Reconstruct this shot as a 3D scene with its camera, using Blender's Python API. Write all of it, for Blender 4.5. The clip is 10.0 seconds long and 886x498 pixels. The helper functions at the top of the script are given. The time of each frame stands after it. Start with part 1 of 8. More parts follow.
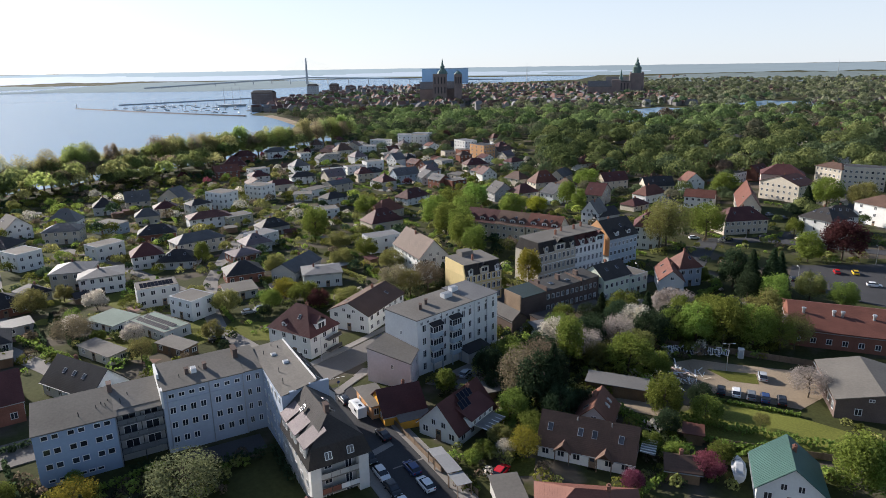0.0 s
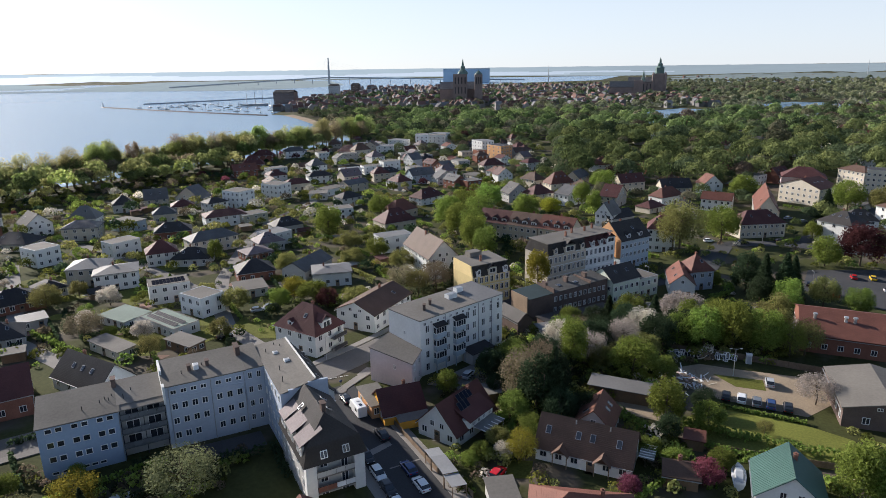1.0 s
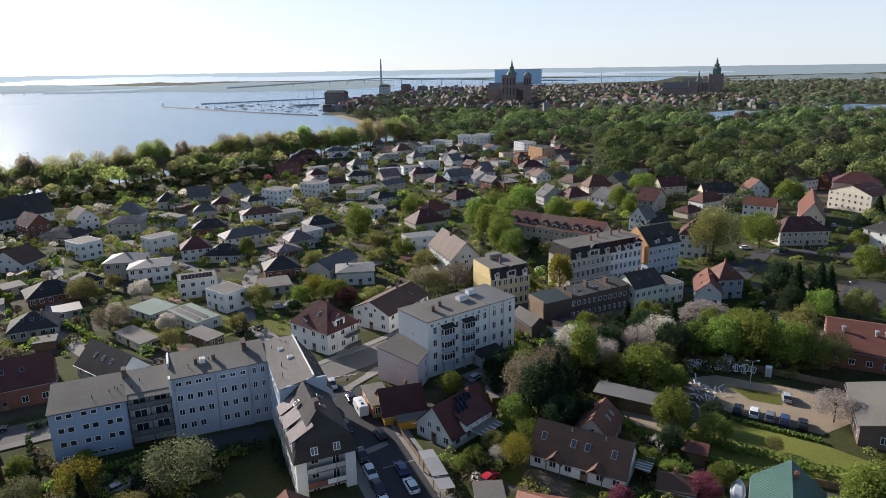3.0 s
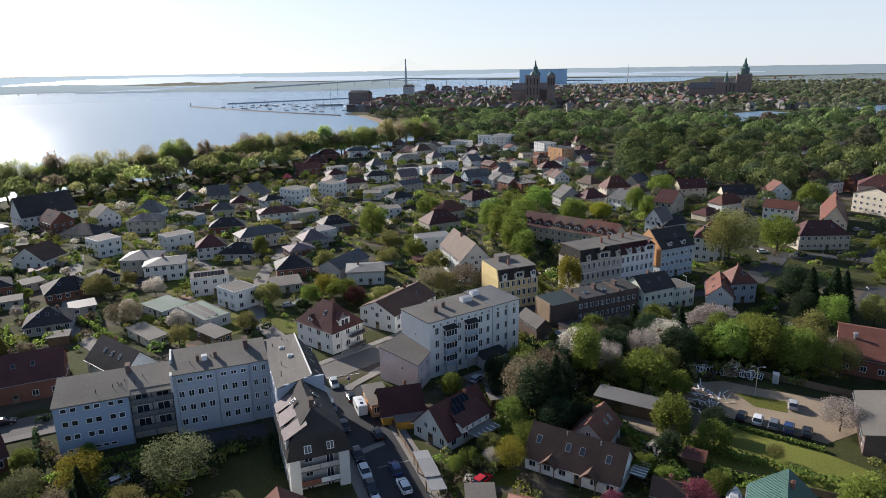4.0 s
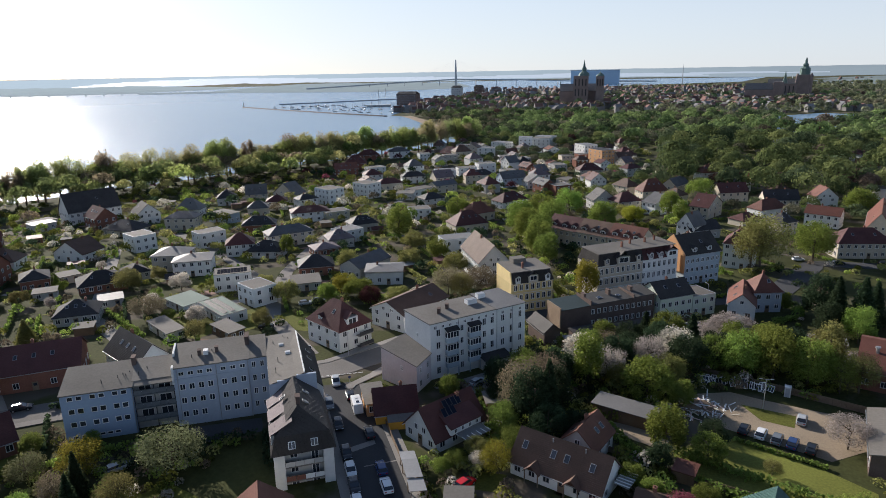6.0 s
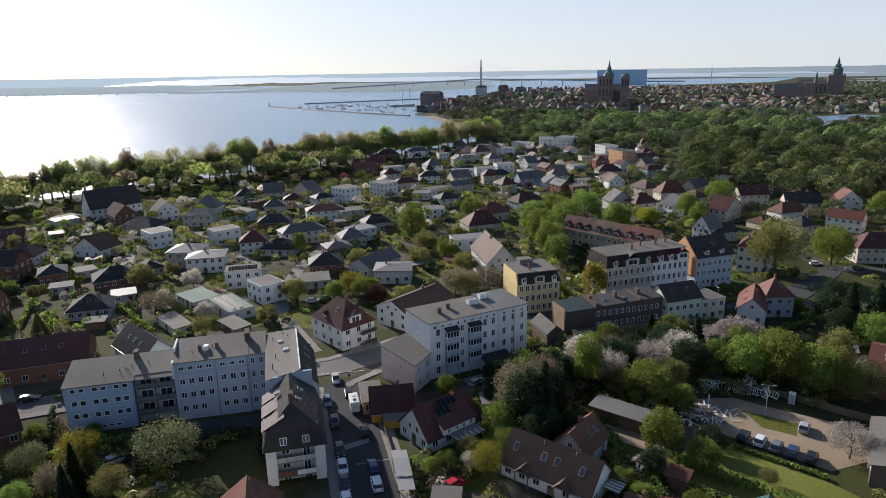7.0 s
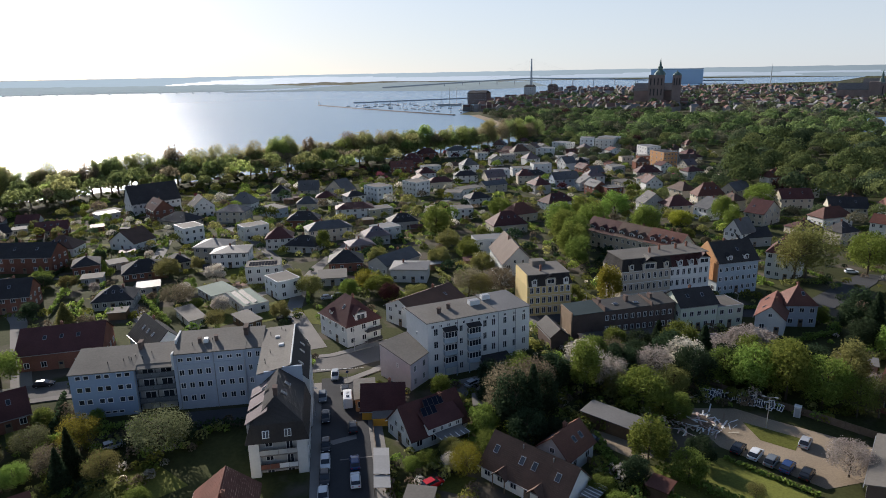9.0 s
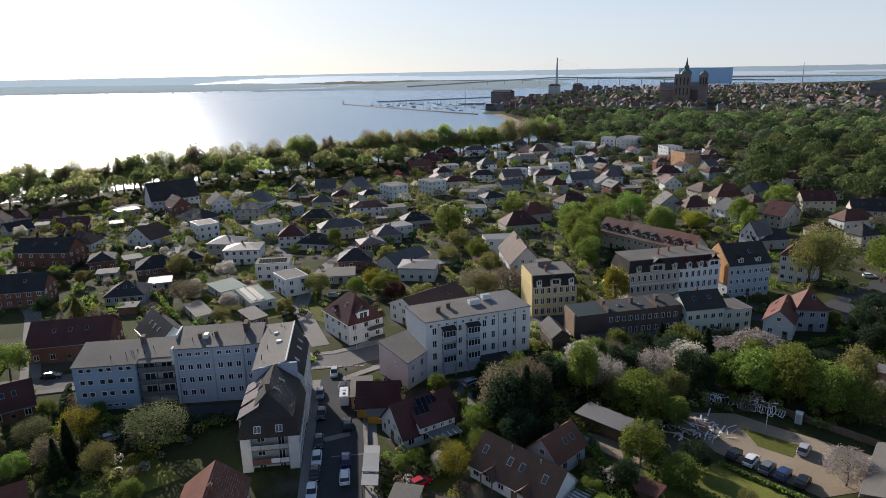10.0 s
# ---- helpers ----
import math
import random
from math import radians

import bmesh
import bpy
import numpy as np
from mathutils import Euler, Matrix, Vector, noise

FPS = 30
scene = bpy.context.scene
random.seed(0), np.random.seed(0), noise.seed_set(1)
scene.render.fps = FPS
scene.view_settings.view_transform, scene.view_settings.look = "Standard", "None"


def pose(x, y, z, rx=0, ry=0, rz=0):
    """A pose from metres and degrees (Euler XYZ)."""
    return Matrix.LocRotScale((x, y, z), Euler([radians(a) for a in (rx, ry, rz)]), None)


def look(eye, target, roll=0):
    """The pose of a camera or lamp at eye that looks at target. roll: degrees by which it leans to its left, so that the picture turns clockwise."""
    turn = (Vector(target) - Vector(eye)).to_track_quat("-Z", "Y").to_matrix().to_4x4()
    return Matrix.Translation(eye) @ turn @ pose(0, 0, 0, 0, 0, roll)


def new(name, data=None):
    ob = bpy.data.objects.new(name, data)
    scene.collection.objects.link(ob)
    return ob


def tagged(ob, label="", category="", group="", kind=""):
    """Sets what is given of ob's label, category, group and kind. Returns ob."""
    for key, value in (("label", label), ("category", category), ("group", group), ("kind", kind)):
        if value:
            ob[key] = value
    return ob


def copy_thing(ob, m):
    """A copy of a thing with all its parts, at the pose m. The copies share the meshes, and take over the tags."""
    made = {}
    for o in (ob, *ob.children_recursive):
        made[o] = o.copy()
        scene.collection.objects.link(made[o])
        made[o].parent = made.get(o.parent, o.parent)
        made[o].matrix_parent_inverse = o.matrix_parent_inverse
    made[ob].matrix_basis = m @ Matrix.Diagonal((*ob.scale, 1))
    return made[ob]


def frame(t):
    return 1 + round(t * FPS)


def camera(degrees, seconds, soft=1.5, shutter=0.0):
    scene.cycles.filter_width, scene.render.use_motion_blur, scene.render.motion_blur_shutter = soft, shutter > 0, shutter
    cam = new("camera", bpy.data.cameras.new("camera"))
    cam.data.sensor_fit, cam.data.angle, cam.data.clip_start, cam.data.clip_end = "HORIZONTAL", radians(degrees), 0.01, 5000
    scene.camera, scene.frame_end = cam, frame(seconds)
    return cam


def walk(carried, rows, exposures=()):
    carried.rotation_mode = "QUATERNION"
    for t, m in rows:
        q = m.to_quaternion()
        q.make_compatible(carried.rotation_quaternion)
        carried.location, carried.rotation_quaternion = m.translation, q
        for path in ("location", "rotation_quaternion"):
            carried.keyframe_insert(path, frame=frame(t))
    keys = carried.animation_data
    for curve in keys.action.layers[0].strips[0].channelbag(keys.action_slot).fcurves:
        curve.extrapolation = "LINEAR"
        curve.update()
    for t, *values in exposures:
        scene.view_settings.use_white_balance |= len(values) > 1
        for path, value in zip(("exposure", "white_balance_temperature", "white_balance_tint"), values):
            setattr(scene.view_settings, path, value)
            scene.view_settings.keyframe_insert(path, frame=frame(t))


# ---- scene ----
import collections

cam = camera(68.8, 10.0, soft=0.6)
PATH = [
    (0, (-0.93, -0.494, 65.624), (-0.94, 1.429, 65.075), -0.9),
    (0.5, (0.702, -0.462, 65.689), (0.661, 1.461, 65.139), -0.8),
    (1, (2.671, -0.401, 65.723), (2.598, 1.521, 65.175), -0.8),
    (1.5, (4.83, -0.27, 65.816), (4.718, 1.65, 65.268), -0.9),
    (2, (6.838, -0.167, 65.819), (6.689, 1.752, 65.272), -0.9),
    (2.5, (9.182, 0.05, 65.813), (8.994, 1.965, 65.268), -0.9),
    (4, (16.187, 0.862, 66.04), (15.887, 2.764, 65.497), -0.9),
    (4.5, (18.611, 1.196, 66.058), (18.274, 3.092, 65.516), -1.0),
    (5, (21.032, 1.627, 66.118), (20.658, 3.516, 65.577), -0.9),
    (5.5, (23.631, 2.165, 66.125), (23.219, 4.047, 65.585), -1.0),
    (7, (31.273, 3.961, 66.045), (30.751, 5.815, 65.508), -1.0),
    (7.5, (33.811, 4.696, 66.178), (33.253, 6.539, 65.639), -1.0),
    (8, (36.486, 5.452, 66.065), (35.891, 7.285, 65.528), -1.1),
    (8.5, (38.922, 6.345, 66.037), (38.294, 8.166, 65.5), -1.0),
    (9, (41.737, 7.303, 66.026), (41.07, 9.111, 65.489), -1.1),
    (9.5, (44.351, 8.248, 65.998), (43.649, 10.042, 65.462), -1.1),
    (10, (46.889, 9.271, 65.954), (46.152, 11.051, 65.416), -1.1),
]
walk(cam, [(t, look(eye, target, roll)) for t, eye, target, roll in PATH], [(0, 0.62, 6450, 14), (5, 0.48, 6450, 14), (10, 0.28, 6450, 14)])

# ---- light ----
SUN_AZ, SUN_EL = 53.0, 22.5
world = bpy.data.worlds.new("world")
scene.world = world
world.use_nodes = True
wn, wl = world.node_tree.nodes, world.node_tree.links
sky = wn.new("ShaderNodeTexSky")
sky.sky_type, sky.sun_disc = "NISHITA", False
sky.sun_elevation, sky.sun_rotation = radians(SUN_EL), radians(-SUN_AZ)
sky.air_density, sky.dust_density, sky.ozone_density = 1.0, 0.6, 2.0
tc, lift = wn.new("ShaderNodeTexCoord"), wn.new("ShaderNodeVectorMath")
lift.operation = "ADD"
lift.inputs[1].default_value = (0, 0, 0.03)
wl.new(tc.outputs["Generated"], lift.inputs[0])
wl.new(lift.outputs[0], sky.inputs["Vector"])
haze, sep, fall = wn.new("ShaderNodeMix"), wn.new("ShaderNodeSeparateXYZ"), wn.new("ShaderNodeMapRange")
haze.data_type = "RGBA"
fall.interpolation_type = "SMOOTHSTEP"
fall.inputs["From Min"].default_value, fall.inputs["From Max"].default_value = 0.0, 0.45
fall.inputs["To Min"].default_value, fall.inputs["To Max"].default_value = 0.7, 0.0
wl.new(tc.outputs["Generated"], sep.inputs[0])
wl.new(sep.outputs["Z"], fall.inputs["Value"])
wl.new(fall.outputs["Result"], haze.inputs["Factor"])
haze.inputs["B"].default_value = (5.9, 6.55, 7.3, 1)
wl.new(sky.outputs["Color"], haze.inputs["A"])
wl.new(haze.outputs["Result"], wn["Background"].inputs["Color"])
wn["Background"].inputs["Strength"].default_value = 0.095
sun = new("sun", bpy.data.lights.new("sun", "SUN"))
sun.data.energy, sun.data.angle, sun.data.color = 5.0, radians(0.6), (1.0, 0.94, 0.84)
az, el = radians(SUN_AZ), radians(SUN_EL)
to_sun = Vector((-math.sin(az) * math.cos(el), math.cos(az) * math.cos(el), math.sin(el)))
sun.matrix_world = look(tuple(to_sun * 400), (0, 0, 0))

# ---- materials ----
MATS = {}


def mat(name, color, rough=0.8, vary=0.25, scale=1.5, grain=12.0, bump=0.2, metal=0.0, spec=0.12, island=0.0, obj=0.15):
    """A painted, mineral or planted surface with stains, grain and fine relief."""
    m = bpy.data.materials.new(name)
    m.use_nodes = True
    n, l = m.node_tree.nodes, m.node_tree.links
    b = n["Principled BSDF"]
    b.inputs["Roughness"].default_value, b.inputs["Metallic"].default_value = rough, metal
    b.inputs["Specular IOR Level"].default_value = spec
    co = n.new("ShaderNodeTexCoord")
    big, fine = n.new("ShaderNodeTexNoise"), n.new("ShaderNodeTexNoise")
    big.inputs["Scale"].default_value, big.inputs["Detail"].default_value = scale * 0.25, 5
    fine.inputs["Scale"].default_value, fine.inputs["Detail"].default_value = grain * 0.25, 4
    info = n.new("ShaderNodeObjectInfo")
    addv = n.new("ShaderNodeVectorMath")
    addv.operation = "ADD"
    mulv = n.new("ShaderNodeVectorMath")
    mulv.operation = "SCALE"
    mulv.inputs[0].default_value = (37, 53, 11)
    l.new(info.outputs["Random"], mulv.inputs["Scale"])
    l.new(co.outputs["Object"], addv.inputs[0])
    l.new(mulv.outputs[0], addv.inputs[1])
    l.new(addv.outputs[0], big.inputs["Vector"])
    l.new(addv.outputs[0], fine.inputs["Vector"])
    mix = n.new("ShaderNodeMath")
    mix.operation = "MULTIPLY_ADD"
    mix.inputs[1].default_value = 0.6
    l.new(big.outputs["Fac"], mix.inputs[0])
    half = n.new("ShaderNodeMath")
    half.operation = "MULTIPLY"
    half.inputs[1].default_value = 0.4
    l.new(fine.outputs["Fac"], half.inputs[0])
    l.new(half.outputs[0], mix.inputs[2])
    val = n.new("ShaderNodeMapRange")
    val.inputs["From Min"].default_value, val.inputs["From Max"].default_value = 0.3, 0.7
    val.inputs["To Min"].default_value, val.inputs["To Max"].default_value = 1 - vary, 1 + vary
    l.new(mix.outputs[0], val.inputs["Value"])
    hsv = n.new("ShaderNodeHueSaturation")
    hsv.inputs["Color"].default_value = (*color, 1)
    out = val.outputs["Result"]
    rnd = info.outputs["Random"]
    if island:
        geo = n.new("ShaderNodeNewGeometry")
        rnd = geo.outputs["Random Per Island"]
        obj = island
    if obj:
        r = n.new("ShaderNodeMapRange")
        r.inputs["To Min"].default_value, r.inputs["To Max"].default_value = 1 - obj, 1 + obj
        l.new(rnd, r.inputs["Value"])
        mu = n.new("ShaderNodeMath")
        mu.operation = "MULTIPLY"
        l.new(out, mu.inputs[0])
        l.new(r.outputs["Result"], mu.inputs[1])
        out = mu.outputs[0]
    l.new(out, hsv.inputs["Value"])
    l.new(hsv.outputs["Color"], b.inputs["Base Color"])
    if bump:
        bp = n.new("ShaderNodeBump")
        bp.inputs["Strength"].default_value, bp.inputs["Distance"].default_value = bump, 0.05
        l.new(fine.outputs["Fac"], bp.inputs["Height"])
        l.new(bp.outputs["Normal"], b.inputs["Normal"])
    MATS[name] = m
    return m


def tiles(name, color, course=0.35, vary=0.25):
    """Roof tiles: courses that run along the eaves, with uneven weathering."""
    m = mat(name, color, 0.62, vary, 1.2, 14.0, 0.0, spec=0.16)
    n, l = m.node_tree.nodes, m.node_tree.links
    b = n["Principled BSDF"]
    co = n.new("ShaderNodeTexCoord")
    w = n.new("ShaderNodeTexWave")
    w.wave_type, w.bands_direction, w.wave_profile = "BANDS", "Z", "SAW"
    w.inputs["Scale"].default_value = 0.314 / course * 1.6
    w.inputs["Distortion"].default_value = 0.4
    l.new(co.outputs["Object"], w.inputs["Vector"])
    bp = n.new("ShaderNodeBump")
    bp.inputs["Strength"].default_value, bp.inputs["Distance"].default_value = 0.9, 0.08
    l.new(w.outputs["Fac"], bp.inputs["Height"])
    l.new(bp.outputs["Normal"], b.inputs["Normal"])
    return m


def leaves(name, color, vary=0.35, thin=0.55):
    """Foliage that lets some light through, each leaf clump a little different."""
    m = bpy.data.materials.new(name)
    m.use_nodes = True
    n, l = m.node_tree.nodes, m.node_tree.links
    out = n["Material Output"]
    n.remove(n["Principled BSDF"])
    geo, info = n.new("ShaderNodeNewGeometry"), n.new("ShaderNodeObjectInfo")
    hsv = n.new("ShaderNodeHueSaturation")
    hsv.inputs["Color"].default_value = (*color, 1)
    r = n.new("ShaderNodeMapRange")
    r.inputs["To Min"].default_value, r.inputs["To Max"].default_value = 1 - vary, 1 + vary
    l.new(geo.outputs["Random Per Island"], r.inputs["Value"])
    o = n.new("ShaderNodeMapRange")
    o.inputs["To Min"].default_value, o.inputs["To Max"].default_value = 0.7, 1.25
    l.new(info.outputs["Random"], o.inputs["Value"])
    mu = n.new("ShaderNodeMath")
    mu.operation = "MULTIPLY"
    l.new(r.outputs["Result"], mu.inputs[0])
    l.new(o.outputs["Result"], mu.inputs[1])
    tone, more = n.new("ShaderNodeAttribute"), n.new("ShaderNodeMath")
    tone.attribute_name = "tone"
    more.operation = "MULTIPLY_ADD"
    l.new(mu.outputs[0], more.inputs[0])
    l.new(tone.outputs["Fac"], more.inputs[1])
    l.new(mu.outputs[0], more.inputs[2])
    l.new(more.outputs[0], hsv.inputs["Value"])
    hu = n.new("ShaderNodeMapRange")
    hu.inputs["To Min"].default_value, hu.inputs["To Max"].default_value = 0.475, 0.525
    l.new(info.outputs["Random"], hu.inputs["Value"])
    hm = n.new("ShaderNodeMath")
    hm.operation = "MULTIPLY_ADD"
    hm.inputs[1].default_value = -0.045
    l.new(tone.outputs["Fac"], hm.inputs[0])
    l.new(hu.outputs["Result"], hm.inputs[2])
    l.new(hm.outputs[0], hsv.inputs["Hue"])
    d, t, mx = n.new("ShaderNodeBsdfDiffuse"), n.new("ShaderNodeBsdfTranslucent"), n.new("ShaderNodeMixShader")
    l.new(hsv.outputs["Color"], d.inputs["Color"])
    l.new(hsv.outputs["Color"], t.inputs["Color"])
    mx.inputs[0].default_value = thin
    l.new(d.outputs[0], mx.inputs[1])
    l.new(t.outputs[0], mx.inputs[2])
    l.new(mx.outputs[0], out.inputs["Surface"])
    MATS[name] = m
    return m


WALL = {
    "white": mat("white_render", (0.66, 0.66, 0.64), 0.85, 0.10, 0.8, 8, 0.1),
    "cream": mat("cream_render", (0.53, 0.475, 0.385), 0.85, 0.14, 0.8, 8, 0.1),
    "yellow": mat("yellow_render", (0.62, 0.49, 0.25), 0.85, 0.12, 0.8, 8, 0.1),
    "ochre": mat("ochre_render", (0.60, 0.31, 0.05), 0.85, 0.12, 0.8, 8, 0.1),
    "orange": mat("orange_render", (0.58, 0.33, 0.17), 0.85, 0.12, 0.8, 8, 0.1),
    "pink": mat("pink_render", (0.55, 0.40, 0.35), 0.85, 0.12, 0.8, 8, 0.1),
    "rose": mat("rose_render", (0.66, 0.60, 0.60), 0.85, 0.12, 0.8, 8, 0.1),
    "grey": mat("grey_render", (0.42, 0.41, 0.39), 0.85, 0.14, 0.8, 8, 0.1),
    "bluegrey": mat("blue_grey_render", (0.36, 0.42, 0.47), 0.85, 0.12, 0.8, 8, 0.1),
    "blue": mat("light_blue_render", (0.29, 0.37, 0.49), 0.85, 0.08, 0.6, 8, 0.1, obj=0),
    "paleblue": mat("pale_blue_render", (0.40, 0.45, 0.53), 0.85, 0.10, 0.8, 8, 0.1, obj=0),
    "green": mat("pale_green_render", (0.55, 0.60, 0.50), 0.85, 0.10, 0.8, 8, 0.1),
    "olive": mat("olive_render", (0.38, 0.36, 0.27), 0.85, 0.12, 0.8, 8, 0.1),
    "brick": mat("red_brick", (0.20, 0.09, 0.065), 0.9, 0.25, 1.5, 20, 0.3),
    "darkbrick": mat("brown_brick", (0.125, 0.092, 0.08), 0.9, 0.25, 1.5, 20, 0.3),
    "tanbrick": mat("tan_brick", (0.23, 0.17, 0.12), 0.9, 0.2, 1.5, 20, 0.3),
    "wood": mat("brown_timber", (0.20, 0.13, 0.08), 0.8, 0.25, 1.5, 20, 0.2),
}
ROOF = {
    "dark": tiles("anthracite_tiles", (0.042, 0.04, 0.042)),
    "grey": tiles("grey_tiles", (0.12, 0.12, 0.122)),
    "mauve": tiles("mauve_grey_tiles", (0.15, 0.12, 0.125)),
    "red": tiles("red_clay_tiles", (0.15, 0.064, 0.048)),
    "orange": tiles("orange_clay_tiles", (0.20, 0.092, 0.065)),
    "maroon": tiles("maroon_tiles", (0.10, 0.042, 0.04)),
    "brown": tiles("brown_tiles", (0.115, 0.072, 0.055)),
    "slate": tiles("dark_slate", (0.05, 0.046, 0.045), 0.25),
    "pale": mat("pale_roofing", (0.17, 0.165, 0.16), 0.6, 0.22, 0.6, 10, 0.1, spec=0.35),
    "white": mat("white_roofing", (0.28, 0.28, 0.28), 0.6, 0.15, 0.6, 10, 0.1, spec=0.35),
    "felt": mat("grey_felt_roofing", (0.16, 0.148, 0.132), 0.8, 0.22, 0.5, 9, 0.15),
    "green": mat("green_felt_roofing", (0.19, 0.235, 0.20), 0.8, 0.2, 0.5, 9, 0.15),
    "tar": mat("dark_tarred_felt", (0.085, 0.083, 0.08), 0.75, 0.25, 0.5, 9, 0.15),
    "teal": mat("dark_teal_felt", (0.045, 0.065, 0.07), 0.85, 0.2, 0.5, 9, 0.15),
    "copper": mat("green_metal_roofing", (0.07, 0.135, 0.12), 0.6, 0.15, 0.5, 9, 0.1, metal=0.2),
}
FRAME = mat("white_window_frame", (0.70, 0.70, 0.69), 0.5, 0.05, 1, 8, 0)
GLASS = mat("window_glass", (0.03, 0.035, 0.045), 0.06, 0.2, 0.3, 1, 0, spec=0.6, obj=0.3)
TRIM = mat("zinc_trim", (0.35, 0.36, 0.37), 0.45, 0.15, 1, 8, 0, metal=0.5)
DARKTRIM = mat("dark_trim", (0.05, 0.05, 0.055), 0.6, 0.2, 1, 8, 0)
SOLAR = mat("solar_panel_glass", (0.012, 0.016, 0.03), 0.5, 0.2, 1, 4, 0, spec=0.03)
CHIM = mat("chimney_brick", (0.22, 0.11, 0.08), 0.9, 0.25, 2, 20, 0.3)
WOODM = mat("weathered_timber", (0.19, 0.14, 0.10), 0.85, 0.3, 2, 16, 0.3)
ASPHALT = mat("asphalt", (0.065, 0.066, 0.07), 0.9, 0.25, 0.4, 16, 0.2)
PAVING = mat("concrete_paving", (0.215, 0.20, 0.185), 0.9, 0.2, 0.5, 16, 0.2)
SAND = mat("sandy_gravel", (0.27, 0.215, 0.155), 0.95, 0.32, 0.3, 14, 0.3)
LAWN = mat("lawn", (0.115, 0.122, 0.028), 0.95, 0.5, 0.25, 10, 0.4, spec=0.1, obj=0.2)
BARK = mat("bark", (0.10, 0.08, 0.06), 0.95, 0.3, 2, 16, 0.4, spec=0.1)
METAL = mat("galvanised_metal", (0.45, 0.46, 0.47), 0.4, 0.1, 1, 8, 0, metal=0.7)
LEAF = {
    "fresh": leaves("fresh_green_leaves", (0.225, 0.29, 0.068)),
    "green": leaves("green_leaves", (0.17, 0.205, 0.05)),
    "olive": leaves("olive_spring_leaves", (0.24, 0.23, 0.085)),
    "dark": leaves("dark_needles_and_shaded_leaves", (0.05, 0.075, 0.04)),
    "brown": leaves("brown_opening_buds", (0.22, 0.185, 0.125)),
    "blossom": leaves("pale_blossom", (0.55, 0.50, 0.44)),
    "copper": leaves("copper_beech_leaves", (0.085, 0.035, 0.038)),
    "yellow": leaves("yellow_green_leaves", (0.32, 0.31, 0.05)),
    "grey": leaves("grey_green_leaves", (0.19, 0.20, 0.105)),
    "pink": leaves("pink_blossom", (0.30, 0.10, 0.13)),
}
# Shore leaves lightened in colour to imitate haze and backlight on the crowns.
LITSHORELEAF = {
    "olive": leaves("lit_olive_shore_leaves", (0.36, 0.34, 0.15), 0.3, 0.65),
    "brown": leaves("lit_brown_shore_buds", (0.32, 0.27, 0.17), 0.3, 0.65),
    "green": leaves("lit_green_shore_leaves", (0.27, 0.31, 0.12), 0.3, 0.65),
    "fresh": leaves("lit_fresh_shore_leaves", (0.29, 0.34, 0.11), 0.3, 0.65),
}
# Canopy greens shifted slightly towards blue to suggest haze.
WOODS = {
    "fresh": leaves("fresh_wood_canopy", (0.175, 0.215, 0.084), 0.3, 0.35),
    "green": leaves("green_wood_canopy", (0.105, 0.145, 0.075), 0.3, 0.35),
    "olive": leaves("olive_wood_canopy", (0.17, 0.17, 0.105), 0.3, 0.35),
    "brown": leaves("brown_wood_canopy", (0.18, 0.155, 0.105), 0.3, 0.35),
    "copper": leaves("copper_wood_canopy", (0.10, 0.05, 0.05), 0.3, 0.35),
}
# Far canopy with distance haze put into its colours: paler and greyer.
HAZEWOODS = {
    "fresh": leaves("hazed_fresh_far_canopy", (0.21, 0.235, 0.13), 0.3, 0.35),
    "green": leaves("hazed_green_far_canopy", (0.165, 0.19, 0.12), 0.3, 0.35),
    "olive": leaves("hazed_olive_far_canopy", (0.22, 0.22, 0.145), 0.3, 0.35),
    "brown": leaves("hazed_brown_far_canopy", (0.20, 0.185, 0.15), 0.3, 0.35),
    "copper": leaves("hazed_copper_far_canopy", (0.13, 0.095, 0.09), 0.3, 0.35),
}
ROADM = mat("worn_pale_asphalt", (0.15, 0.14, 0.13), 0.9, 0.25, 0.3, 16, 0.2)

# ---- ground, water and distance ----
LEVEL = -10.0


def gz(x, y):
    """Height of the ground: it falls from the camera's quarter to the shore, and the far distance rises."""
    r = math.hypot(x, y)
    base = LEVEL * max(0.0, min(1.0, (y - 100) / 330.0))
    if x < -230:
        base = min(base, base + (LEVEL - base) * min(1.0, (-230 - x) / 60.0))
    return base + 46.0 * max(0.0, min(1.0, (r - 4000) / 950.0))


def obj(name, bm, material, parent=None, label="", category="", group="", kind=""):
    me = bpy.data.meshes.new(name)
    bm.to_mesh(me)
    bm.free()
    for mm in (material if isinstance(material, (list, tuple)) else [material]):
        me.materials.append(mm)
    ob = new(name, me)
    if parent:
        ob.parent = parent
    return tagged(ob, label, category, group, kind)


def part(name, bm, material, parent, label=""):
    return obj(name, bm, material, parent, label)


def share(name, me, parent, m):
    ob = new(name, me)
    ob.parent = parent
    ob.matrix_local = m
    return ob


def thing(name, label, category, x=0, y=0, z=0, rot=0, group="", kind=""):
    e = new(name)
    e.matrix_world = pose(x, y, z, 0, 0, rot)
    return tagged(e, label, category, group, kind)


def box(bm, x0, x1, y0, y1, z0, z1, mi=0):
    v = [bm.verts.new(p) for p in ((x0, y0, z0), (x1, y0, z0), (x1, y1, z0), (x0, y1, z0), (x0, y0, z1), (x1, y0, z1), (x1, y1, z1), (x0, y1, z1))]
    for f in ((3, 2, 1, 0), (4, 5, 6, 7), (0, 1, 5, 4), (1, 2, 6, 5), (2, 3, 7, 6), (3, 0, 4, 7)):
        bm.faces.new([v[i] for i in f]).material_index = mi


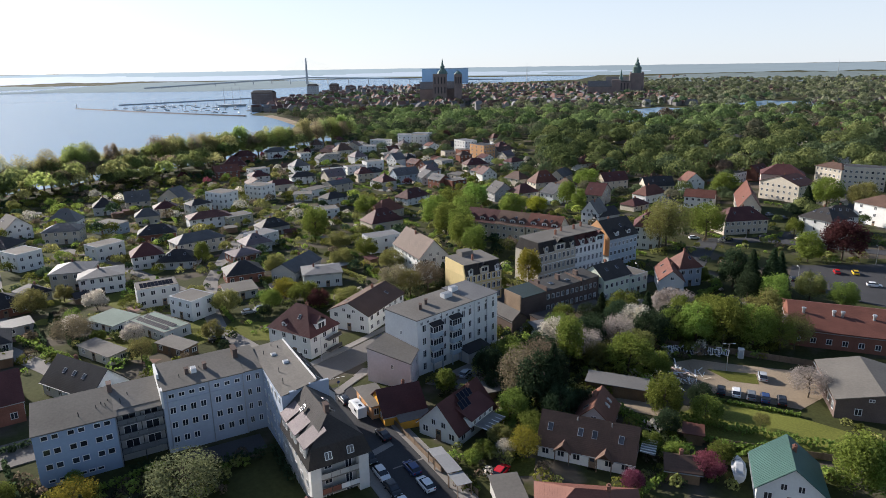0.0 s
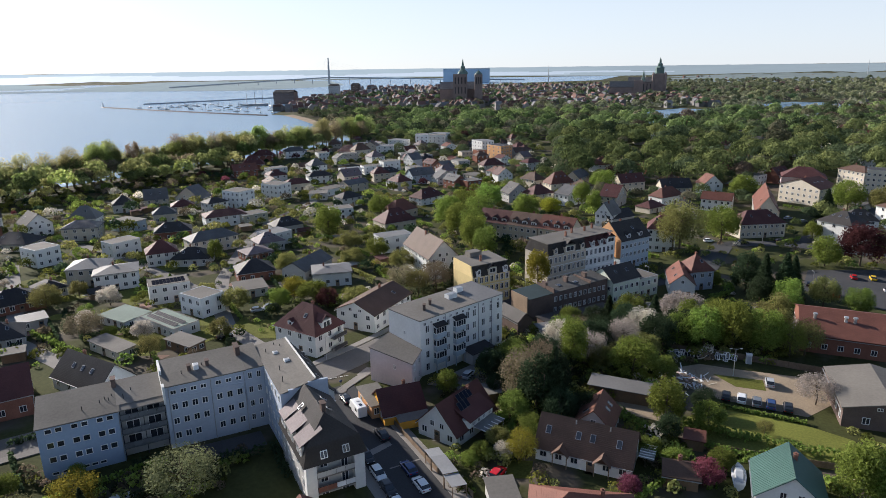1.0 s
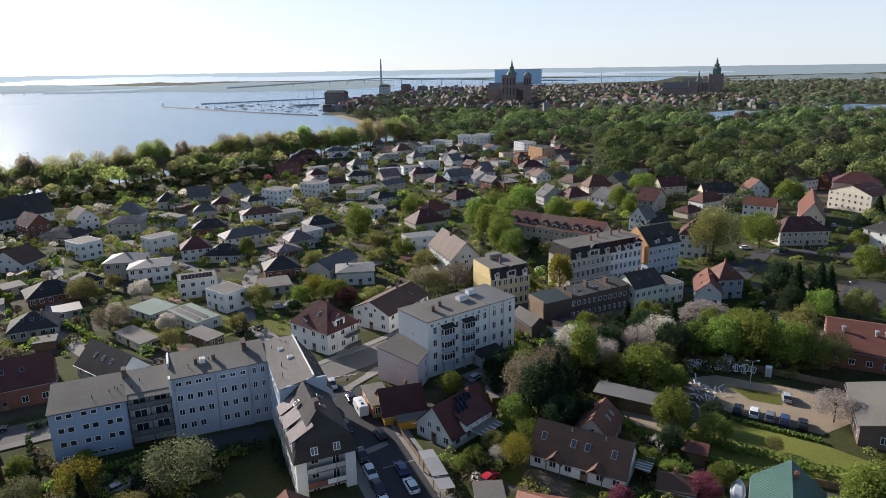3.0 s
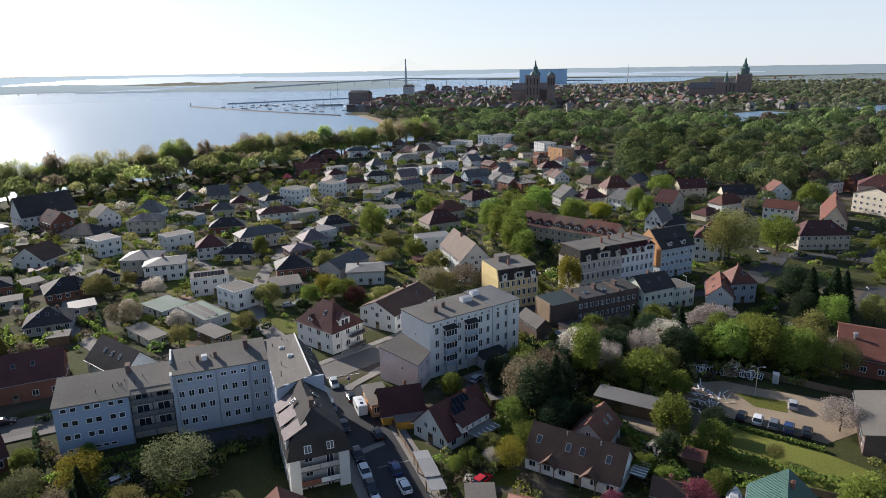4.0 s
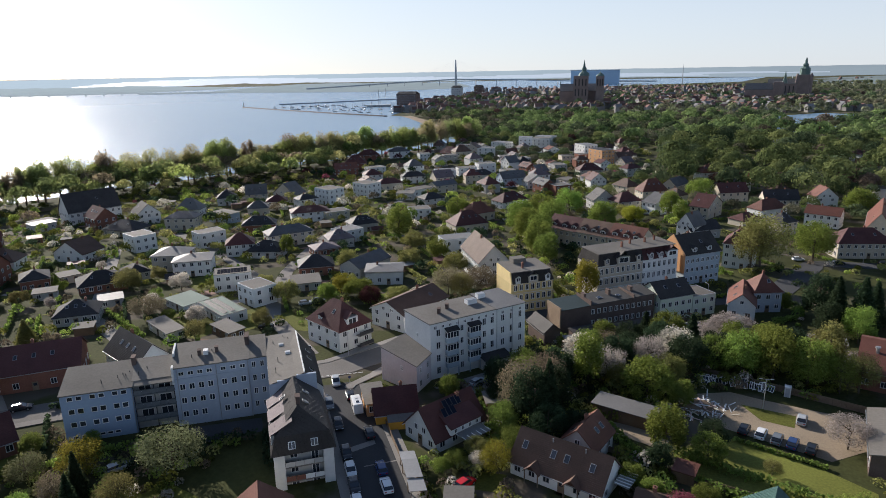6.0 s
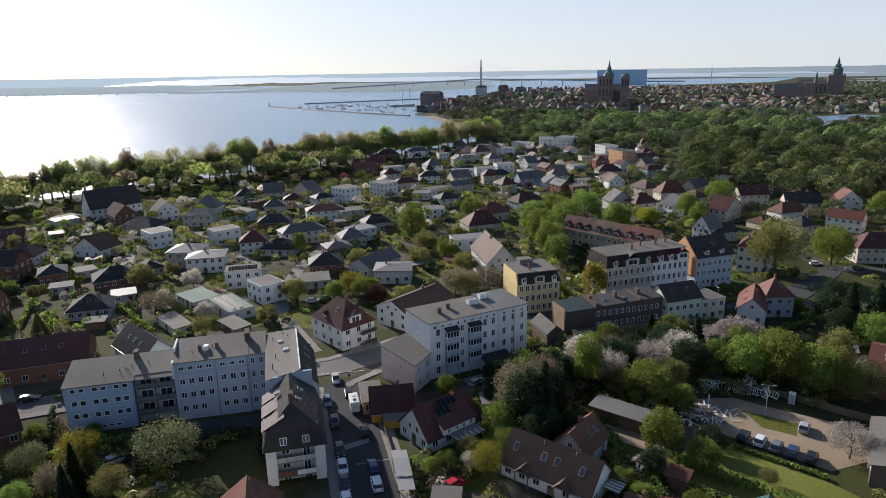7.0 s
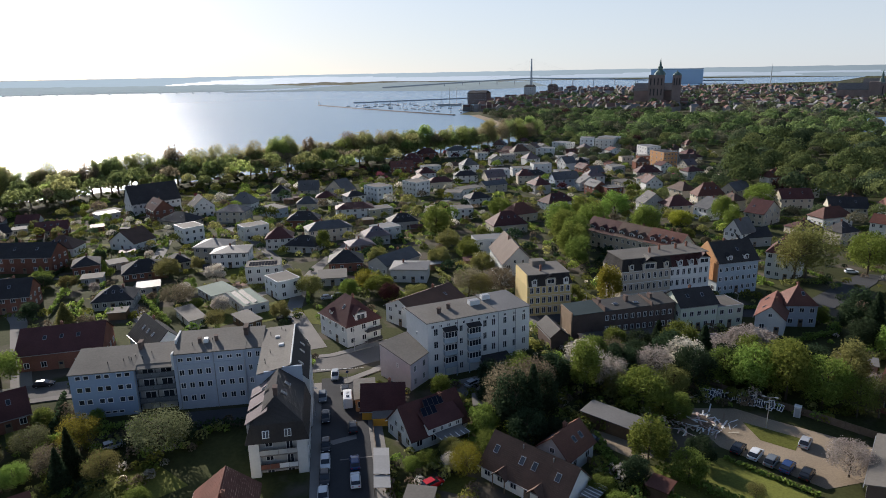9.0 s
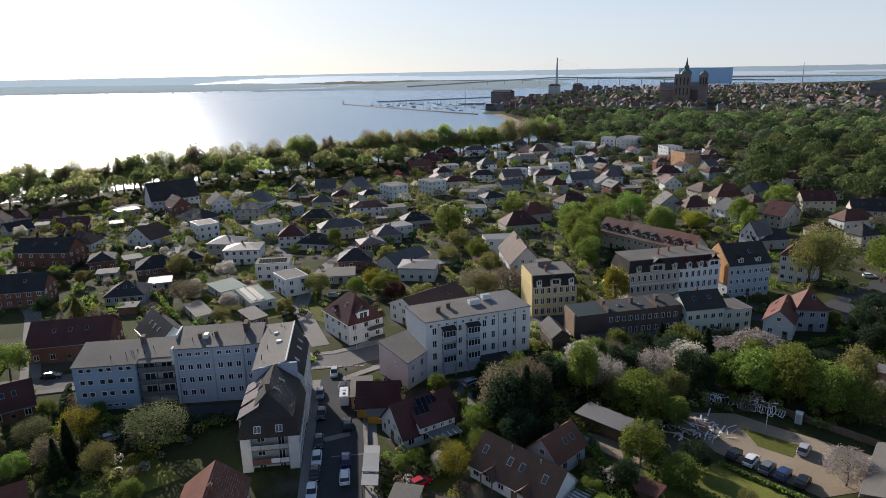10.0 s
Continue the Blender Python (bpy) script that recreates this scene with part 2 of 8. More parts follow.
def slab(bm, pts, t, mi=0):
    """A plate of thickness t under a convex outline of 3D points (counter-clockwise from above)."""
    top = [bm.verts.new(p) for p in pts]
    low = [bm.verts.new((p[0], p[1], p[2] - t)) for p in pts]
    bm.faces.new(top).material_index = mi
    bm.faces.new(low[::-1]).material_index = mi
    for i in range(len(pts)):
        j = (i + 1) % len(pts)
        bm.faces.new([top[i], low[i], low[j], top[j]]).material_index = mi


def tube(bm, p, q, r0, r1, seg=6, mi=0):
    p, q = Vector(p), Vector(q)
    m = (q - p).to_track_quat("Z", "Y").to_matrix()
    a = [bm.verts.new(p + m @ Vector((math.cos(k * 2 * math.pi / seg) * r0, math.sin(k * 2 * math.pi / seg) * r0, 0))) for k in range(seg)]
    b = [bm.verts.new(q + m @ Vector((math.cos(k * 2 * math.pi / seg) * r1, math.sin(k * 2 * math.pi / seg) * r1, 0))) for k in range(seg)]
    for k in range(seg):
        j = (k + 1) % seg
        bm.faces.new([a[k], a[j], b[j], b[k]]).material_index = mi
    bm.faces.new(a[::-1]).material_index = mi
    bm.faces.new(b).material_index = mi


def strip(name, pts, width, material, lift, label, category, kind="structure", step=6.0):
    """A road or path: a band of that width along a line on the ground, with its own thickness."""
    bm = bmesh.new()
    line = []
    for (ax, ay), (bx, by) in zip(pts, pts[1:]):
        n = max(1, int(math.hypot(bx - ax, by - ay) / step))
        line += [(ax + (bx - ax) * k / n, ay + (by - ay) * k / n) for k in range(n)]
    line.append(pts[-1])
    rows = []
    for i, (x, y) in enumerate(line):
        ax, ay = line[max(0, i - 1)]
        bx, by = line[min(len(line) - 1, i + 1)]
        L = math.hypot(bx - ax, by - ay)
        nx, ny = -(by - ay) / L * width / 2, (bx - ax) / L * width / 2
        row = []
        for sx, dz in ((1, -0.3), (1, lift), (-1, lift), (-1, -0.3)):
            px, py = x + nx * sx, y + ny * sx
            row.append(bm.verts.new((px, py, gz(px, py) + dz)))
        rows.append(row)
    for r, q in zip(rows, rows[1:]):
        for k in range(3):
            bm.faces.new([r[k], r[k + 1], q[k + 1], q[k]])
    bmesh.ops.recalc_face_normals(bm, faces=bm.faces)
    return obj(name, bm, material, None, label, category, kind=kind)


def patch(name, pts, material, lift, label, category, kind="structure"):
    """A flat area that follows the ground."""
    bm = bmesh.new()
    f = bm.faces.new([bm.verts.new((x, y, 0)) for x, y in pts])
    bmesh.ops.triangulate(bm, faces=[f])
    bmesh.ops.subdivide_edges(bm, edges=bm.edges[:], cuts=3, use_grid_fill=True)
    for v in bm.verts:
        v.co.z = gz(v.co.x, v.co.y) + lift
    bmesh.ops.recalc_face_normals(bm, faces=bm.faces)
    if sum(f.normal.z for f in bm.faces) < 0:
        bmesh.ops.reverse_faces(bm, faces=bm.faces[:])
    return obj(name, bm, material, None, label, category, kind=kind)


def ground_material():
    m = mat("garden_ground", (0.05, 0.055, 0.02), 0.95, 0.45, 0.16, 6.0, 0.5, spec=0.1, obj=0)
    n, l = m.node_tree.nodes, m.node_tree.links
    b = n["Principled BSDF"]
    old = b.inputs["Base Color"].links[0].from_socket
    co, no = n.new("ShaderNodeTexCoord"), n.new("ShaderNodeTexNoise")
    no.inputs["Scale"].default_value, no.inputs["Detail"].default_value = 0.06, 6
    l.new(co.outputs["Object"], no.inputs["Vector"])
    ramp = n.new("ShaderNodeMapRange")
    ramp.inputs["From Min"].default_value, ramp.inputs["From Max"].default_value = 0.52, 0.60
    l.new(no.outputs["Fac"], ramp.inputs["Value"])
    mx = n.new("ShaderNodeMix")
    mx.data_type = "RGBA"
    l.new(ramp.outputs["Result"], mx.inputs["Factor"])
    l.new(old, mx.inputs["A"])
    mx.inputs["B"].default_value = (0.10, 0.085, 0.065, 1)
    l.new(mx.outputs["Result"], b.inputs["Base Color"])
    return m


def axis(fine0, fine1, step, end):
    a = list(np.arange(fine0, fine1 + 0.1, step))
    s, v = step, a[-1]
    while v < end:
        s *= 1.25
        v = min(end, v + s)
        a.append(v)
    s, v = step, a[0]
    while v > -end:
        s *= 1.25
        v = max(-end, v - s)
        a.insert(0, v)
    return a


def ground_sheet():
    xs, ys = axis(-320, 320, 20, 5200), axis(60, 480, 10, 5200)
    bm = bmesh.new()
    grid = [[bm.verts.new((x, y, gz(x, y))) for x in xs] for y in ys]
    for j in range(len(ys) - 1):
        for i in range(len(xs) - 1):
            bm.faces.new([grid[j][i], grid[j][i + 1], grid[j + 1][i + 1], grid[j + 1][i]])
    return obj("ground", bm, ground_material(), None, "gardens and open land reaching to the horizon", "ground", kind="structure")


ground_sheet()

WATER = bpy.data.materials.new("bay_water")
WATER.use_nodes = True
n, l = WATER.node_tree.nodes, WATER.node_tree.links
b = n["Principled BSDF"]
# Base blue raised above water's own to carry the reflected sky.
b.inputs["Base Color"].default_value = (0.17, 0.28, 0.39, 1)
b.inputs["Roughness"].default_value = 0.24
b.inputs["IOR"].default_value = 1.33
co, w1, w2, bp = n.new("ShaderNodeTexCoord"), n.new("ShaderNodeTexNoise"), n.new("ShaderNodeTexNoise"), n.new("ShaderNodeBump")
w1.inputs["Scale"].default_value, w1.inputs["Detail"].default_value = 0.35, 6
w2.inputs["Scale"].default_value = 0.012
l.new(co.outputs["Object"], w1.inputs["Vector"])
l.new(co.outputs["Object"], w2.inputs["Vector"])
ma = n.new("ShaderNodeMath")
ma.operation = "MULTIPLY_ADD"
ma.inputs[1].default_value = 0.6
l.new(w2.outputs["Fac"], ma.inputs[0])
l.new(w1.outputs["Fac"], ma.inputs[2])
bp.inputs["Strength"].default_value, bp.inputs["Distance"].default_value = 1.0, 1.3
l.new(ma.outputs[0], bp.inputs["Height"])
l.new(bp.outputs["Normal"], b.inputs["Normal"])


def flat_area(name, pts, z, material, label, category, kind="structure", depth=0.0):
    bm = bmesh.new()
    f = bm.faces.new([bm.verts.new((x, y, z)) for x, y in pts])
    if f.normal.z < 0 or sum((a[0] - c[0]) * (a[1] + c[1]) for a, c in zip(pts[1:] + pts[:1], pts)) > 0:
        f.normal_flip()
    if depth:
        g = bmesh.ops.extrude_face_region(bm, geom=[f])
        for v in g["geom"]:
            if isinstance(v, bmesh.types.BMVert):
                v.co.z -= depth
    bmesh.ops.triangulate(bm, faces=bm.faces[:])
    return obj(name, bm, material, None, label, category, kind=kind)


SHORE = [(-1500, -900), (-520, 60), (-400, 215), (-352, 275), (-300, 365), (-255, 440), (-205, 520), (-150, 600), (-112, 690), (-112, 740),
         (-124, 764), (-160, 810), (-203, 879), (-251, 980), (-292, 1054), (-318, 1075), (-330, 1240), (-360, 1430), (-380, 1900), (-200, 2300), (60, 2600),
         (600, 3000), (900, 3900), (0, 3990), (-1600, 3650), (-3990, 200), (-3990, -900)]
flat_area("water", SHORE, LEVEL + 0.35, WATER, "broad calm bay with a bright glitter of sun", "water")
flat_area("lake", [(225, 810), (300, 800), (375, 900), (405, 1070), (360, 1115), (280, 1050), (235, 940)], LEVEL + 0.35, WATER, "town pond between trees", "water")
flat_area("lake", [(400, 960), (500, 940), (620, 1060), (690, 1200), (610, 1260), (500, 1180)], LEVEL + 0.35, WATER, "second town pond between trees", "water")


# ---- houses ----
CACHE = {}


def window_mesh(w, h, bars=1):
    """A casement in one piece: a white frame and bars standing proud of recessed dark panes."""
    key = (round(w, 2), round(h, 2), bars)
    if key not in CACHE:
        bm = bmesh.new()
        f = 0.1
        xs = [-w / 2, -w / 2 + f]
        for k in range(bars):
            m = -w / 2 + w * (k + 1) / (bars + 1)
            xs += [m - 0.045, m + 0.045]
        xs += [w / 2 - f, w / 2]
        zs = [0, f, h - f, h]
        front = {(i, j): bm.verts.new((x, -0.07, z)) for i, x in enumerate(xs) for j, z in enumerate(zs)}
        n = len(xs)
        for i in range(n - 1):
            for j in range(3):
                c = [front[i, j], front[i + 1, j], front[i + 1, j + 1], front[i, j + 1]]
                if j == 1 and i % 2 == 1:
                    d = [bm.verts.new((v.co.x, -0.015, v.co.z)) for v in c]
                    bm.faces.new(d).material_index = 1
                    for k in range(4):
                        bm.faces.new([c[k], c[(k + 1) % 4], d[(k + 1) % 4], d[k]])
                else:
                    bm.faces.new(c)
        ring = [front[i, 0] for i in range(n)] + [front[n - 1, j] for j in (1, 2, 3)] + [front[i, 3] for i in range(n - 2, -1, -1)] + [front[0, j] for j in (2, 1)]
        back = [bm.verts.new((v.co.x, 0.03, v.co.z)) for v in ring]
        for k in range(len(ring)):
            q = (k + 1) % len(ring)
            bm.faces.new([ring[k], back[k], back[q], ring[q]])
        me = bpy.data.meshes.new("window")
        bm.to_mesh(me)
        bm.free()
        me.materials.append(FRAME)
        me.materials.append(GLASS)
        CACHE[key] = me
    return CACHE[key]


def facade(parent, p, q, z0, storeys, cols, sh=2.9, ww=1.1, wh=1.45, sill=0.95, skip=(), margin=0.0, bars=1):
    """Rows of windows on the wall from p to q (its outer side to the right of that way)."""
    (ax, ay), (bx, by) = p, q
    L = math.hypot(bx - ax, by - ay)
    a = math.degrees(math.atan2(by - ay, bx - ax))
    for s in range(storeys):
        for c in range(cols):
            if (s, c) in skip:
                continue
            k = (margin + (L - 2 * margin) * (c + 0.5) / cols) / L
            share("window", window_mesh(ww, wh, bars), parent, pose(ax + (bx - ax) * k, ay + (by - ay) * k, z0 + s * sh + sill, 0, 0, a))


def chimney(parent, x, y, z0, z1, w=0.55, d=0.55):
    bm = bmesh.new()
    box(bm, x - w / 2, x + w / 2, y - d / 2, y + d / 2, z0, z1)
    box(bm, x - w / 2 - 0.07, x + w / 2 + 0.07, y - d / 2 - 0.07, y + d / 2 + 0.07, z1, z1 + 0.12)
    box(bm, x - w / 4, x + w / 4, y - d / 4, y + d / 4, z1 + 0.12, z1 + 0.4)
    part("chimney", bm, CHIM, parent)


def skylight(parent, m, w=0.8, h=1.2):
    key = ("sky", w, h)
    if key not in CACHE:
        bm = bmesh.new()
        box(bm, -w / 2, w / 2, -h / 2, h / 2, -0.05, 0.08)
        box(bm, -w / 2 + 0.08, w / 2 - 0.08, -h / 2 + 0.08, h / 2 - 0.08, 0.06, 0.1, 1)
        me = bpy.data.meshes.new("roof_window")
        bm.to_mesh(me)
        bm.free()
        me.materials.append(TRIM)
        me.materials.append(GLASS)
        CACHE[key] = me
    share("roof_window", CACHE[key], parent, m)


def solar(parent, m, nx, ny, w=1.0, h=1.65):
    for i in range(nx):
        for j in range(ny):
            if "solar" not in CACHE:
                bm = bmesh.new()
                box(bm, -w / 2, w / 2, -h / 2, h / 2, 0.0, 0.05)
                box(bm, -w / 2 + 0.03, w / 2 - 0.03, -h / 2 + 0.03, h / 2 - 0.03, 0.045, 0.056, 1)
                me = bpy.data.meshes.new("solar_panel")
                bm.to_mesh(me)
                bm.free()
                me.materials.append(ROOF["felt"])
                me.materials.append(SOLAR)
                CACHE["solar"] = me
            share("solar_panel", CACHE["solar"], parent, m @ pose((i - (nx - 1) / 2) * (w + 0.03), (j - (ny - 1) / 2) * (h + 0.03), 0.06))


FOOT = []


def roof_point(w, d, h, kind, rh, over, x, y):
    """Height of the roof over a spot of the plan, front at y 0."""
    if kind == "gable":
        return h + rh * (1 - abs(y - d / 2) / (d / 2))
    if kind == "gend":
        return h + rh * (1 - abs(x) / (w / 2))
    if kind == "hip":
        k = min(w, d) / 2
        return h + rh * min(1, (w / 2 - abs(x)) / k, (d / 2 - abs(y - d / 2)) / k)
    return h


def house(x, y, rot, w, d, h, roof, rh, wall, rm, storeys, cols, label, name="house", group="houses of the quarter", windows=True, extras=True, base=None, sheet=False, sides=True):
    """A detached house; (x, y) is the middle of its front at ground level, the depth runs back from there."""
    w = min(w, 42.0)
    if y > 380:
        w = min(w, 18.0)
    z = gz(x, y) if base is None else base
    e = thing(name, label, "house", x, y, z, rot, group)
    cx, cy = x - math.sin(radians(rot)) * d / 2, y + math.cos(radians(rot)) * d / 2
    FOOT.append((cx, cy, max(w, d) * 0.62))
    rng = random.Random(int(x * 13 + y * 7))
    bm = bmesh.new()
    b0 = -1.5
    if roof == "gable":
        pts = [[(-w / 2, 0, b0), (-w / 2, 0, h), (-w / 2, d / 2, h + rh), (-w / 2, d, h), (-w / 2, d, b0)]]
        pts.append([(w / 2, *p[1:]) for p in pts[0]])
    elif roof == "gend":
        pts = [[(-w / 2, 0, b0), (-w / 2, 0, h), (0, 0, h + rh), (w / 2, 0, h), (w / 2, 0, b0)]]
        pts.append([(p[0], d, p[2]) for p in pts[0]])
    else:
        sheet = sheet or (roof == "flat" and (not windows or storeys == 1))
        hh = h + (0.35 if roof.startswith("flat") and not sheet else 0)
        pts = [[(-w / 2, 0, b0), (-w / 2, 0, hh), (-w / 2, d, hh), (-w / 2, d, b0)]]
        pts.append([(w / 2, *p[1:]) for p in pts[0]])
    a = [bm.verts.new(p) for p in pts[0]]
    c = [bm.verts.new(p) for p in pts[1]]
    bm.faces.new(a)
    bm.faces.new(c[::-1])
    for i in range(len(a)):
        j = (i + 1) % len(a)
        bm.faces.new([a[i], c[i], c[j], a[j]])
    bmesh.ops.recalc_face_normals(bm, faces=bm.faces)
    part("wall", bm, WALL[wall], e)
    o, t = 0.4, 0.18
    bm = bmesh.new()
    lift = 0.2
    if roof == "gable":
        k = rh / (d / 2)
        for s in (0, 1):
            ye, sg = (-o, 1) if s == 0 else (d + o, -1)
            q = [(-w / 2 - o, ye, h - o * k + lift), (w / 2 + o, ye, h - o * k + lift), (w / 2 + o, d / 2, h + rh + lift), (-w / 2 - o, d / 2, h + rh + lift)]
            slab(bm, q if s == 0 else q[::-1], t)
    elif roof == "gend":
        k = rh / (w / 2)
        for s in (0, 1):
            xe = -w / 2 - o if s == 0 else w / 2 + o
            q = [(xe, -o, h - o * k + lift), (0, -o, h + rh + lift), (0, d + o, h + rh + lift), (xe, d + o, h - o * k + lift)]
            slab(bm, q if s == 0 else q[::-1], t)
    elif roof == "hip":
        k = min(w, d) / 2
        rx, ry = max(0.0, w / 2 - k), max(0.0, d / 2 - k)
        z0, z1 = h - o * rh / k + lift, h + rh + lift
        A = [(-w / 2 - o, -o, z0), (w / 2 + o, -o, z0), (w / 2 + o, d + o, z0), (-w / 2 - o, d + o, z0)]
        if w >= d:
            r0, r1 = (-rx, d / 2, z1), (rx + 0.01, d / 2, z1)
            F = [[A[0], A[1], r1, r0], [A[1], A[2], r1], [A[2], A[3], r0, r1], [A[3], A[0], r0]]
        else:
            r0, r1 = (0, d / 2 - ry, z1), (0, d / 2 + ry + 0.01, z1)
            F = [[A[0], A[1], r0], [A[1], A[2], r1, r0], [A[2], A[3], r1], [A[3], A[0], r0, r1]]
        for f in F:
            slab(bm, f, t)
    elif sheet:
        slab(bm, [(-w / 2 - 0.3, -0.4, h + 0.16), (w / 2 + 0.3, -0.4, h + 0.16), (w / 2 + 0.3, d + 0.3, h + 0.4), (-w / 2 - 0.3, d + 0.3, h + 0.4)], 0.15)
    else:
        slab(bm, [(-w / 2 + 0.25, 0.25, h + 0.385), (w / 2 - 0.25, 0.25, h + 0.385), (w / 2 - 0.25, d - 0.25, h + 0.385), (-w / 2 + 0.25, d - 0.25, h + 0.385)], 0.2)
    bmesh.ops.recalc_face_normals(bm, faces=bm.faces)
    part("roof", bm, ROOF.get(rm, ROOF["felt"]) if not (roof.startswith("flat") and rm == "grey") else ROOF["felt"], e)
    if sheet:
        pass
    elif roof.startswith("flat"):
        bm = bmesh.new()
        for q in ((-w / 2 - 0.04, w / 2 + 0.04, -0.04, 0.28), (-w / 2 - 0.04, w / 2 + 0.04, d - 0.28, d + 0.04)):
            box(bm, *q, h + 0.35, h + 0.43)
        for q in ((-w / 2 - 0.04, -w / 2 + 0.28), (w / 2 - 0.28, w / 2 + 0.04)):
            box(bm, *q, 0.281, d - 0.281, h + 0.35, h + 0.43)
        part("parapet_coping", bm, ROOF["felt"] if roof == "flatpv" else TRIM, e)
    else:
        bm = bmesh.new()
        box(bm, -w / 2 - o, w / 2 + o, -o - 0.14, -o - 0.004, h - 0.32, h - 0.2) if roof != "gend" else box(bm, -w / 2 - o - 0.14, -w / 2 - o - 0.004, -o, d + o, h - 0.55, h - 0.43)
        part("gutter", bm, TRIM, e)
    if roof == "flatpv":
        for r in range(int((d - 2) / 2.2)):
            solar(e, pose(0, 1.8 + r * 2.2, h + 0.45, 18, 0, 0), int((w - 2) / 1.03), 1)
    if windows and storeys:
        sh = min(3.0, h / storeys)
        side = max(2, int(d / 3))
        ww = min(1.25, w / cols * 0.55)
        wh = min(1.4, sh * 0.52)
        sl = sh * 0.33
        door_col = cols // 2
        facade(e, (-w / 2, 0), (w / 2, 0), 0, storeys, cols, sh, ww, wh, sl, skip={(0, door_col)})
        if sides:
            facade(e, (w / 2, 0), (w / 2, d), 0, storeys, side, sh, ww, wh, sl)
            facade(e, (-w / 2, d), (-w / 2, 0), 0, storeys, side, sh, ww, wh, sl)
        dx = -w / 2 + w * (door_col + 0.5) / cols
        bm = bmesh.new()
        box(bm, dx - 0.6, dx + 0.6, -0.06, 0.02, 0.0, 2.1)
        box(bm, dx - 0.35, dx + 0.35, -0.07, 0.0, 1.2, 1.8, 1)
        box(bm, dx - 0.8, dx + 0.8, -0.7, 0.02, -0.3, 0.0, 2)
        part("door", bm, [WOODM, GLASS, PAVING], e)
        if roof == "gend":
            facade(e, (-w / 4, 0), (w / 4, 0), h - 0.2, 1, 2 if w > 8 else 1, 2.5, min(1.0, ww), min(1.2, rh * 0.35), 0.3)
    if roof in ("gable", "hip", "gend") and extras:
        if roof == "gend":
            px, py = rng.choice((-1, 1)) * 0.6, d * rng.uniform(0.35, 0.7)
        else:
            px, py = w * rng.uniform(-0.2, 0.2), d / 2 + 0.5
        zr = roof_point(w, d, h, roof, rh, 0, px, py)
        chimney(e, px, py, zr - 0.6, zr + 1.0)
        if rh > 2.6 and rng.random() < 0.75:
            nsk = rng.randint(1, 3)
            for i in range(nsk):
                if roof == "gend":
                    sg = rng.choice((-1, 1))
                    px, py = sg * w * 0.27, d * (0.25 + 0.5 * i / max(1, nsk - 1) if nsk > 1 else 0.5)
                    ang = math.degrees(math.atan2(rh, w / 2))
                    skylight(e, pose(px, py, roof_point(w, d, h, roof, rh, 0, px, py) + 0.23, 0, sg * ang, 0) @ pose(0, 0, 0, 0, 0, 90))
                else:
                    px, py = w * (-0.2 + 0.4 * i / max(1, nsk - 1) if nsk > 1 else 0.1), d * 0.27
                    k = d / 2 if roof == "gable" else min(w, d) / 2
                    skylight(e, pose(px, py, roof_point(w, d, h, roof, rh, 0, px, py) + 0.23, math.degrees(math.atan2(rh, k)), 0, 0))
    return e


def prism_block(name, label, pts, z0, heights, wall, roofm, over=0.25, category="apartment block", coping=True, ox=0.0, oy=0.0, rot=0.0):
    """A building on a free plan (counter-clockwise), with its own height at each corner and a slightly sloping roof."""
    cx, cy = sum(p[0] for p in pts) / len(pts), sum(p[1] for p in pts) / len(pts)
    e = thing(name, label, category, ox, oy, z0, rot)
    wc = pose(ox, oy, 0, 0, 0, rot) @ Vector((cx, cy, 0))
    FOOT.append((wc.x, wc.y, max(math.hypot(p[0] - cx, p[1] - cy) for p in pts) * 0.95))
    bm = bmesh.new()
    lo = [bm.verts.new((p[0], p[1], -2)) for p in pts]
    hi = [bm.verts.new((p[0], p[1], q)) for p, q in zip(pts, heights)]
    n = len(pts)
    for i in range(n):
        j = (i + 1) % n
        bm.faces.new([lo[i], lo[j], hi[j], hi[i]])
    bm.faces.new(hi)
    bm.faces.new(lo[::-1])
    part("wall", bm, WALL[wall], e)
    bm = bmesh.new()
    q = []
    for p, hgt in zip(pts, heights):
        L = math.hypot(p[0] - cx, p[1] - cy)
        q.append((p[0] + (p[0] - cx) / L * over, p[1] + (p[1] - cy) / L * over, hgt + 0.22))
    slab(bm, q, 0.2)
    part("roof", bm, ROOF[roofm], e)
    return e


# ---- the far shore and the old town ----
FARLAND = mat("hazed_far_shore_woods", (0.06, 0.075, 0.06), 1.0, 0.45, 0.05, 0.5, 0, spec=0.0)

# The bluish emission imitates haze; the woods themselves give no light.
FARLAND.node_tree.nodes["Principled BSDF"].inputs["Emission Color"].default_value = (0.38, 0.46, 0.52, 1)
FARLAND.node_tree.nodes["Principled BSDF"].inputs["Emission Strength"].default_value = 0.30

# Emission stands in for the haze over the horizon land.
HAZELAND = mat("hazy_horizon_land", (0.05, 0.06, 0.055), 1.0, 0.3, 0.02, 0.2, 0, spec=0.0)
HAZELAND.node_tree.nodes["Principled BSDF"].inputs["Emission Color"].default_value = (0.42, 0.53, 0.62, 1)


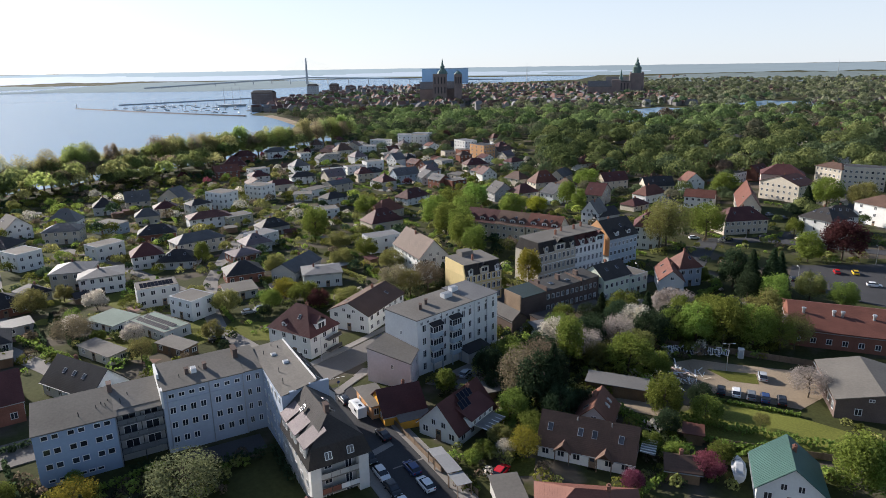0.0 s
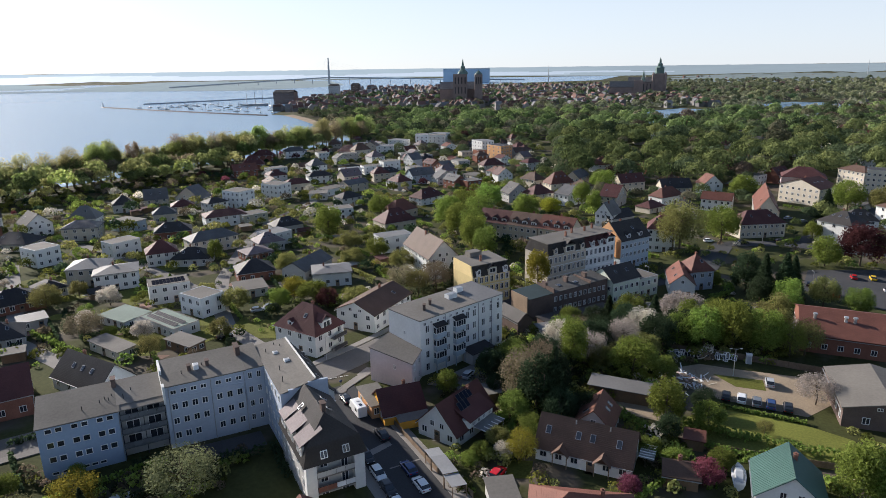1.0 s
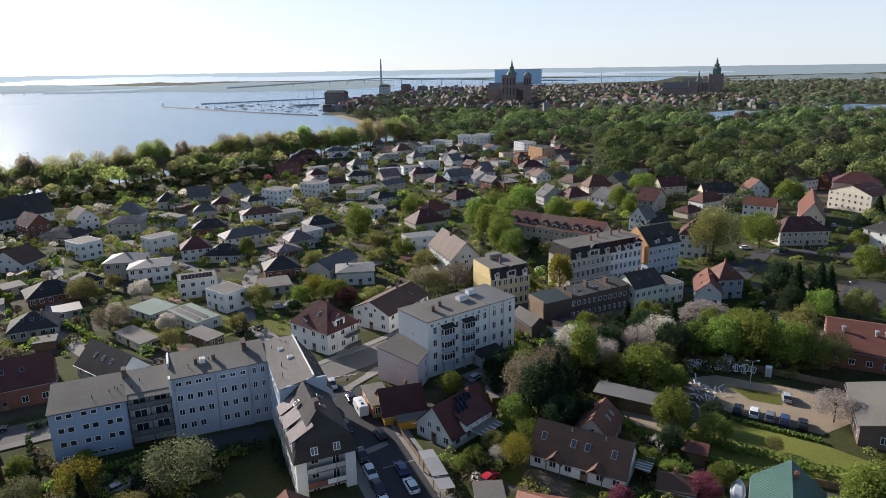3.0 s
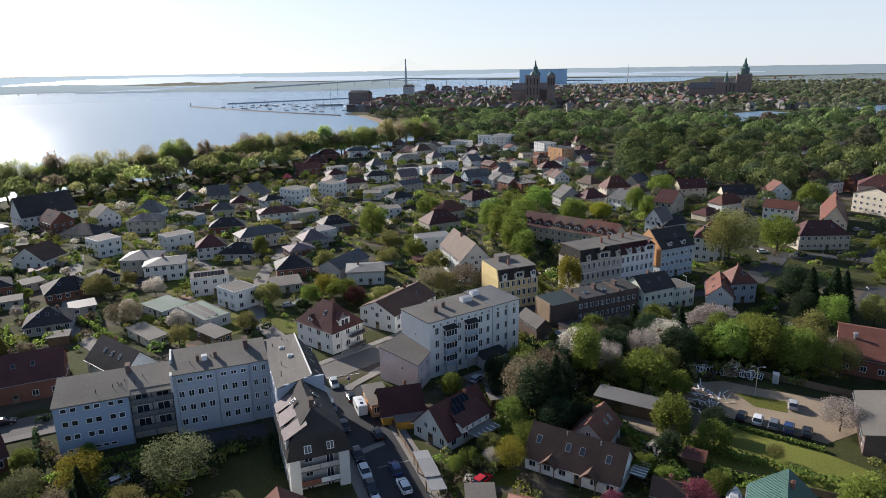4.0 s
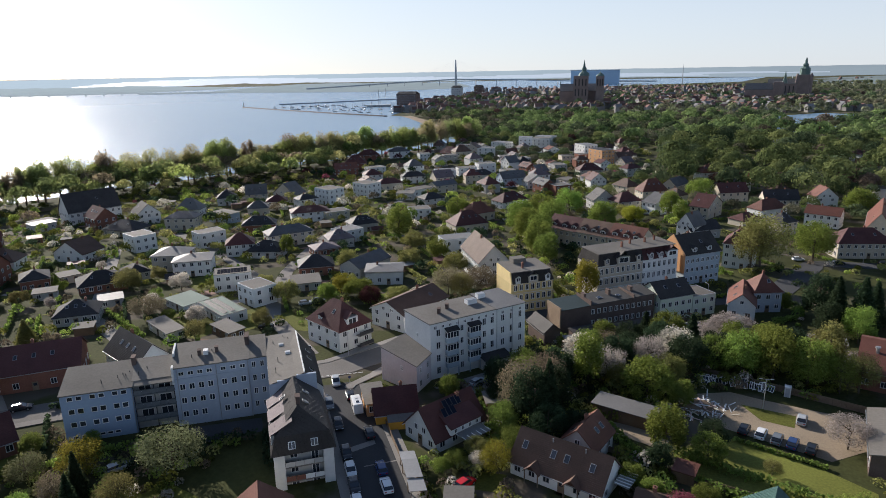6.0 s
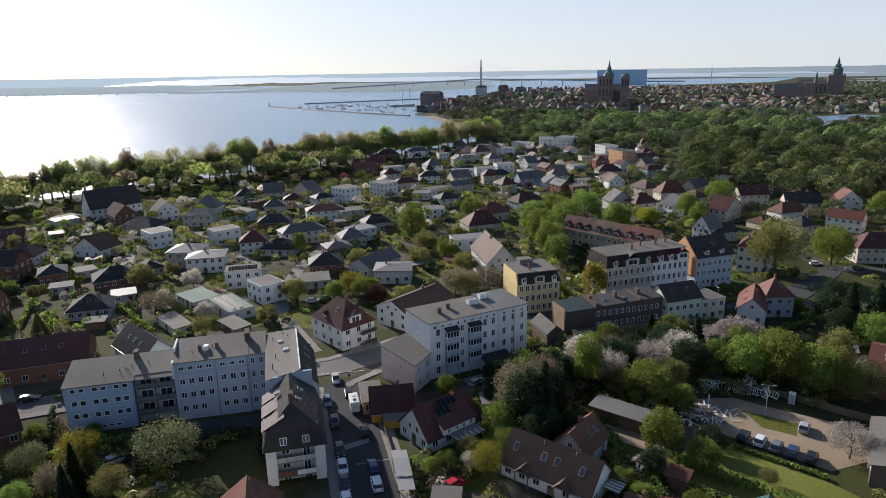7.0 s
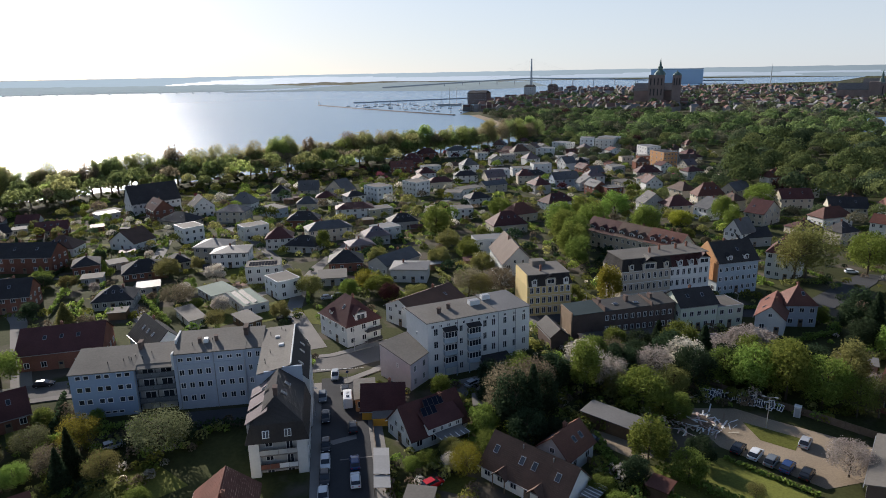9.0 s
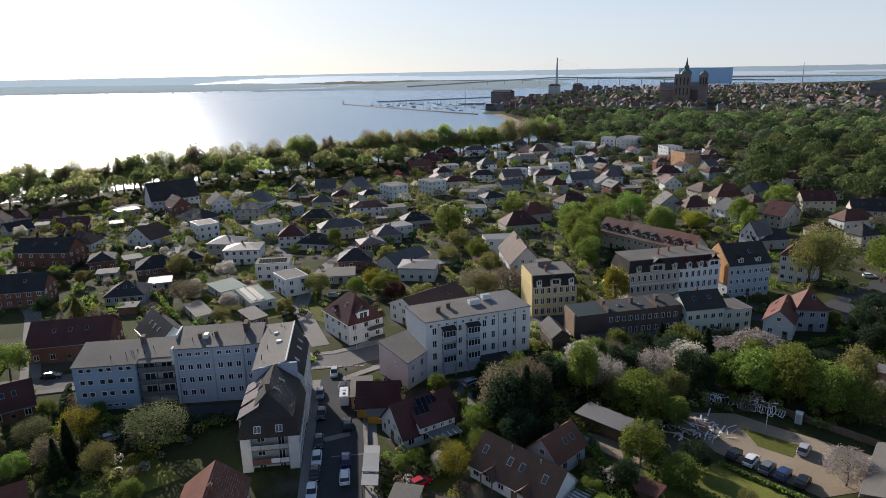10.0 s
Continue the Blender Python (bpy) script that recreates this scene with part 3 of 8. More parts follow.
def haze_glow(m, left, right):
    """Emission that imitates haze over distant land and water, strongest towards the sun."""
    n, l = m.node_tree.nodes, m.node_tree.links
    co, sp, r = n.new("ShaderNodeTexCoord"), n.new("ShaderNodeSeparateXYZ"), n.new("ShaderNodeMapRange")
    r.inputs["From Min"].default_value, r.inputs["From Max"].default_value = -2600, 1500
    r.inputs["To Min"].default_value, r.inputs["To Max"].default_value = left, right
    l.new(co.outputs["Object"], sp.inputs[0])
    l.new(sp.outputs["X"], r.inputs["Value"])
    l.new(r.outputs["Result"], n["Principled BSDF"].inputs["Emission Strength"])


# The far water glows as well, in place of haze and reflected sky.
FARBAY = mat("hazed_far_bay_water", (0.10, 0.13, 0.16), 0.6, 0.05, 0.02, 0.2, 0, spec=0.2)
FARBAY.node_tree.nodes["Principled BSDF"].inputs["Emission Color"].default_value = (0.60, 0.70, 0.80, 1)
haze_glow(HAZELAND, 0.80, 0.42)
haze_glow(FARLAND, 0.70, 0.26)
haze_glow(FARBAY, 0.58, 0.38)


def low_land(name, x0, y0, x1, y1, width, height, label, seed, material=None):
    """A long low wooded shore across the water, with an uneven crest."""
    rng = random.Random(seed)
    bm = bmesh.new()
    L = math.hypot(x1 - x0, y1 - y0)
    n = max(8, int(L / 30))
    nx, ny = -(y1 - y0) / L, (x1 - x0) / L
    rows = []
    for i in range(n + 1):
        k = i / n
        end = min(1.0, 6 * k, 6 * (1 - k))
        hh = height * end * rng.uniform(0.7, 1.1)
        w = width * (0.3 + 0.7 * end)
        x, y = x0 + (x1 - x0) * k, y0 + (y1 - y0) * k
        row = []
        for s, q in ((-1, -0.02), (-0.92, 0.45), (-0.3, 0.8), (0.3, 1.0), (1, 0.8)):
            px, py = x + nx * w / 2 * s, y + ny * w / 2 * s
            row.append(bm.verts.new((px, py, gz(px, py) + 0.4 + max(0.1, hh * q))))
        rows.append(row)
    for r, q in zip(rows, rows[1:]):
        for k in range(4):
            bm.faces.new([r[k], r[k + 1], q[k + 1], q[k]])
    bmesh.ops.recalc_face_normals(bm, faces=bm.faces)
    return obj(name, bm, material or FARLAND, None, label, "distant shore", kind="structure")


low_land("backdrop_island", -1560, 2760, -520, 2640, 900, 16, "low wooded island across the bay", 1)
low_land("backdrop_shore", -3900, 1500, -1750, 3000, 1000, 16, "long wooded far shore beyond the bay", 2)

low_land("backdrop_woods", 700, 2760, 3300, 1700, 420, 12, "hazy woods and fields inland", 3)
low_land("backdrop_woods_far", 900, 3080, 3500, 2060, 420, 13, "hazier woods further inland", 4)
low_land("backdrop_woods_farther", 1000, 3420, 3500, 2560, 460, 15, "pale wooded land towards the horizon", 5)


def horizon_land():
    """Hazy flat land that closes the view all round the front."""
    r7 = random.Random(21)
    bm = bmesh.new()
    rows = []
    for k in range(361):
        a = radians(-88 + k * 176 / 360)
        row = []
        for r, h in ((4010, 0.6), (4030, 5), (4100, 5.5), (4180, 6), (4260, 6.5), (4340, 7), (4420, 7.5), (4500, 8), (4580, 9), (4660, 9), (4740, 9.5), (4820, 10), (4985, 9)):
            x, y = math.sin(a) * r, math.cos(a) * r
            row.append(bm.verts.new((x, y, gz(x, y) * 0.9 + h * r7.uniform(0.8, 1.1) - 1)))
        rows.append(row)
    for r, q in zip(rows, rows[1:]):
        for k in range(12):
            bm.faces.new([r[k], q[k], q[k + 1], r[k + 1]])
    bmesh.ops.recalc_face_normals(bm, faces=bm.faces)
    for f in bm.faces:
        c = f.calc_center_median()
        a, r = math.degrees(math.atan2(c.x, c.y)), c.xy.length
        for a0, a1, lo, hi in ((-42, -20, 4040, 4640), (-27, -9, 4060, 4440), (-12, 9, 4120, 4480), (3, 18, 4220, 4400)):
            k = (a - a0) / (a1 - a0)
            if 0 < k < 1 and lo < r < lo + (hi - lo) * math.sin(math.pi * k) ** 0.5:
                f.material_index = 1
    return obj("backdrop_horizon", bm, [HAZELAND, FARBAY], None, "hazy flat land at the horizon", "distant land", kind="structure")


horizon_land()


# ---- houses of the quarter ----
house(-217.5, 272.5, 62, 25.0, 13, 6.4, "gable", 8.6, "white", "dark", 2, 9, "white plastered villa with a tall dark tiled roof")
house(-206.0, 255.0, -28, 13.0, 10, 5.8, "gable", 4.4, "brick", "maroon", 2, 4, "red brick house with a red tiled gable roof")
house(-186.0, 271.4, 51, 10.5, 12, 5.5, "gend", 4.5, "white", "dark", 2, 3, "white gabled house with solar panels on a dark roof")
house(-162.8, 262.2, 14, 14.3, 10, 5.5, "hip", 2.5, "cream", "grey", 2, 4, "cream house with a grey hipped roof")
house(-182.3, 243.9, -3, 16.9, 12, 3, "hip", 3.5, "cream", "dark", 1, 4, "bungalow with a dark hipped roof")
house(-157.5, 221.0, -28, 10.5, 9, 6.4, "flat", 0, "white", "felt", 2, 3, "white modern house with a flat roof")
house(-168.9, 201.1, -2, 13.5, 11, 3.5, "gend", 4.5, "white", "brown", 1, 3, "white gabled house with a brown roof")
house(-121.8, 196.9, 16, 12.1, 11, 6, "hip", 2, "cream", "pale", 2, 4, "cream house with a pale grey hipped roof")
house(-110.0, 193.3, 26, 12.9, 11, 5.5, "hip", 1.2, "white", "pale", 2, 5, "white house with a low pale hipped roof")
house(-86.5, 180.5, 30, 11.5, 8.0, 5.6, "flatpv", 0, "white", "felt", 2, 4, "white modern house with solar panels on its flat roof")
house(-75.5, 169.1, -31, 9.5, 7.8, 5.5, "flat", 0, "white", "grey", 2, 3, "white cube house with a flat gravel roof")
house(-79.3, 155.6, -34, 16.0, 7.6, 2.6, "flatpv", 0, "white", "green", 1, 6, "low white building with rows of solar panels")
house(-93.8, 160.2, -28, 11.2, 8, 2.4, "flat", 0, "white", "green", 1, 4, "low white bungalow with a green felt roof")
house(-85.4, 140.9, -32, 13.0, 4.4, 2.4, "flat", 0, "cream", "grey", 1, 3, "small cream bungalow with a flat grey roof")
house(-68.2, 143.2, -30, 9.6, 4.4, 2.4, "flat", 0, "wood", "grey", 1, 3, "small wooden garden bungalow with a flat roof")
house(-127.8, 234.7, 57, 11.3, 8, 6, "flat", 0, "white", "felt", 2, 3, "white plastered house with a flat roof")
house(-108.0, 222.0, 29, 10.6, 9, 5, "hip", 3.5, "white", "maroon", 2, 4, "white house with a maroon hipped roof")
house(-97.6, 220.7, 9, 13.1, 10, 3, "hip", 3, "grey", "dark", 1, 4, "grey bungalow with a dark hipped roof")
house(-96.2, 242.8, 44, 18.7, 9, 5.5, "hip", 2.5, "cream", "grey", 2, 6, "cream double house with a grey roof")
house(-122.3, 262.6, 23, 14.7, 9, 4, "hip", 3, "brick", "dark", 1, 4, "brick house with a dark hipped roof")
house(-154.5, 279.5, -24, 13.0, 9, 4.5, "flat", 0, "bluegrey", "grey", 1, 3, "blue-grey plastered house with a flat roof")
house(-142.5, 298.9, 26, 10.5, 8, 4.5, "hip", 3, "cream", "grey", 1, 3, "cream house with a grey hipped roof")
house(-109.5, 290.9, 32, 18.5, 10, 5, "hip", 2.2, "white", "maroon", 2, 5, "white house with a faded red hipped roof")
house(-141.0, 316.6, 26, 11.1, 9, 5, "hip", 2.5, "cream", "maroon", 2, 3, "cream house with a red hipped roof")
house(-149.2, 341.3, -15, 15.8, 10, 5, "gend", 6, "cream", "grey", 2, 3, "house with a steep grey gable roof")
house(-165.0, 338.1, 28, 11.8, 9, 5, "gable", 5, "cream", "grey", 2, 3, "house with a steep grey roof")
house(-179.1, 291.6, 8, 12.7, 9, 4, "hip", 5, "white", "pale", 1, 3, "house with a steep pale roof")
house(-176.7, 325.7, 29, 10.4, 10, 4.5, "hip", 4, "grey", "dark", 1, 3, "grey house with a dark roof")
house(-151.0, 167.8, 45, 8.4, 10, 4, "hip", 2, "brick", "dark", 1, 4, "brick house with a dark roof")
house(-127.7, 171.1, 45, 14.4, 11, 3, "hip", 3, "brick", "dark", 1, 6, "long low house with a dark hipped roof")
house(-113.1, 143.1, 33, 11.1, 10, 3, "hip", 3, "grey", "dark", 1, 5, "grey bungalow with a dark roof")
house(-140.0, 160.1, 39, 6.6, 5, 2.5, "flat", 0, "grey", "felt", 1, 2, "garden shed with a pale flat roof")
house(-114.1, 158.2, 42, 6.7, 6, 2.5, "flat", 0, "grey", "pale", 1, 2, "double garage with a pale flat roof")
house(-146.6, 177.9, 57, 6.2, 6, 2.6, "flat", 0, "cream", "felt", 1, 2, "garage with a pale flat roof")
house(-232.6, 257.0, 79, 11.2, 7, 3, "flat", 0, "grey", "felt", 1, 2, "low building with a white-edged flat roof")
house(-124.5, 339.0, -28, 13.0, 11, 8.5, "flat", 0, "white", "felt", 3, 4, "white modern apartment villa")
house(-110.5, 363.0, -28, 13.0, 11, 8.5, "flat", 0, "white", "felt", 3, 4, "white modern apartment villa")
house(-126.0, 324.8, 50, 11.0, 8, 5.5, "hip", 2, "white", "dark", 2, 3, "white house with a dark hipped roof")
house(-102.1, 396.6, 35, 16.3, 9, 4.5, "hip", 2.5, "cream", "maroon", 1, 4, "cream house with a pinkish hipped roof")
house(-95.1, 428.0, 27, 16.2, 9, 5, "hip", 2.5, "white", "dark", 2, 4, "white house with a dark hipped roof")
house(-96.9, 295.3, 45, 12.3, 9, 4.5, "flat", 0, "olive", "grey", 2, 3, "olive plastered house with a flat roof")
house(-73.1, 253.4, 54, 10.9, 9, 5, "flat", 0, "white", "pale", 2, 3, "white house with a bright flat roof")
house(-75.0, 273.4, 38, 12.8, 9, 4, "hip", 3, "grey", "dark", 1, 4, "grey house with a dark hipped roof")
house(-73.9, 242.7, 38, 10.4, 9, 4, "hip", 3, "grey", "mauve", 1, 4, "grey house with a mauve-grey roof")
house(-74.2, 228.9, 42, 9.9, 9, 3, "hip", 1.5, "brick", "mauve", 1, 4, "brick bungalow with a low mauve-grey roof")
house(-67.1, 202.2, 27, 11.9, 10, 3.5, "hip", 3, "brick", "dark", 1, 4, "dark brick house with a dark roof")
house(-63.2, 185.6, 29, 9.2, 9, 2.6, "flat", 0, "grey", "felt", 1, 3, "flat pale-roofed garage row")
house(-47.9, 209.3, 71, 17.1, 9, 4, "gable", 2.5, "grey", "grey", 1, 3, "grey house with a grey gable roof")
house(-40.7, 196.9, 15, 12.2, 10, 4.5, "hip", 1, "white", "pale", 1, 4, "white villa with a shallow grey roof")
house(-24.2, 241.6, 30, 13.3, 8, 6, "flat", 0, "white", "pale", 2, 3, "white modern house with timber cladding")
house(-26.8, 281.1, 36, 16.0, 11, 4, "hip", 5, "cream", "maroon", 1, 4, "house with a tall dark red hipped roof")
house(-26.7, 308.8, 46, 14.6, 10, 4, "hip", 4.5, "cream", "red", 1, 4, "house with a red hipped roof")
house(-15.5, 347.0, 48, 17.2, 10, 4, "hip", 4, "white", "maroon", 2, 4, "white house with a dark red roof")
house(-57.3, 305.1, 25, 10.5, 9, 5, "flat", 0, "white", "felt", 2, 3, "white plastered house with a flat roof")
house(-58.7, 340.7, 44, 12.6, 9, 5, "hip", 2.5, "white", "dark", 2, 3, "white house with a dark roof")
house(-81.8, 359.6, 8, 9.9, 8, 4, "flat", 0, "grey", "grey", 1, 3, "grey plastered house with a flat roof")
house(-63.9, 391.7, 46, 15.6, 9, 5, "gable", 2, "cream", "grey", 2, 3, "cream house with a grey gable roof")
house(-75.6, 379.2, 54, 15.7, 8, 4, "flat", 0, "white", "felt", 1, 3, "white plastered house with a flat roof")
house(-25.3, 422.0, 36, 17.3, 9, 6, "gable", 4, "bluegrey", "grey", 2, 4, "blue-grey house with a grey gable roof")
house(-9.9, 416.3, 30, 13.6, 9, 5, "gend", 4, "white", "grey", 2, 3, "white plastered house with a steep gable")
house(-50.0, 446.6, 37, 17.0, 10, 4, "hip", 3, "grey", "dark", 1, 4, "house with a dark hipped roof")
house(-78.2, 452.3, 26, 14.6, 9, 5.5, "flat", 0, "white", "pale", 2, 3, "white plastered house with a flat roof")
house(-64.6, 464.4, 28, 13.9, 9, 5.5, "flat", 0, "white", "felt", 2, 3, "white plastered house with a flat roof")
house(-133.4, 462.9, 43, 13.9, 9, 5, "flat", 0, "white", "felt", 2, 3, "white plastered house with a flat roof")
house(-52.5, 478.0, 31, 13.6, 9, 7, "flat", 0, "white", "felt", 2, 3, "white plastered house with a flat roof")
house(-155.0, 455.3, 34, 17.0, 10, 5, "gable", 4, "brick", "red", 2, 4, "brick house with a red roof")
house(-164.7, 535.2, 38, 17.0, 10, 5, "hip", 4, "brick", "maroon", 2, 3, "house with a dark red roof")
house(-143.6, 554.0, 30, 17.9, 10, 6, "hip", 3, "white", "grey", 2, 3, "white house with a grey roof")
house(-85.2, 550.0, 35, 14.9, 10, 7, "hip", 5, "cream", "brown", 2, 3, "cream house with a brown roof")
house(-68.1, 562.9, 4, 14.9, 12, 8, "flat", 0, "white", "pale", 3, 3, "white plastered apartment house between trees")
house(-38.5, 605.5, 3, 12.0, 12, 13, "flat", 0, "white", "pale", 4, 3, "white plastered apartment house between trees")
house(-27.2, 655.2, -26, 17.0, 14, 9, "flat", 0, "white", "pale", 3, 4, "white plastered apartment house between trees")
house(11.9, 562.9, -59, 17.0, 12, 12, "flat", 0, "white", "pale", 4, 4, "white apartment block with balconies")
house(25.0, 528.3, -53, 17.5, 12, 12, "flat", 0, "orange", "dark", 4, 3, "orange plastered apartment block")
house(35.4, 534.3, 39, 12.7, 12, 10, "hip", 3, "white", "dark", 4, 3, "white apartment house with a dark roof")
house(23.1, 470.3, 19, 17.0, 11, 5, "hip", 4, "cream", "maroon", 2, 4, "cream house with a dark red roof")
house(59.6, 380.3, 23, 15.5, 10, 6, "hip", 6, "cream", "red", 2, 3, "house with a red pyramid roof")
house(77.1, 408.0, 59, 17.0, 9, 6, "gable", 4, "cream", "grey", 2, 4, "house with a grey roof")
house(31.6, 351.1, 25, 12.5, 10, 5, "gend", 5, "grey", "dark", 2, 2, "grey plastered house with a steep gable")
house(44.3, 345.4, 31, 13.5, 10, 5.5, "hip", 4, "cream", "maroon", 2, 3, "house with a dark red roof")
house(62.6, 342.4, 43, 17.8, 9, 6, "gend", 4, "white", "grey", 2, 3, "white gabled house with a grey roof")
house(84.3, 337.4, 59, 17.0, 9, 6, "gend", 5, "cream", "maroon", 2, 3, "cream plastered house with a steep gable")
house(101.2, 381.6, 22, 16.7, 9, 6, "gable", 4.5, "cream", "maroon", 2, 4, "cream house with a dark red roof")
house(119.8, 359.0, 8, 17.0, 9, 6, "gable", 4.5, "cream", "dark", 2, 6, "long house with a dark roof and dormers")
house(112.2, 341.2, 35, 17.0, 9, 4.5, "hip", 4, "white", "red", 1, 4, "white house with red roof")
house(126.7, 320.1, -29, 14.1, 9, 6, "gable", 3, "white", "red", 2, 5, "white house with a red tiled roof")
house(144.1, 371.5, 8, 11.7, 9, 6, "gend", 5, "white", "red", 2, 2, "white gabled house with a red roof")
house(76.4, 239.5, -17, 10.2, 11, 9, "hip", 5, "white", "maroon", 3, 4, "white tenement with a dark red roof")
house(64.1, 285.4, -39, 8.1, 9, 6, "gend", 5, "white", "grey", 2, 3, "white half-timbered house with a gable")
house(72.7, 286.7, 31, 15.0, 8, 4, "gable", 3, "grey", "dark", 1, 3, "grey house with dark roof")
house(140.1, 293.3, -21, 9.8, 38, 5, "gend", 7, "cream", "red", 2, 3, "long building with a steep red roof and solar panels")
house(124.9, 262.9, 9, 19.8, 11, 6, "hip", 4.5, "cream", "maroon", 2, 8, "cream twin house with a red-brown hipped roof")
house(196, 374, -24, 23.0, 16, 9, "hip", 5, "pink", "maroon", 2, 5, "pink apartment house with a red roof")
house(189.5, 335.5, 32, 16.0, 22, 9, "gable", 4, "cream", "red", 3, 4, "cream apartment house with an orange-red roof")
house(147.0, 251.8, -60, 13.7, 12, 8.5, "hip", 4, "white", "slate", 3, 3, "white villa with a grey roof")
house(163.4, 262.1, -20, 12.7, 9, 7.5, "hip", 3.4, "white", "slate", 3, 3, "white villa wing with a grey roof")
house(238.8, 367.2, -33, 21.0, 12, 13, "flat", 0, "cream", "slate", 4, 8, "long cream tenement with a flat dark roof")
house(226.0, 381.0, -72, 20.0, 11, 12, "hip", 2.5, "cream", "brown", 4, 6, "sunlit cream tenement wing on the avenue")
house(328.4, 497.4, -33, 18.0, 12, 8, "hip", 4, "cream", "maroon", 2, 5, "cream villa with a dark red hipped roof")
house(189.7, 604.6, -18, 14, 11, 7, "hip", 4, "brick", "maroon", 2, 3, "brick villa with a dark red roof among trees")
house(299.3, 794.9, -20, 14, 11, 7, "hip", 4, "brick", "maroon", 2, 3, "brick villa with a dark red roof among trees")
house(387.1, 676.8, -30, 17, 11, 7, "hip", 5, "cream", "maroon", 2, 4, "cream villa with a dark red roof among trees")
house(375.1, 616.9, -30, 16, 11, 7, "hip", 5, "cream", "red", 2, 4, "cream villa with a red hipped roof")
house(323.5, 571.5, 20, 12, 16, 7, "gend", 5, "cream", "red", 2, 3, "gabled house with a red roof among trees")
house(460.9, 701.0, -30, 17, 12, 7, "hip", 5, "brick", "maroon", 2, 4, "brick villa with a dark red roof among trees")
house(381.0, 759.5, -20, 18.0, 11, 6, "hip", 4, "cream", "red", 2, 4, "house with a weathered red roof")
house(186.4, 275.6, -70, 20.0, 14, 9, "hip", 3.5, "white", "brown", 3, 3, "white plastered apartment house with a brown roof")
house(281.0, 477.6, -70, 17.0, 14, 9, "hip", 3, "white", "grey", 3, 3, "white plastered villa between old trees")
house(262.3, 630.9, -70, 17.0, 12, 10, "hip", 2, "cream", "dark", 3, 3, "cream villa with a dark roof")
house(247.7, 565.0, -70, 17.0, 12, 11, "hip", 2, "white", "dark", 3, 3, "white villa with a dark roof")
house(338.8, 699.1, 12, 17.0, 10, 5, "gable", 4, "cream", "red", 2, 4, "row house with a red roof")
house(365.9, 696.7, -9, 17.0, 10, 6, "hip", 3, "cream", "red", 2, 4, "house with a red roof")
house(439.1, 826.0, -11, 16.3, 8, 7, "flat", 0, "white", "pale", 3, 2, "narrow white house above the trees")
house(185.2, 661.6, -9, 13.8, 10, 8, "flat", 0, "white", "felt", 2, 3, "white villa between trees")
house(-25.9, 629.5, -8, 17.0, 12, 10, "flat", 0, "white", "felt", 3, 4, "white plastered apartment house between trees")
house(-64.2, 609.2, -31, 17.0, 12, 8, "flat", 0, "white", "pale", 3, 3, "white plastered apartment house between trees")
house(-95.8, 594.9, -7, 12.2, 10, 7, "flat", 0, "white", "felt", 2, 3, "white plastered house near the shore")
house(-81.0, 563.9, -7, 16.1, 10, 7, "gend", 5, "cream", "brown", 2, 2, "cream plastered house with a steep gable")
house(-101.4, 555.3, -25, 17.0, 10, 5, "hip", 5, "brick", "maroon", 2, 3, "house with a dark red roof")
house(-158.5, 482.3, 19, 17.0, 12, 5, "hip", 6, "brick", "maroon", 2, 4, "large house with a dark red roof")
house(-140.4, 129.7, 35, 13.8, 11, 5, "gable", 4, "brick", "dark", 2, 5, "dark brick house in a garden")
house(-175.4, 163.4, 21, 19.9, 11, 6, "gable", 4, "brick", "dark", 2, 5, "brick house with a dark roof")
house(-185.0, 184.8, 21, 12.0, 10, 3.5, "hip", 4, "white", "brown", 1, 4, "house with a brown hipped roof")
house(-220.4, 211.5, 44, 12.6, 10, 3, "gable", 3, "brick", "maroon", 1, 4, "low brick house with a red roof")
house(-240.9, 202.0, 76, 10.5, 10, 3, "gable", 3, "grey", "dark", 1, 3, "low grey house in a garden")
house(-242.4, 212.6, 48, 5.7, 6, 2.8, "flat", 0, "grey", "felt", 1, 2, "garage with a pale roof")
house(-225.0, 248.1, 68, 10.6, 7, 3.5, "flat", 0, "grey", "white", 1, 3, "low building with a white-edged roof")
house(-206.0, 223.2, 49, 5.4, 6, 2.8, "flat", 0, "brick", "red", 1, 2, "small garden shed with a red roof")
house(-125.2, 185.3, 56, 7.0, 9, 3, "hip", 2, "grey", "dark", 1, 3, "bungalow with a dark roof")


# ---- the apartment row on the near street ----
OX, OY, ROT = -67.3, 90.0, 30.0
LATTICE = mat("grey_balcony_panel", (0.13, 0.14, 0.15), 0.7, 0.2, 1, 8, 0)
VENT = "row of apartment houses"


def roof_pipes(e, spots, h0):
    for x, y in spots:
        bm = bmesh.new()
        tube(bm, (x, y, h0 - 0.4), (x, y, h0 + 0.7), 0.07, 0.07, 6)
        part("vent_pipe", bm, DARKTRIM, e)


def hatch(e, x, y, z, w=0.9, d=0.9, h=0.4, rot=0):
    bm = bmesh.new()
    box(bm, -w / 2, w / 2, -d / 2, d / 2, -0.3, h)
    box(bm, -w / 2 + 0.08, w / 2 - 0.08, -d / 2 + 0.08, d / 2 - 0.08, h - 0.02, h + 0.05, 1)
    part("roof_hatch", bm, [FRAME, TRIM], e).matrix_local = pose(x, y, z, 0, 0, rot)


def stack(e, x, y, z0, z1, w=0.7, d=1.6):
    bm = bmesh.new()
    box(bm, x - w / 2, x + w / 2, y - d / 2, y + d / 2, z0, z1)
    box(bm, x - w / 2 - 0.08, x + w / 2 + 0.08, y - d / 2 - 0.08, y + d / 2 + 0.08, z1, z1 + 0.12)
    # Brown brick stands in for the dark of the stacks' backlit sides.
    part("chimney", bm, WALL["darkbrick"], e)


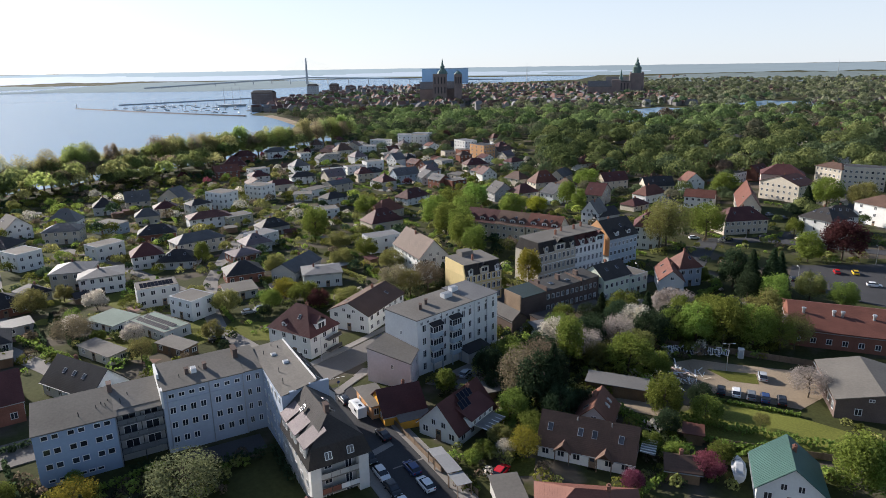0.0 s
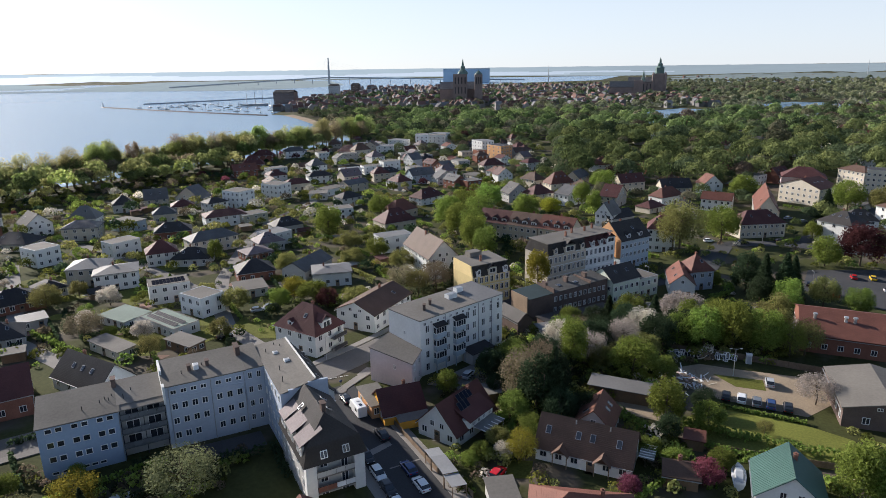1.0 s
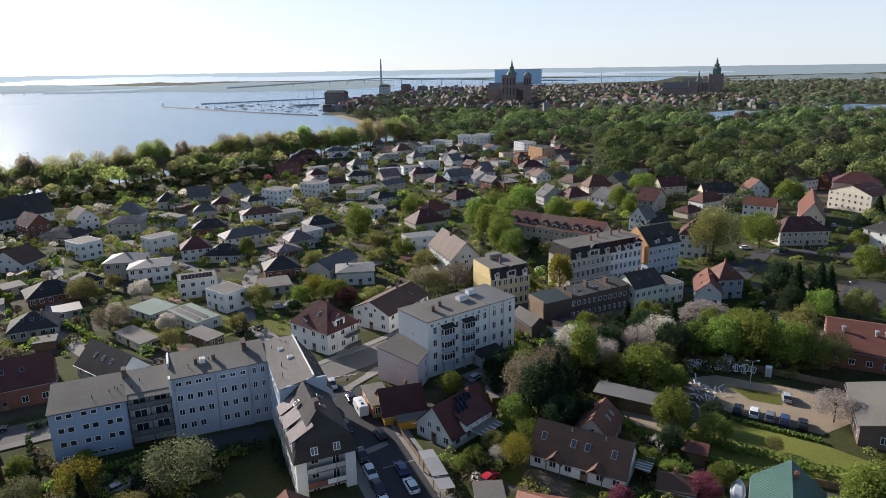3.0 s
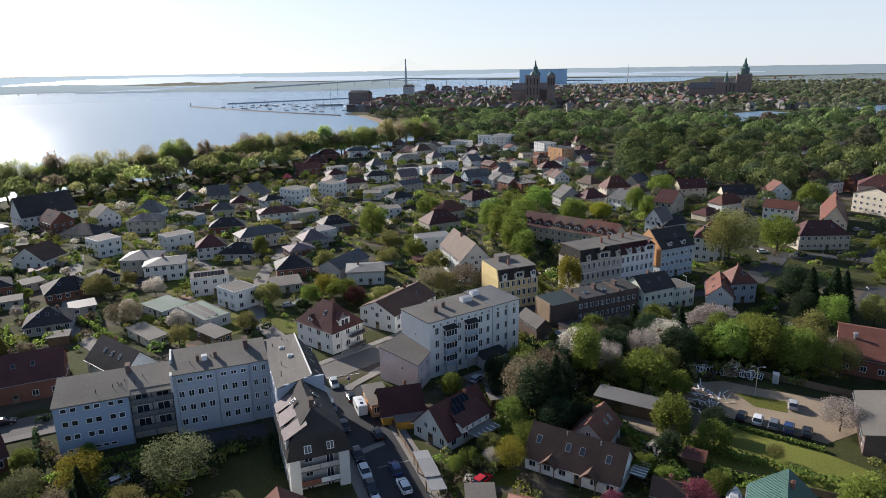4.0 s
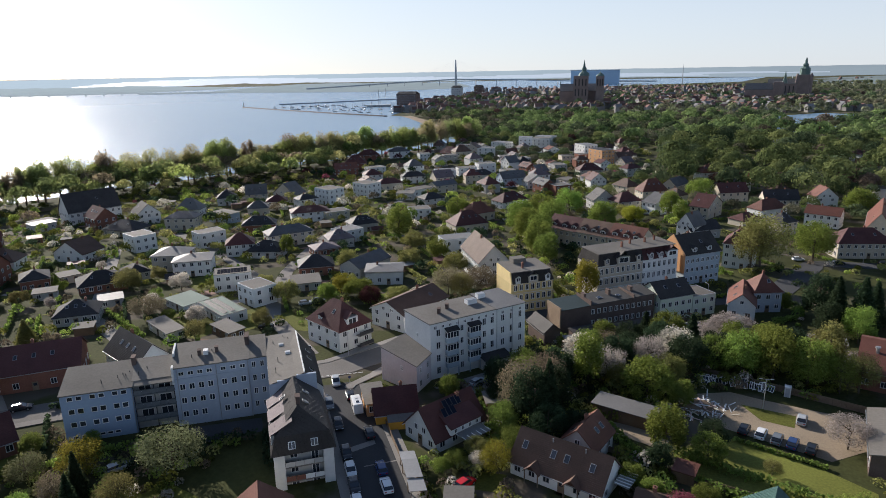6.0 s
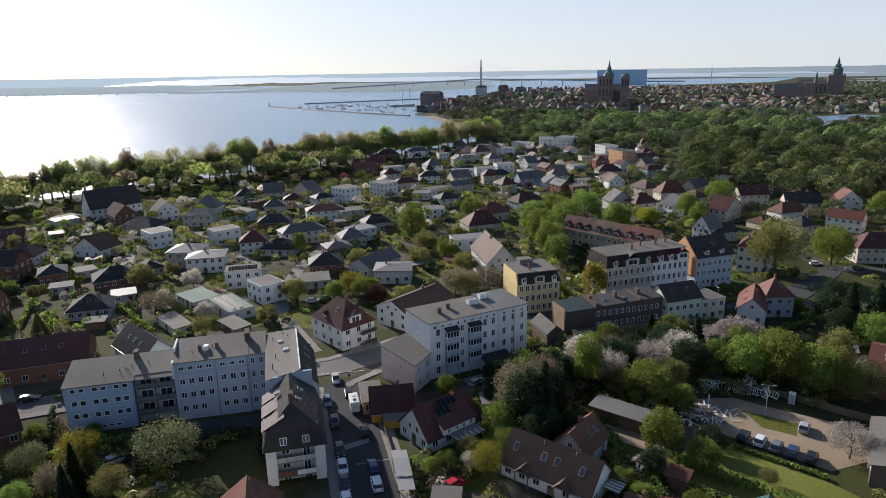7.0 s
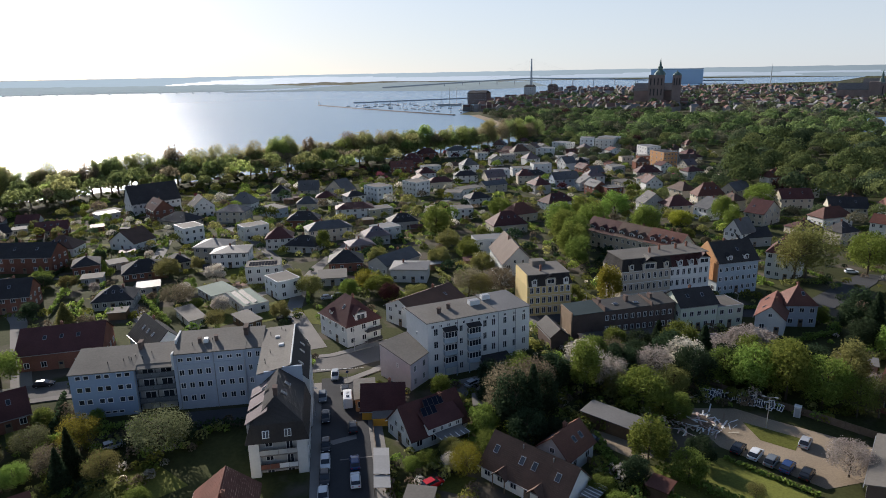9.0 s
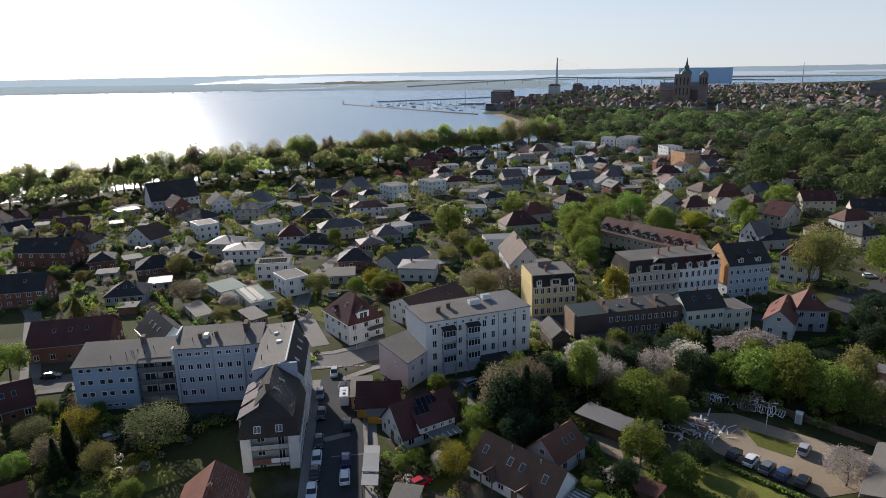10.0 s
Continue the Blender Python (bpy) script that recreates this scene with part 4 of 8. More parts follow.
def downpipe(e, x, y, z1):
    bm = bmesh.new()
    tube(bm, (x, y, -1), (x, y, z1), 0.07, 0.07, 6)
    part("downpipe", bm, TRIM, e)


def rail(e, x0, x1, y, z, panels=()):
    """A balcony front: posts, a handrail and coloured panels between them."""
    bm = bmesh.new()
    box(bm, x0, x1, y - 0.04, y + 0.02, z + 1.0, z + 1.06)
    part("handrail", bm, DARKTRIM, e)
    n = max(1, len(panels))
    for i, m in enumerate(panels):
        a, b = x0 + (x1 - x0) * i / n + 0.03, x0 + (x1 - x0) * (i + 1) / n - 0.03
        bm = bmesh.new()
        box(bm, a, b, y - 0.03, y, z + 0.08, z + 0.97)
        part("balcony_panel", bm, m, e)


e = prism_block("apartment_block", "light blue rendered apartment block with a shallow grey roof", [(0, 0), (12.2, 0), (12.2, 8.7), (0, 8.7)], 0, [9.5, 9.5, 11.3, 11.3], "blue", "felt", ox=OX, oy=OY, rot=ROT)
for lo, hi in ((0.9, 3.9), (4.7, 7.7), (8.5, 11.5)):
    facade(e, (lo, 0), (hi, 0), 3.05, 2, 2, 2.65, 1.1, 1.1, 0.0, bars=0)
    facade(e, (lo, 0), (hi, 0), 8.4, 1, 2, 2.65, 1.05, 0.9, 0.0, bars=0)
facade(e, (4.2, 0), (9.4, 0), 0.7, 1, 4, 2.7, 1.05, 0.6, 0.0, bars=0)
facade(e, (0.9, 0), (3.9, 0), 0.7, 1, 2, 2.7, 1.05, 0.6, 0.0, bars=0)
facade(e, (0, 8.7), (0, 0), 3.05, 3, 3, 2.65, 1.05, 1.05, 0.0, bars=0)
downpipe(e, 12.1, -0.1, 9.4)
roof_pipes(e, [(9.5, 3.2), (10.3, 4.0), (10.9, 3.4), (11.4, 4.6), (6.8, 2.2)], 10.3)
stack(e, 11.9, 7.4, 10.0, 12.6)
e = prism_block("apartment_block", "grey link block with recessed dark balconies", [(12.2, 1.7), (19.6, 1.7), (19.6, 8.7), (12.2, 8.7)], 0, [9.85, 9.85, 11.3, 11.3], "grey", "felt", ox=OX, oy=OY, rot=ROT)
for s in range(3):
    bm = bmesh.new()
    box(bm, 12.25, 19.55, 0.4, 1.72, 1.9 + 2.72 * s, 2.08 + 2.72 * s)
    part("balcony_slab", bm, LATTICE, e)
    rail(e, 12.3, 19.5, 0.42, 2.08 + 2.72 * s, [LATTICE] * 5)
facade(e, (12.4, 1.7), (19.4, 1.7), 2.1, 3, 2, 2.72, 2.2, 1.7, 0.1)
for x in (12.3, 15.9, 19.4):
    bm = bmesh.new()
    box(bm, x - 0.07, x + 0.07, 0.45, 0.6, -1, 9.7)
    part("balcony_post", bm, DARKTRIM, e)
bm = bmesh.new()
slab(bm, [(12.3, 0.1, 9.62), (19.35, 0.1, 9.62), (19.35, 1.6, 9.98), (12.3, 1.6, 9.98)], 0.16)
part("roof_eave", bm, ROOF["felt"], e)
roof_pipes(e, [(14.5, 5.0), (13.2, 3.0)], 10.6)
e = prism_block("apartment_block", "four-storey blue-grey apartment block with a felt roof", [(19.6, 0), (33.5, 0), (33.5, 9), (19.6, 9)], 0, [12.0, 12.0, 13.3, 13.3], "paleblue", "felt", ox=OX, oy=OY, rot=ROT)
facade(e, (20.2, 0), (27.0, 0), 1.75, 3, 4, 2.85, 1.05, 1.3, 0.0, skip={(0, 3)})
facade(e, (27.8, 0), (33.2, 0), 1.75, 3, 3, 2.85, 1.05, 1.3, 0.0)
facade(e, (20.2, 0), (27.0, 0), 10.45, 1, 4, 2.85, 1.05, 0.85, 0.0)
facade(e, (27.8, 0), (33.2, 0), 10.45, 1, 3, 2.85, 1.05, 0.85, 0.0)
bm = bmesh.new()
box(bm, 19.9, 33.4, -0.16, -0.004, 9.75, 9.9)
part("string_course", bm, WALL["paleblue"], e)
for x in (20.3, 27.4, 33.3):
    downpipe(e, x, -0.1, 11.9)
bm = bmesh.new()
box(bm, 19.38, 19.75, -0.3, 9.3, 9.0, 12.4)
box(bm, 19.38, 19.75, 4.0, 9.3, 12.4, 13.6)
part("fire_wall", bm, WALL["white"], e)
hatch(e, 25.6, 4.0, 12.8, 0.9, 1.4, 0.7)
stack(e, 24.4, 3.8, 12.0, 13.7, 0.6, 0.9)
stack(e, 27.6, 4.2, 12.0, 13.8, 0.6, 0.9)
stack(e, 33.4, 6.4, 12.5, 14.6, 0.8, 2.6)
roof_pipes(e, [(26.7, 4.6), (23.0, 3.0)], 12.6)
e = prism_block("apartment_block", "narrow grey staircase block in the courtyard corner", [(33.5, 0.3), (37.0, 0.3), (37.0, 8.8), (33.5, 8.8)], -0.2, [12.2, 12.2, 13.3, 13.3], "paleblue", "felt", ox=OX, oy=OY, rot=ROT)
facade(e, (33.6, 0.3), (36.8, 0.3), 1.5, 4, 2, 2.85, 0.8, 1.3, 0.2)
e = prism_block("apartment_block", "corner apartment block with a shallow felt roof and white gable", [(37.0, -12), (43.4, -12), (43.4, 8.2), (37.0, 8.8)], -0.3, [12.0, 13.4, 13.4, 12.8], "paleblue", "felt", over=0.12, ox=OX, oy=OY, rot=ROT)
facade(e, (37.0, 0.2), (37.0, -11.8), 1.3, 4, 5, 2.85, 0.95, 1.4, 0.2)
hatch(e, 41.0, -1.5, 13.0, 1.0, 1.0, 0.5)
hatch(e, 40.0, 3.0, 13.0, 0.9, 0.9, 0.4)
roof_pipes(e, [(39.0, -4), (41.5, 5.5), (38.5, 4.5), (40.6, 6.8), (38.4, -8.5)], 13.0)
bm = bmesh.new()
for a, b, z in ((37.0, 38.4, 12.2), (38.4, 41.9, 12.7), (41.9, 45.4, 13.35)):
    box(bm, a, b, -12.3, -11.85, 6, z)
part("parapet", bm, WALL["paleblue"], e)
bm = bmesh.new()
box(bm, 43.2, 43.45, -11.8, 8.2, 13.3, 13.8)
part("ridge_flashing", bm, WALL["white"], e)
wing = prism_block("apartment_block", "street side of the corner block under a steep dark slope", [(43.45, -12), (46.5, -12), (46.5, 3.4), (43.45, 8.2)], -0.3, [13.2, 10.2, 10.2, 13.2], "white", "slate", over=0.1, ox=OX, oy=OY, rot=ROT)
facade(wing, (46.5, -11.6), (46.5, 3.2), 0.9, 3, 6, 3.0, 1.0, 1.6, 0.3)
facade(wing, (46.5, 3.4), (43.45, 8.2), 0.9, 4, 2, 2.9, 1.0, 1.6, 0.3)
for v in (-8.0, -2.5, 1.0):
    skylight(wing, pose(45.0, v, 11.98, 0, 44.5, 0) @ pose(0, 0, 0, 0, 0, 90))

# the mansard house at the end of the row
e = thing("apartment_house", "grey rendered house with a dark mansard roof and red-and-white balconies", "apartment house", OX, OY, -0.2, ROT)
wp = pose(OX, OY, 0, 0, 0, ROT) @ Vector((41.4, -19.5, 0))
FOOT.append((wp.x, wp.y, 9.5))
U0, U1, V0, V1, EA = 36.6, 46.2, -27.0, -12.32, 7.0
bm = bmesh.new()
box(bm, U0, U1, V0 + 1.3, V1, -2, EA)
part("wall", bm, WALL["grey"], e)
for a, b in ((U0, U0 + 1.7), (U1 - 1.7, U1)):
    bm = bmesh.new()
    box(bm, a, b, V0, V0 + 1.3, -2, EA)
    part("corner_pier", bm, WALL["white"], e)
bm = bmesh.new()
o, zc = 0.45, 9.7
A = [(U0 - o, V0 - o, EA - 0.2), (U1 + o, V0 - o, EA - 0.2), (U1 + o, V1, EA - 0.2), (U0 - o, V1, EA - 0.2)]
B = [(U0 + 0.5, V0 + 0.6, zc), (U1 - 0.5, V0 + 0.6, zc), (U1 - 0.5, V1, zc), (U0 + 0.5, V1, zc)]
va, vb = [bm.verts.new(p) for p in A], [bm.verts.new(p) for p in B]
r0, r1 = bm.verts.new((41.2, -23.2, 13.2)), bm.verts.new((41.2, V1, 13.2))
for i in range(4):
    j = (i + 1) % 4
    bm.faces.new([va[i], va[j], vb[j], vb[i]])
bm.faces.new(va[::-1])
for f in ([vb[0], vb[1], r0], [vb[1], vb[2], r1, r0], [vb[3], vb[0], r0, r1], [vb[2], vb[3], r1]):
    bm.faces.new(f)
bmesh.ops.recalc_face_normals(bm, faces=bm.faces)
part("roof", bm, ROOF["slate"], e)
for u in (39.6, 43.2):
    share("window", window_mesh(1.15, 1.25), e, pose(u, V0 - 0.2, 7.6, -20, 0, 0))
for v, L in ((-24.0, 3.2), (-19.2, 3.6), (-14.8, 3.0)):
    d = thing("dormer", "", "", 0, 0, 0)
    d.parent = e
    d.matrix_local = pose(0, 0, 0)
    bm = bmesh.new()
    box(bm, U0 - 0.1, U0 + 3.0, v - L / 2, v + L / 2, 7.3, 9.6)
    part("dormer_wall", bm, WALL["grey"], d)
    bm = bmesh.new()
    slab(bm, [(U0 - 0.4, v - L / 2 - 0.2, 9.7), (U0 + 3.4, v - L / 2 - 0.2, 11.9), (U0 + 3.4, v + L / 2 + 0.2, 11.9), (U0 - 0.4, v + L / 2 + 0.2, 9.7)], 0.15)
    bmesh.ops.recalc_face_normals(bm, faces=bm.faces)
    part("dormer_roof", bm, ROOF["mauve"], d)
    facade(e, (U0 - 0.12, v + L / 2), (U0 - 0.12, v - L / 2), 7.6, 1, 2, 2.5, 0.9, 1.3, 0.2)
for s in range(3):
    z = -1.1 + 2.65 * s
    bm = bmesh.new()
    box(bm, U0 + 1.7, U1 - 1.7, V0, V0 + 1.32, z - 0.16, z)
    part("balcony_slab", bm, PAVING, e)
    RED, WHT = WALL["brick"], FRAME
    rail(e, U0 + 1.72, U1 - 1.72, V0 + 0.02, z, [[WHT, RED, WHT, RED], [RED, RED, WHT, WHT], [WHT, RED, RED, WHT]][s] if s < 2 else [WALL["grey"]] * 4)
    share("window", window_mesh(1.3, 1.2), e, pose(39.8, V0 + 1.29, z + 0.9))
    share("balcony_door", window_mesh(1.2, 2.0), e, pose(43.2, V0 + 1.29, z + 0.05))
facade(e, (U1, V0 + 0.5), (U1, V1 - 0.3), -0.4, 3, 5, 2.6, 1.0, 1.45, 0.3)
facade(e, (U0, V1 - 0.3), (U0, V0 + 0.5), -0.4, 3, 5, 2.6, 1.0, 1.45, 0.3)
stack(e, 41.3, -22.3, 12.0, 14.4, 0.7, 1.2)
skylight(e, pose(43.0, -17, 12.15, 0, 38, 0) @ pose(0, 0, 0, 0, 0, 90))
skylight(e, pose(42.6, -21, 12.45, 0, 38, 0) @ pose(0, 0, 0, 0, 0, 90))
skylight(e, pose(39.0, -17.5, 12.0, 0, -38, 0) @ pose(0, 0, 0, 0, 0, 90))

# ---- white tenement with glazed loggias ----
S, E, N, W = (-7.45, 129.8), (11.3, 147.5), (3.9, 153.6), (-15.0, 135.7)
dSE = math.hypot(E[0] - S[0], E[1] - S[1])
aSE = math.degrees(math.atan2(E[1] - S[1], E[0] - S[0]))


def on(k, off=0.0):
    """A spot on the street front of the tenement, k metres along it and off metres out."""
    ux, uy = (E[0] - S[0]) / dSE, (E[1] - S[1]) / dSE
    return S[0] + ux * k + uy * off, S[1] + uy * k - ux * off


t = prism_block("tenement", "white rendered four-storey tenement with grey glazed loggias", [S, on(17.6), (on(17.6)[0] + N[0] - E[0], on(17.6)[1] + N[1] - E[1]), W], -1.0, [13.2, 13.2, 13.9, 13.9], "white", "felt")
t2 = prism_block("tenement", "white tenement house with a pale felt roof", [on(17.62), E, N, (on(17.62)[0] + N[0] - E[0], on(17.62)[1] + N[1] - E[1])], -1.1, [13.3, 13.3, 14.3, 14.3], "white", "pale")
facade(t, on(0.5), on(3.4), 0.6, 4, 1, 3.0, 1.05, 1.7, 0.5)
facade(t, on(6.9), on(9.3), 0.6, 4, 1, 3.0, 0.9, 1.5, 0.5)
facade(t, on(13.0), on(17.4), 0.6, 4, 2, 3.0, 1.0, 1.7, 0.5)
facade(t, on(0.3), on(17.4), 11.9, 1, 9, 3.0, 0.75, 0.75, 0.0)
facade(t2, on(18.0), on(25.5), 0.6, 4, 3, 3.0, 1.0, 1.7, 0.5)
facade(t2, on(18.0), on(25.5), 12.0, 1, 3, 3.0, 0.7, 0.7, 0.0)
for k in (3.7, 9.6):
    lg = thing("loggia", "", "", 0, 0, 0)
    lg.parent = t
    lg.matrix_local = pose(*on(k), 0, 0, 0, aSE)
    L = 3.0
    for s in range(3):
        z = 2.3 + s * 3.0
        bm = bmesh.new()
        box(bm, 0, L, -1.1, 0.05, z, z + 1.15)
        part("loggia_parapet", bm, WALL["bluegrey"], lg)
        share("loggia_window", window_mesh(L, 1.5, 3), lg, pose(L / 2, -1.05, z + 1.17))
        share("loggia_window", window_mesh(1.0, 1.5, 0), lg, pose(0.04, -0.52, z + 1.17, 0, 0, -90))
        share("loggia_window", window_mesh(1.0, 1.5, 0), lg, pose(L - 0.04, -0.52, z + 1.17, 0, 0, 90))
    bm = bmesh.new()
    slab(bm, [(-0.15, -1.3, 11.3), (L + 0.15, -1.3, 11.3), (L + 0.15, 0.05, 11.8), (-0.15, 0.05, 11.8)], 0.25)
    part("loggia_roof", bm, ROOF["dark"], lg)
    for xx in (0.1, L - 0.1):
        bm = bmesh.new()
        box(bm, xx - 0.1, xx + 0.1, -1.0, -0.8, 0, 2.3)
        part("loggia_post", bm, WALL["bluegrey"], lg)
for k in (7.2, 17.6, 22.0):
    p = on(k, 0.1)
    downpipe(t, p[0], p[1], 13.1)
for k, v in ((4.5, -4.0), (7.5, -5.5)):
    p = on(k, v)
    stack(t, p[0], p[1], 13, 14.9, 0.6, 1.0)
p = on(14.0, -5.6)
hatch(t, p[0], p[1], 13.8, 2.6, 1.6, 1.0, aSE)
p = on(17.6, -7.0)
hatch(t2, p[0], p[1], 14.2, 2.0, 1.4, 1.0, aSE)
facade(t, (W[0] * 0.7 + S[0] * 0.3, W[1] * 0.7 + S[1] * 0.3), (W[0] * 0.3 + S[0] * 0.7, W[1] * 0.3 + S[1] * 0.7), 9.0, 1, 1, 3, 0.6, 0.9, 0.0)
an = prism_block("annex", "rose-white two-storey annex with a sloping felt roof", [(-18.4, 128.0), (-8.8, 122.8), (-7.4, 129.5), (-14.9, 135.4)], -0.8, [7.7, 6.2, 6.4, 7.9], "rose", "felt", category="house")
facade(an, (-8.8, 122.8), (-7.4, 129.5), 0.6, 2, 2, 3.0, 0.9, 1.5, 0.4)
facade(an, (-16.0, 126.7), (-9.5, 123.2), 3.8, 1, 1, 3.0, 0.7, 1.1, 0.3)
e = thing("lean_to", "dark lean-to shed against the white tenement", "shed", *on(12.5, 3.4), -1.0, aSE)
bm = bmesh.new()
box(bm, 0, 7, 0, 3.3, -1, 2.4)
part("wall", bm, WALL["grey"], e)
bm = bmesh.new()
slab(bm, [(-0.2, -0.2, 2.6), (7.2, -0.2, 2.6), (7.2, 3.3, 3.2), (-0.2, 3.3, 3.2)], 0.15)
part("roof", bm, ROOF["dark"], e)


def dormer(e, x, y, z, rot, w=1.6, h=1.5, depth=2.4, wall="white", rm="maroon"):
    """A gabled dormer with its window, facing -y of its own frame."""
    d = new("dormer")
    d.parent = e
    d.matrix_local = pose(x, y, z, 0, 0, rot)
    bm = bmesh.new()
    box(bm, -w / 2, w / 2, 0, depth, -0.6, h)
    part("dormer_wall", bm, WALL[wall], d)
    bm = bmesh.new()
    slab(bm, [(-w / 2 - 0.2, -0.2, h - 0.1), (0, -0.2, h + w * 0.4), (0, depth + 1.2, h + w * 0.4), (-w / 2 - 0.2, depth, h - 0.1)][::-1], 0.12)
    slab(bm, [(w / 2 + 0.2, -0.2, h - 0.1), (0, -0.2, h + w * 0.4), (0, depth + 1.2, h + w * 0.4), (w / 2 + 0.2, depth, h - 0.1)], 0.12)
    bmesh.ops.recalc_face_normals(bm, faces=bm.faces)
    part("dormer_roof", bm, ROOF[rm], d)
    share("window", window_mesh(w * 0.7, h * 0.8), d, pose(0, 0, 0.15))
    return d


# ---- houses round the crossing ----
e = house(-39.0, 143.3, -31, 13.5, 10, 5.9, "hip", 5.2, "white", "maroon", 2, 4, "white villa with a steep maroon tiled roof and dormer", group="houses round the crossing")
dormer(e, 6.3, 4.6, 6.2, 90, 3.4, 2.0, 3.0)
dormer(e, -2.0, 0.6, 6.2, 0, 1.5, 1.4, 2.4)
for s in (0, 1):
    bm = bmesh.new()
    box(bm, 6.75, 8.2, 5.2, 9.6, 0.2 + 2.9 * s, 0.4 + 2.9 * s)
    part("balcony_slab", bm, PAVING, e)
    bm = bmesh.new()
    box(bm, 8.1, 8.16, 5.2, 9.6, 0.4 + 2.9 * s, 1.35 + 2.9 * s)
    part("balcony_rail", bm, DARKTRIM, e)
house(-26.8, 158.3, -25, 12, 19, 5.0, "gend", 2.7, "white", "brown", 2, 3, "white house with a low red-brown tiled roof", group="houses round the crossing")
e = house(-2.8, 103.2, -36, 8.8, 12.2, 2.6, "gend", 4.6, "white", "maroon", 1, 3, "white gabled house with solar panels on a red-brown roof", group="houses round the crossing")
bm = bmesh.new()
box(bm, 3.0, 5.0, 3.2, 10.5, 2.6, 4.0)
part("dormer_wall", bm, WALL["white"], e)
bm = bmesh.new()
slab(bm, [(5.3, 2.9, 4.1), (5.3, 10.8, 4.1), (1.6, 10.8, 5.75), (1.6, 2.9, 5.75)], 0.15)
part("dormer_roof", bm, ROOF["maroon"], e)
facade(e, (5.02, 3.4), (5.02, 10.3), 2.75, 1, 4, 3, 0.8, 0.9, 0.1)
solar(e, pose(2.2, 5.0, 5.35, 0, 0, 0) @ pose(0, 0, 0.45, 0, 46, 0) @ pose(0, 0, 0, 0, 0, 90), 3, 1)
solar(e, pose(1.1, 6.6, 6.45, 0, 0, 0) @ pose(0, 0, 0.2, 0, 46, 0) @ pose(0, 0, 0, 0, 0, 90), 4, 1)
bm = bmesh.new()
slab(bm, [(4.5, 4.4, 2.75), (7.9, 4.4, 2.35), (7.9, 10.2, 2.35), (4.5, 10.2, 2.75)], 0.06)
part("pergola_roof", bm, ROOF["pale"], e)
for k in range(6):
    bm = bmesh.new()
    box(bm, 4.5, 8.0, 4.4 + k * 1.13, 4.55 + k * 1.13, 2.4, 2.52)
    part("pergola_beam", bm, FRAME, e)
for yy in (4.6, 10.0):
    bm = bmesh.new()
    box(bm, 7.7, 7.82, yy - 0.06, yy + 0.06, -0.5, 2.35)
    part("pergola_post", bm, FRAME, e)
e = house(21.8, 94.6, -23, 16, 8.4, 2.5, "gable", 4.2, "white", "brown", 1, 6, "long white house with a brown tiled roof and two porches", group="houses round the crossing", extras=False)
for x in (-3.6, 3.4):
    bm = bmesh.new()
    slab(bm, [(x - 1.5, -1.2, 2.3), (x, -1.2, 3.7), (x, 1.4, 3.7), (x - 1.5, 0.4, 2.3)][::-1], 0.12)
    slab(bm, [(x + 1.5, -1.2, 2.3), (x, -1.2, 3.7), (x, 1.4, 3.7), (x + 1.5, 0.4, 2.3)], 0.12)
    bmesh.ops.recalc_face_normals(bm, faces=bm.faces)
    part("porch_roof", bm, ROOF["brown"], e)
    for s in (-1.2, 1.2):
        bm = bmesh.new()
        box(bm, x + s - 0.08, x + s + 0.08, -1.05, -0.9, -0.5, 2.5)
        part("porch_post", bm, WOODM, e)
for x in (-6.4, -1.2, 1.2, 5.6):
    skylight(e, pose(x, 2.2, 4.92, 45, 0, 0), 0.9, 1.4)
for x in (-2.0, 3.8):
    bm = bmesh.new()
    tube(bm, (x, 3.6, 5.8), (x, 3.6, 6.9), 0.12, 0.12, 8)
    part("vent_pipe", bm, TRIM, e)
bm = bmesh.new()
slab(bm, [(8.5, 3.9, 2.5), (11.0, 3.9, 2.3), (11.0, 8.2, 2.3), (8.5, 8.2, 2.5)], 0.08)
part("terrace_roof", bm, ROOF["white"], e)
for k in range(6):
    bm = bmesh.new()
    box(bm, 8.5, 11.05, 4.1 + k * 0.78, 4.2 + k * 0.78, 2.42, 2.56)
    part("rafter", bm, FRAME, e)
house(25.2, 103.4, -23, 6.5, 8, 3.2, "gend", 3.0, "white", "orange", 1, 2, "cross wing with an orange tiled hipped roof", group="houses round the crossing")
house(18.5, 74.5, -8, 15, 11, 2.8, "hip", 3.3, "white", "red", 1, 4, "white house with a red pantile roof", group="houses round the crossing")
house(-15.6, 68.4, 30, 9.5, 11, 3.2, "gend", 3.6, "cream", "red", 1, 3, "house with a dark red tiled roof and white chimney", group="houses round the crossing")
e = house(50.5, 82.9, -20, 9.6, 9.5, 3.0, "gend", 4.0, "white", "copper", 1, 3, "white gabled house with a green metal roof", group="houses round the crossing")
bm = bmesh.new()
for k in range(24):
    y0 = -0.3 + k * 0.43
    slab(bm, [(-5.15, y0, 2.98), (-0.05, y0, 7.25), (-0.05, y0 + 0.06, 7.25), (-5.15, y0 + 0.06, 2.98)][::-1], 0.05)
bmesh.ops.recalc_face_normals(bm, faces=bm.faces)
part("standing_seam", bm, ROOF["copper"], e)
e = house(-9.2, 109.6, 23, 8.2, 8.6, 2.3, "gable", 3.4, "ochre", "maroon", 1, 3, "ochre yellow house with a dark tiled roof", group="houses round the crossing", windows=False)
facade(e, (-4.1, 8.6), (-4.1, 0), 0.5, 1, 2, 2.6, 0.9, 1.2, 0.4)
bm = bmesh.new()
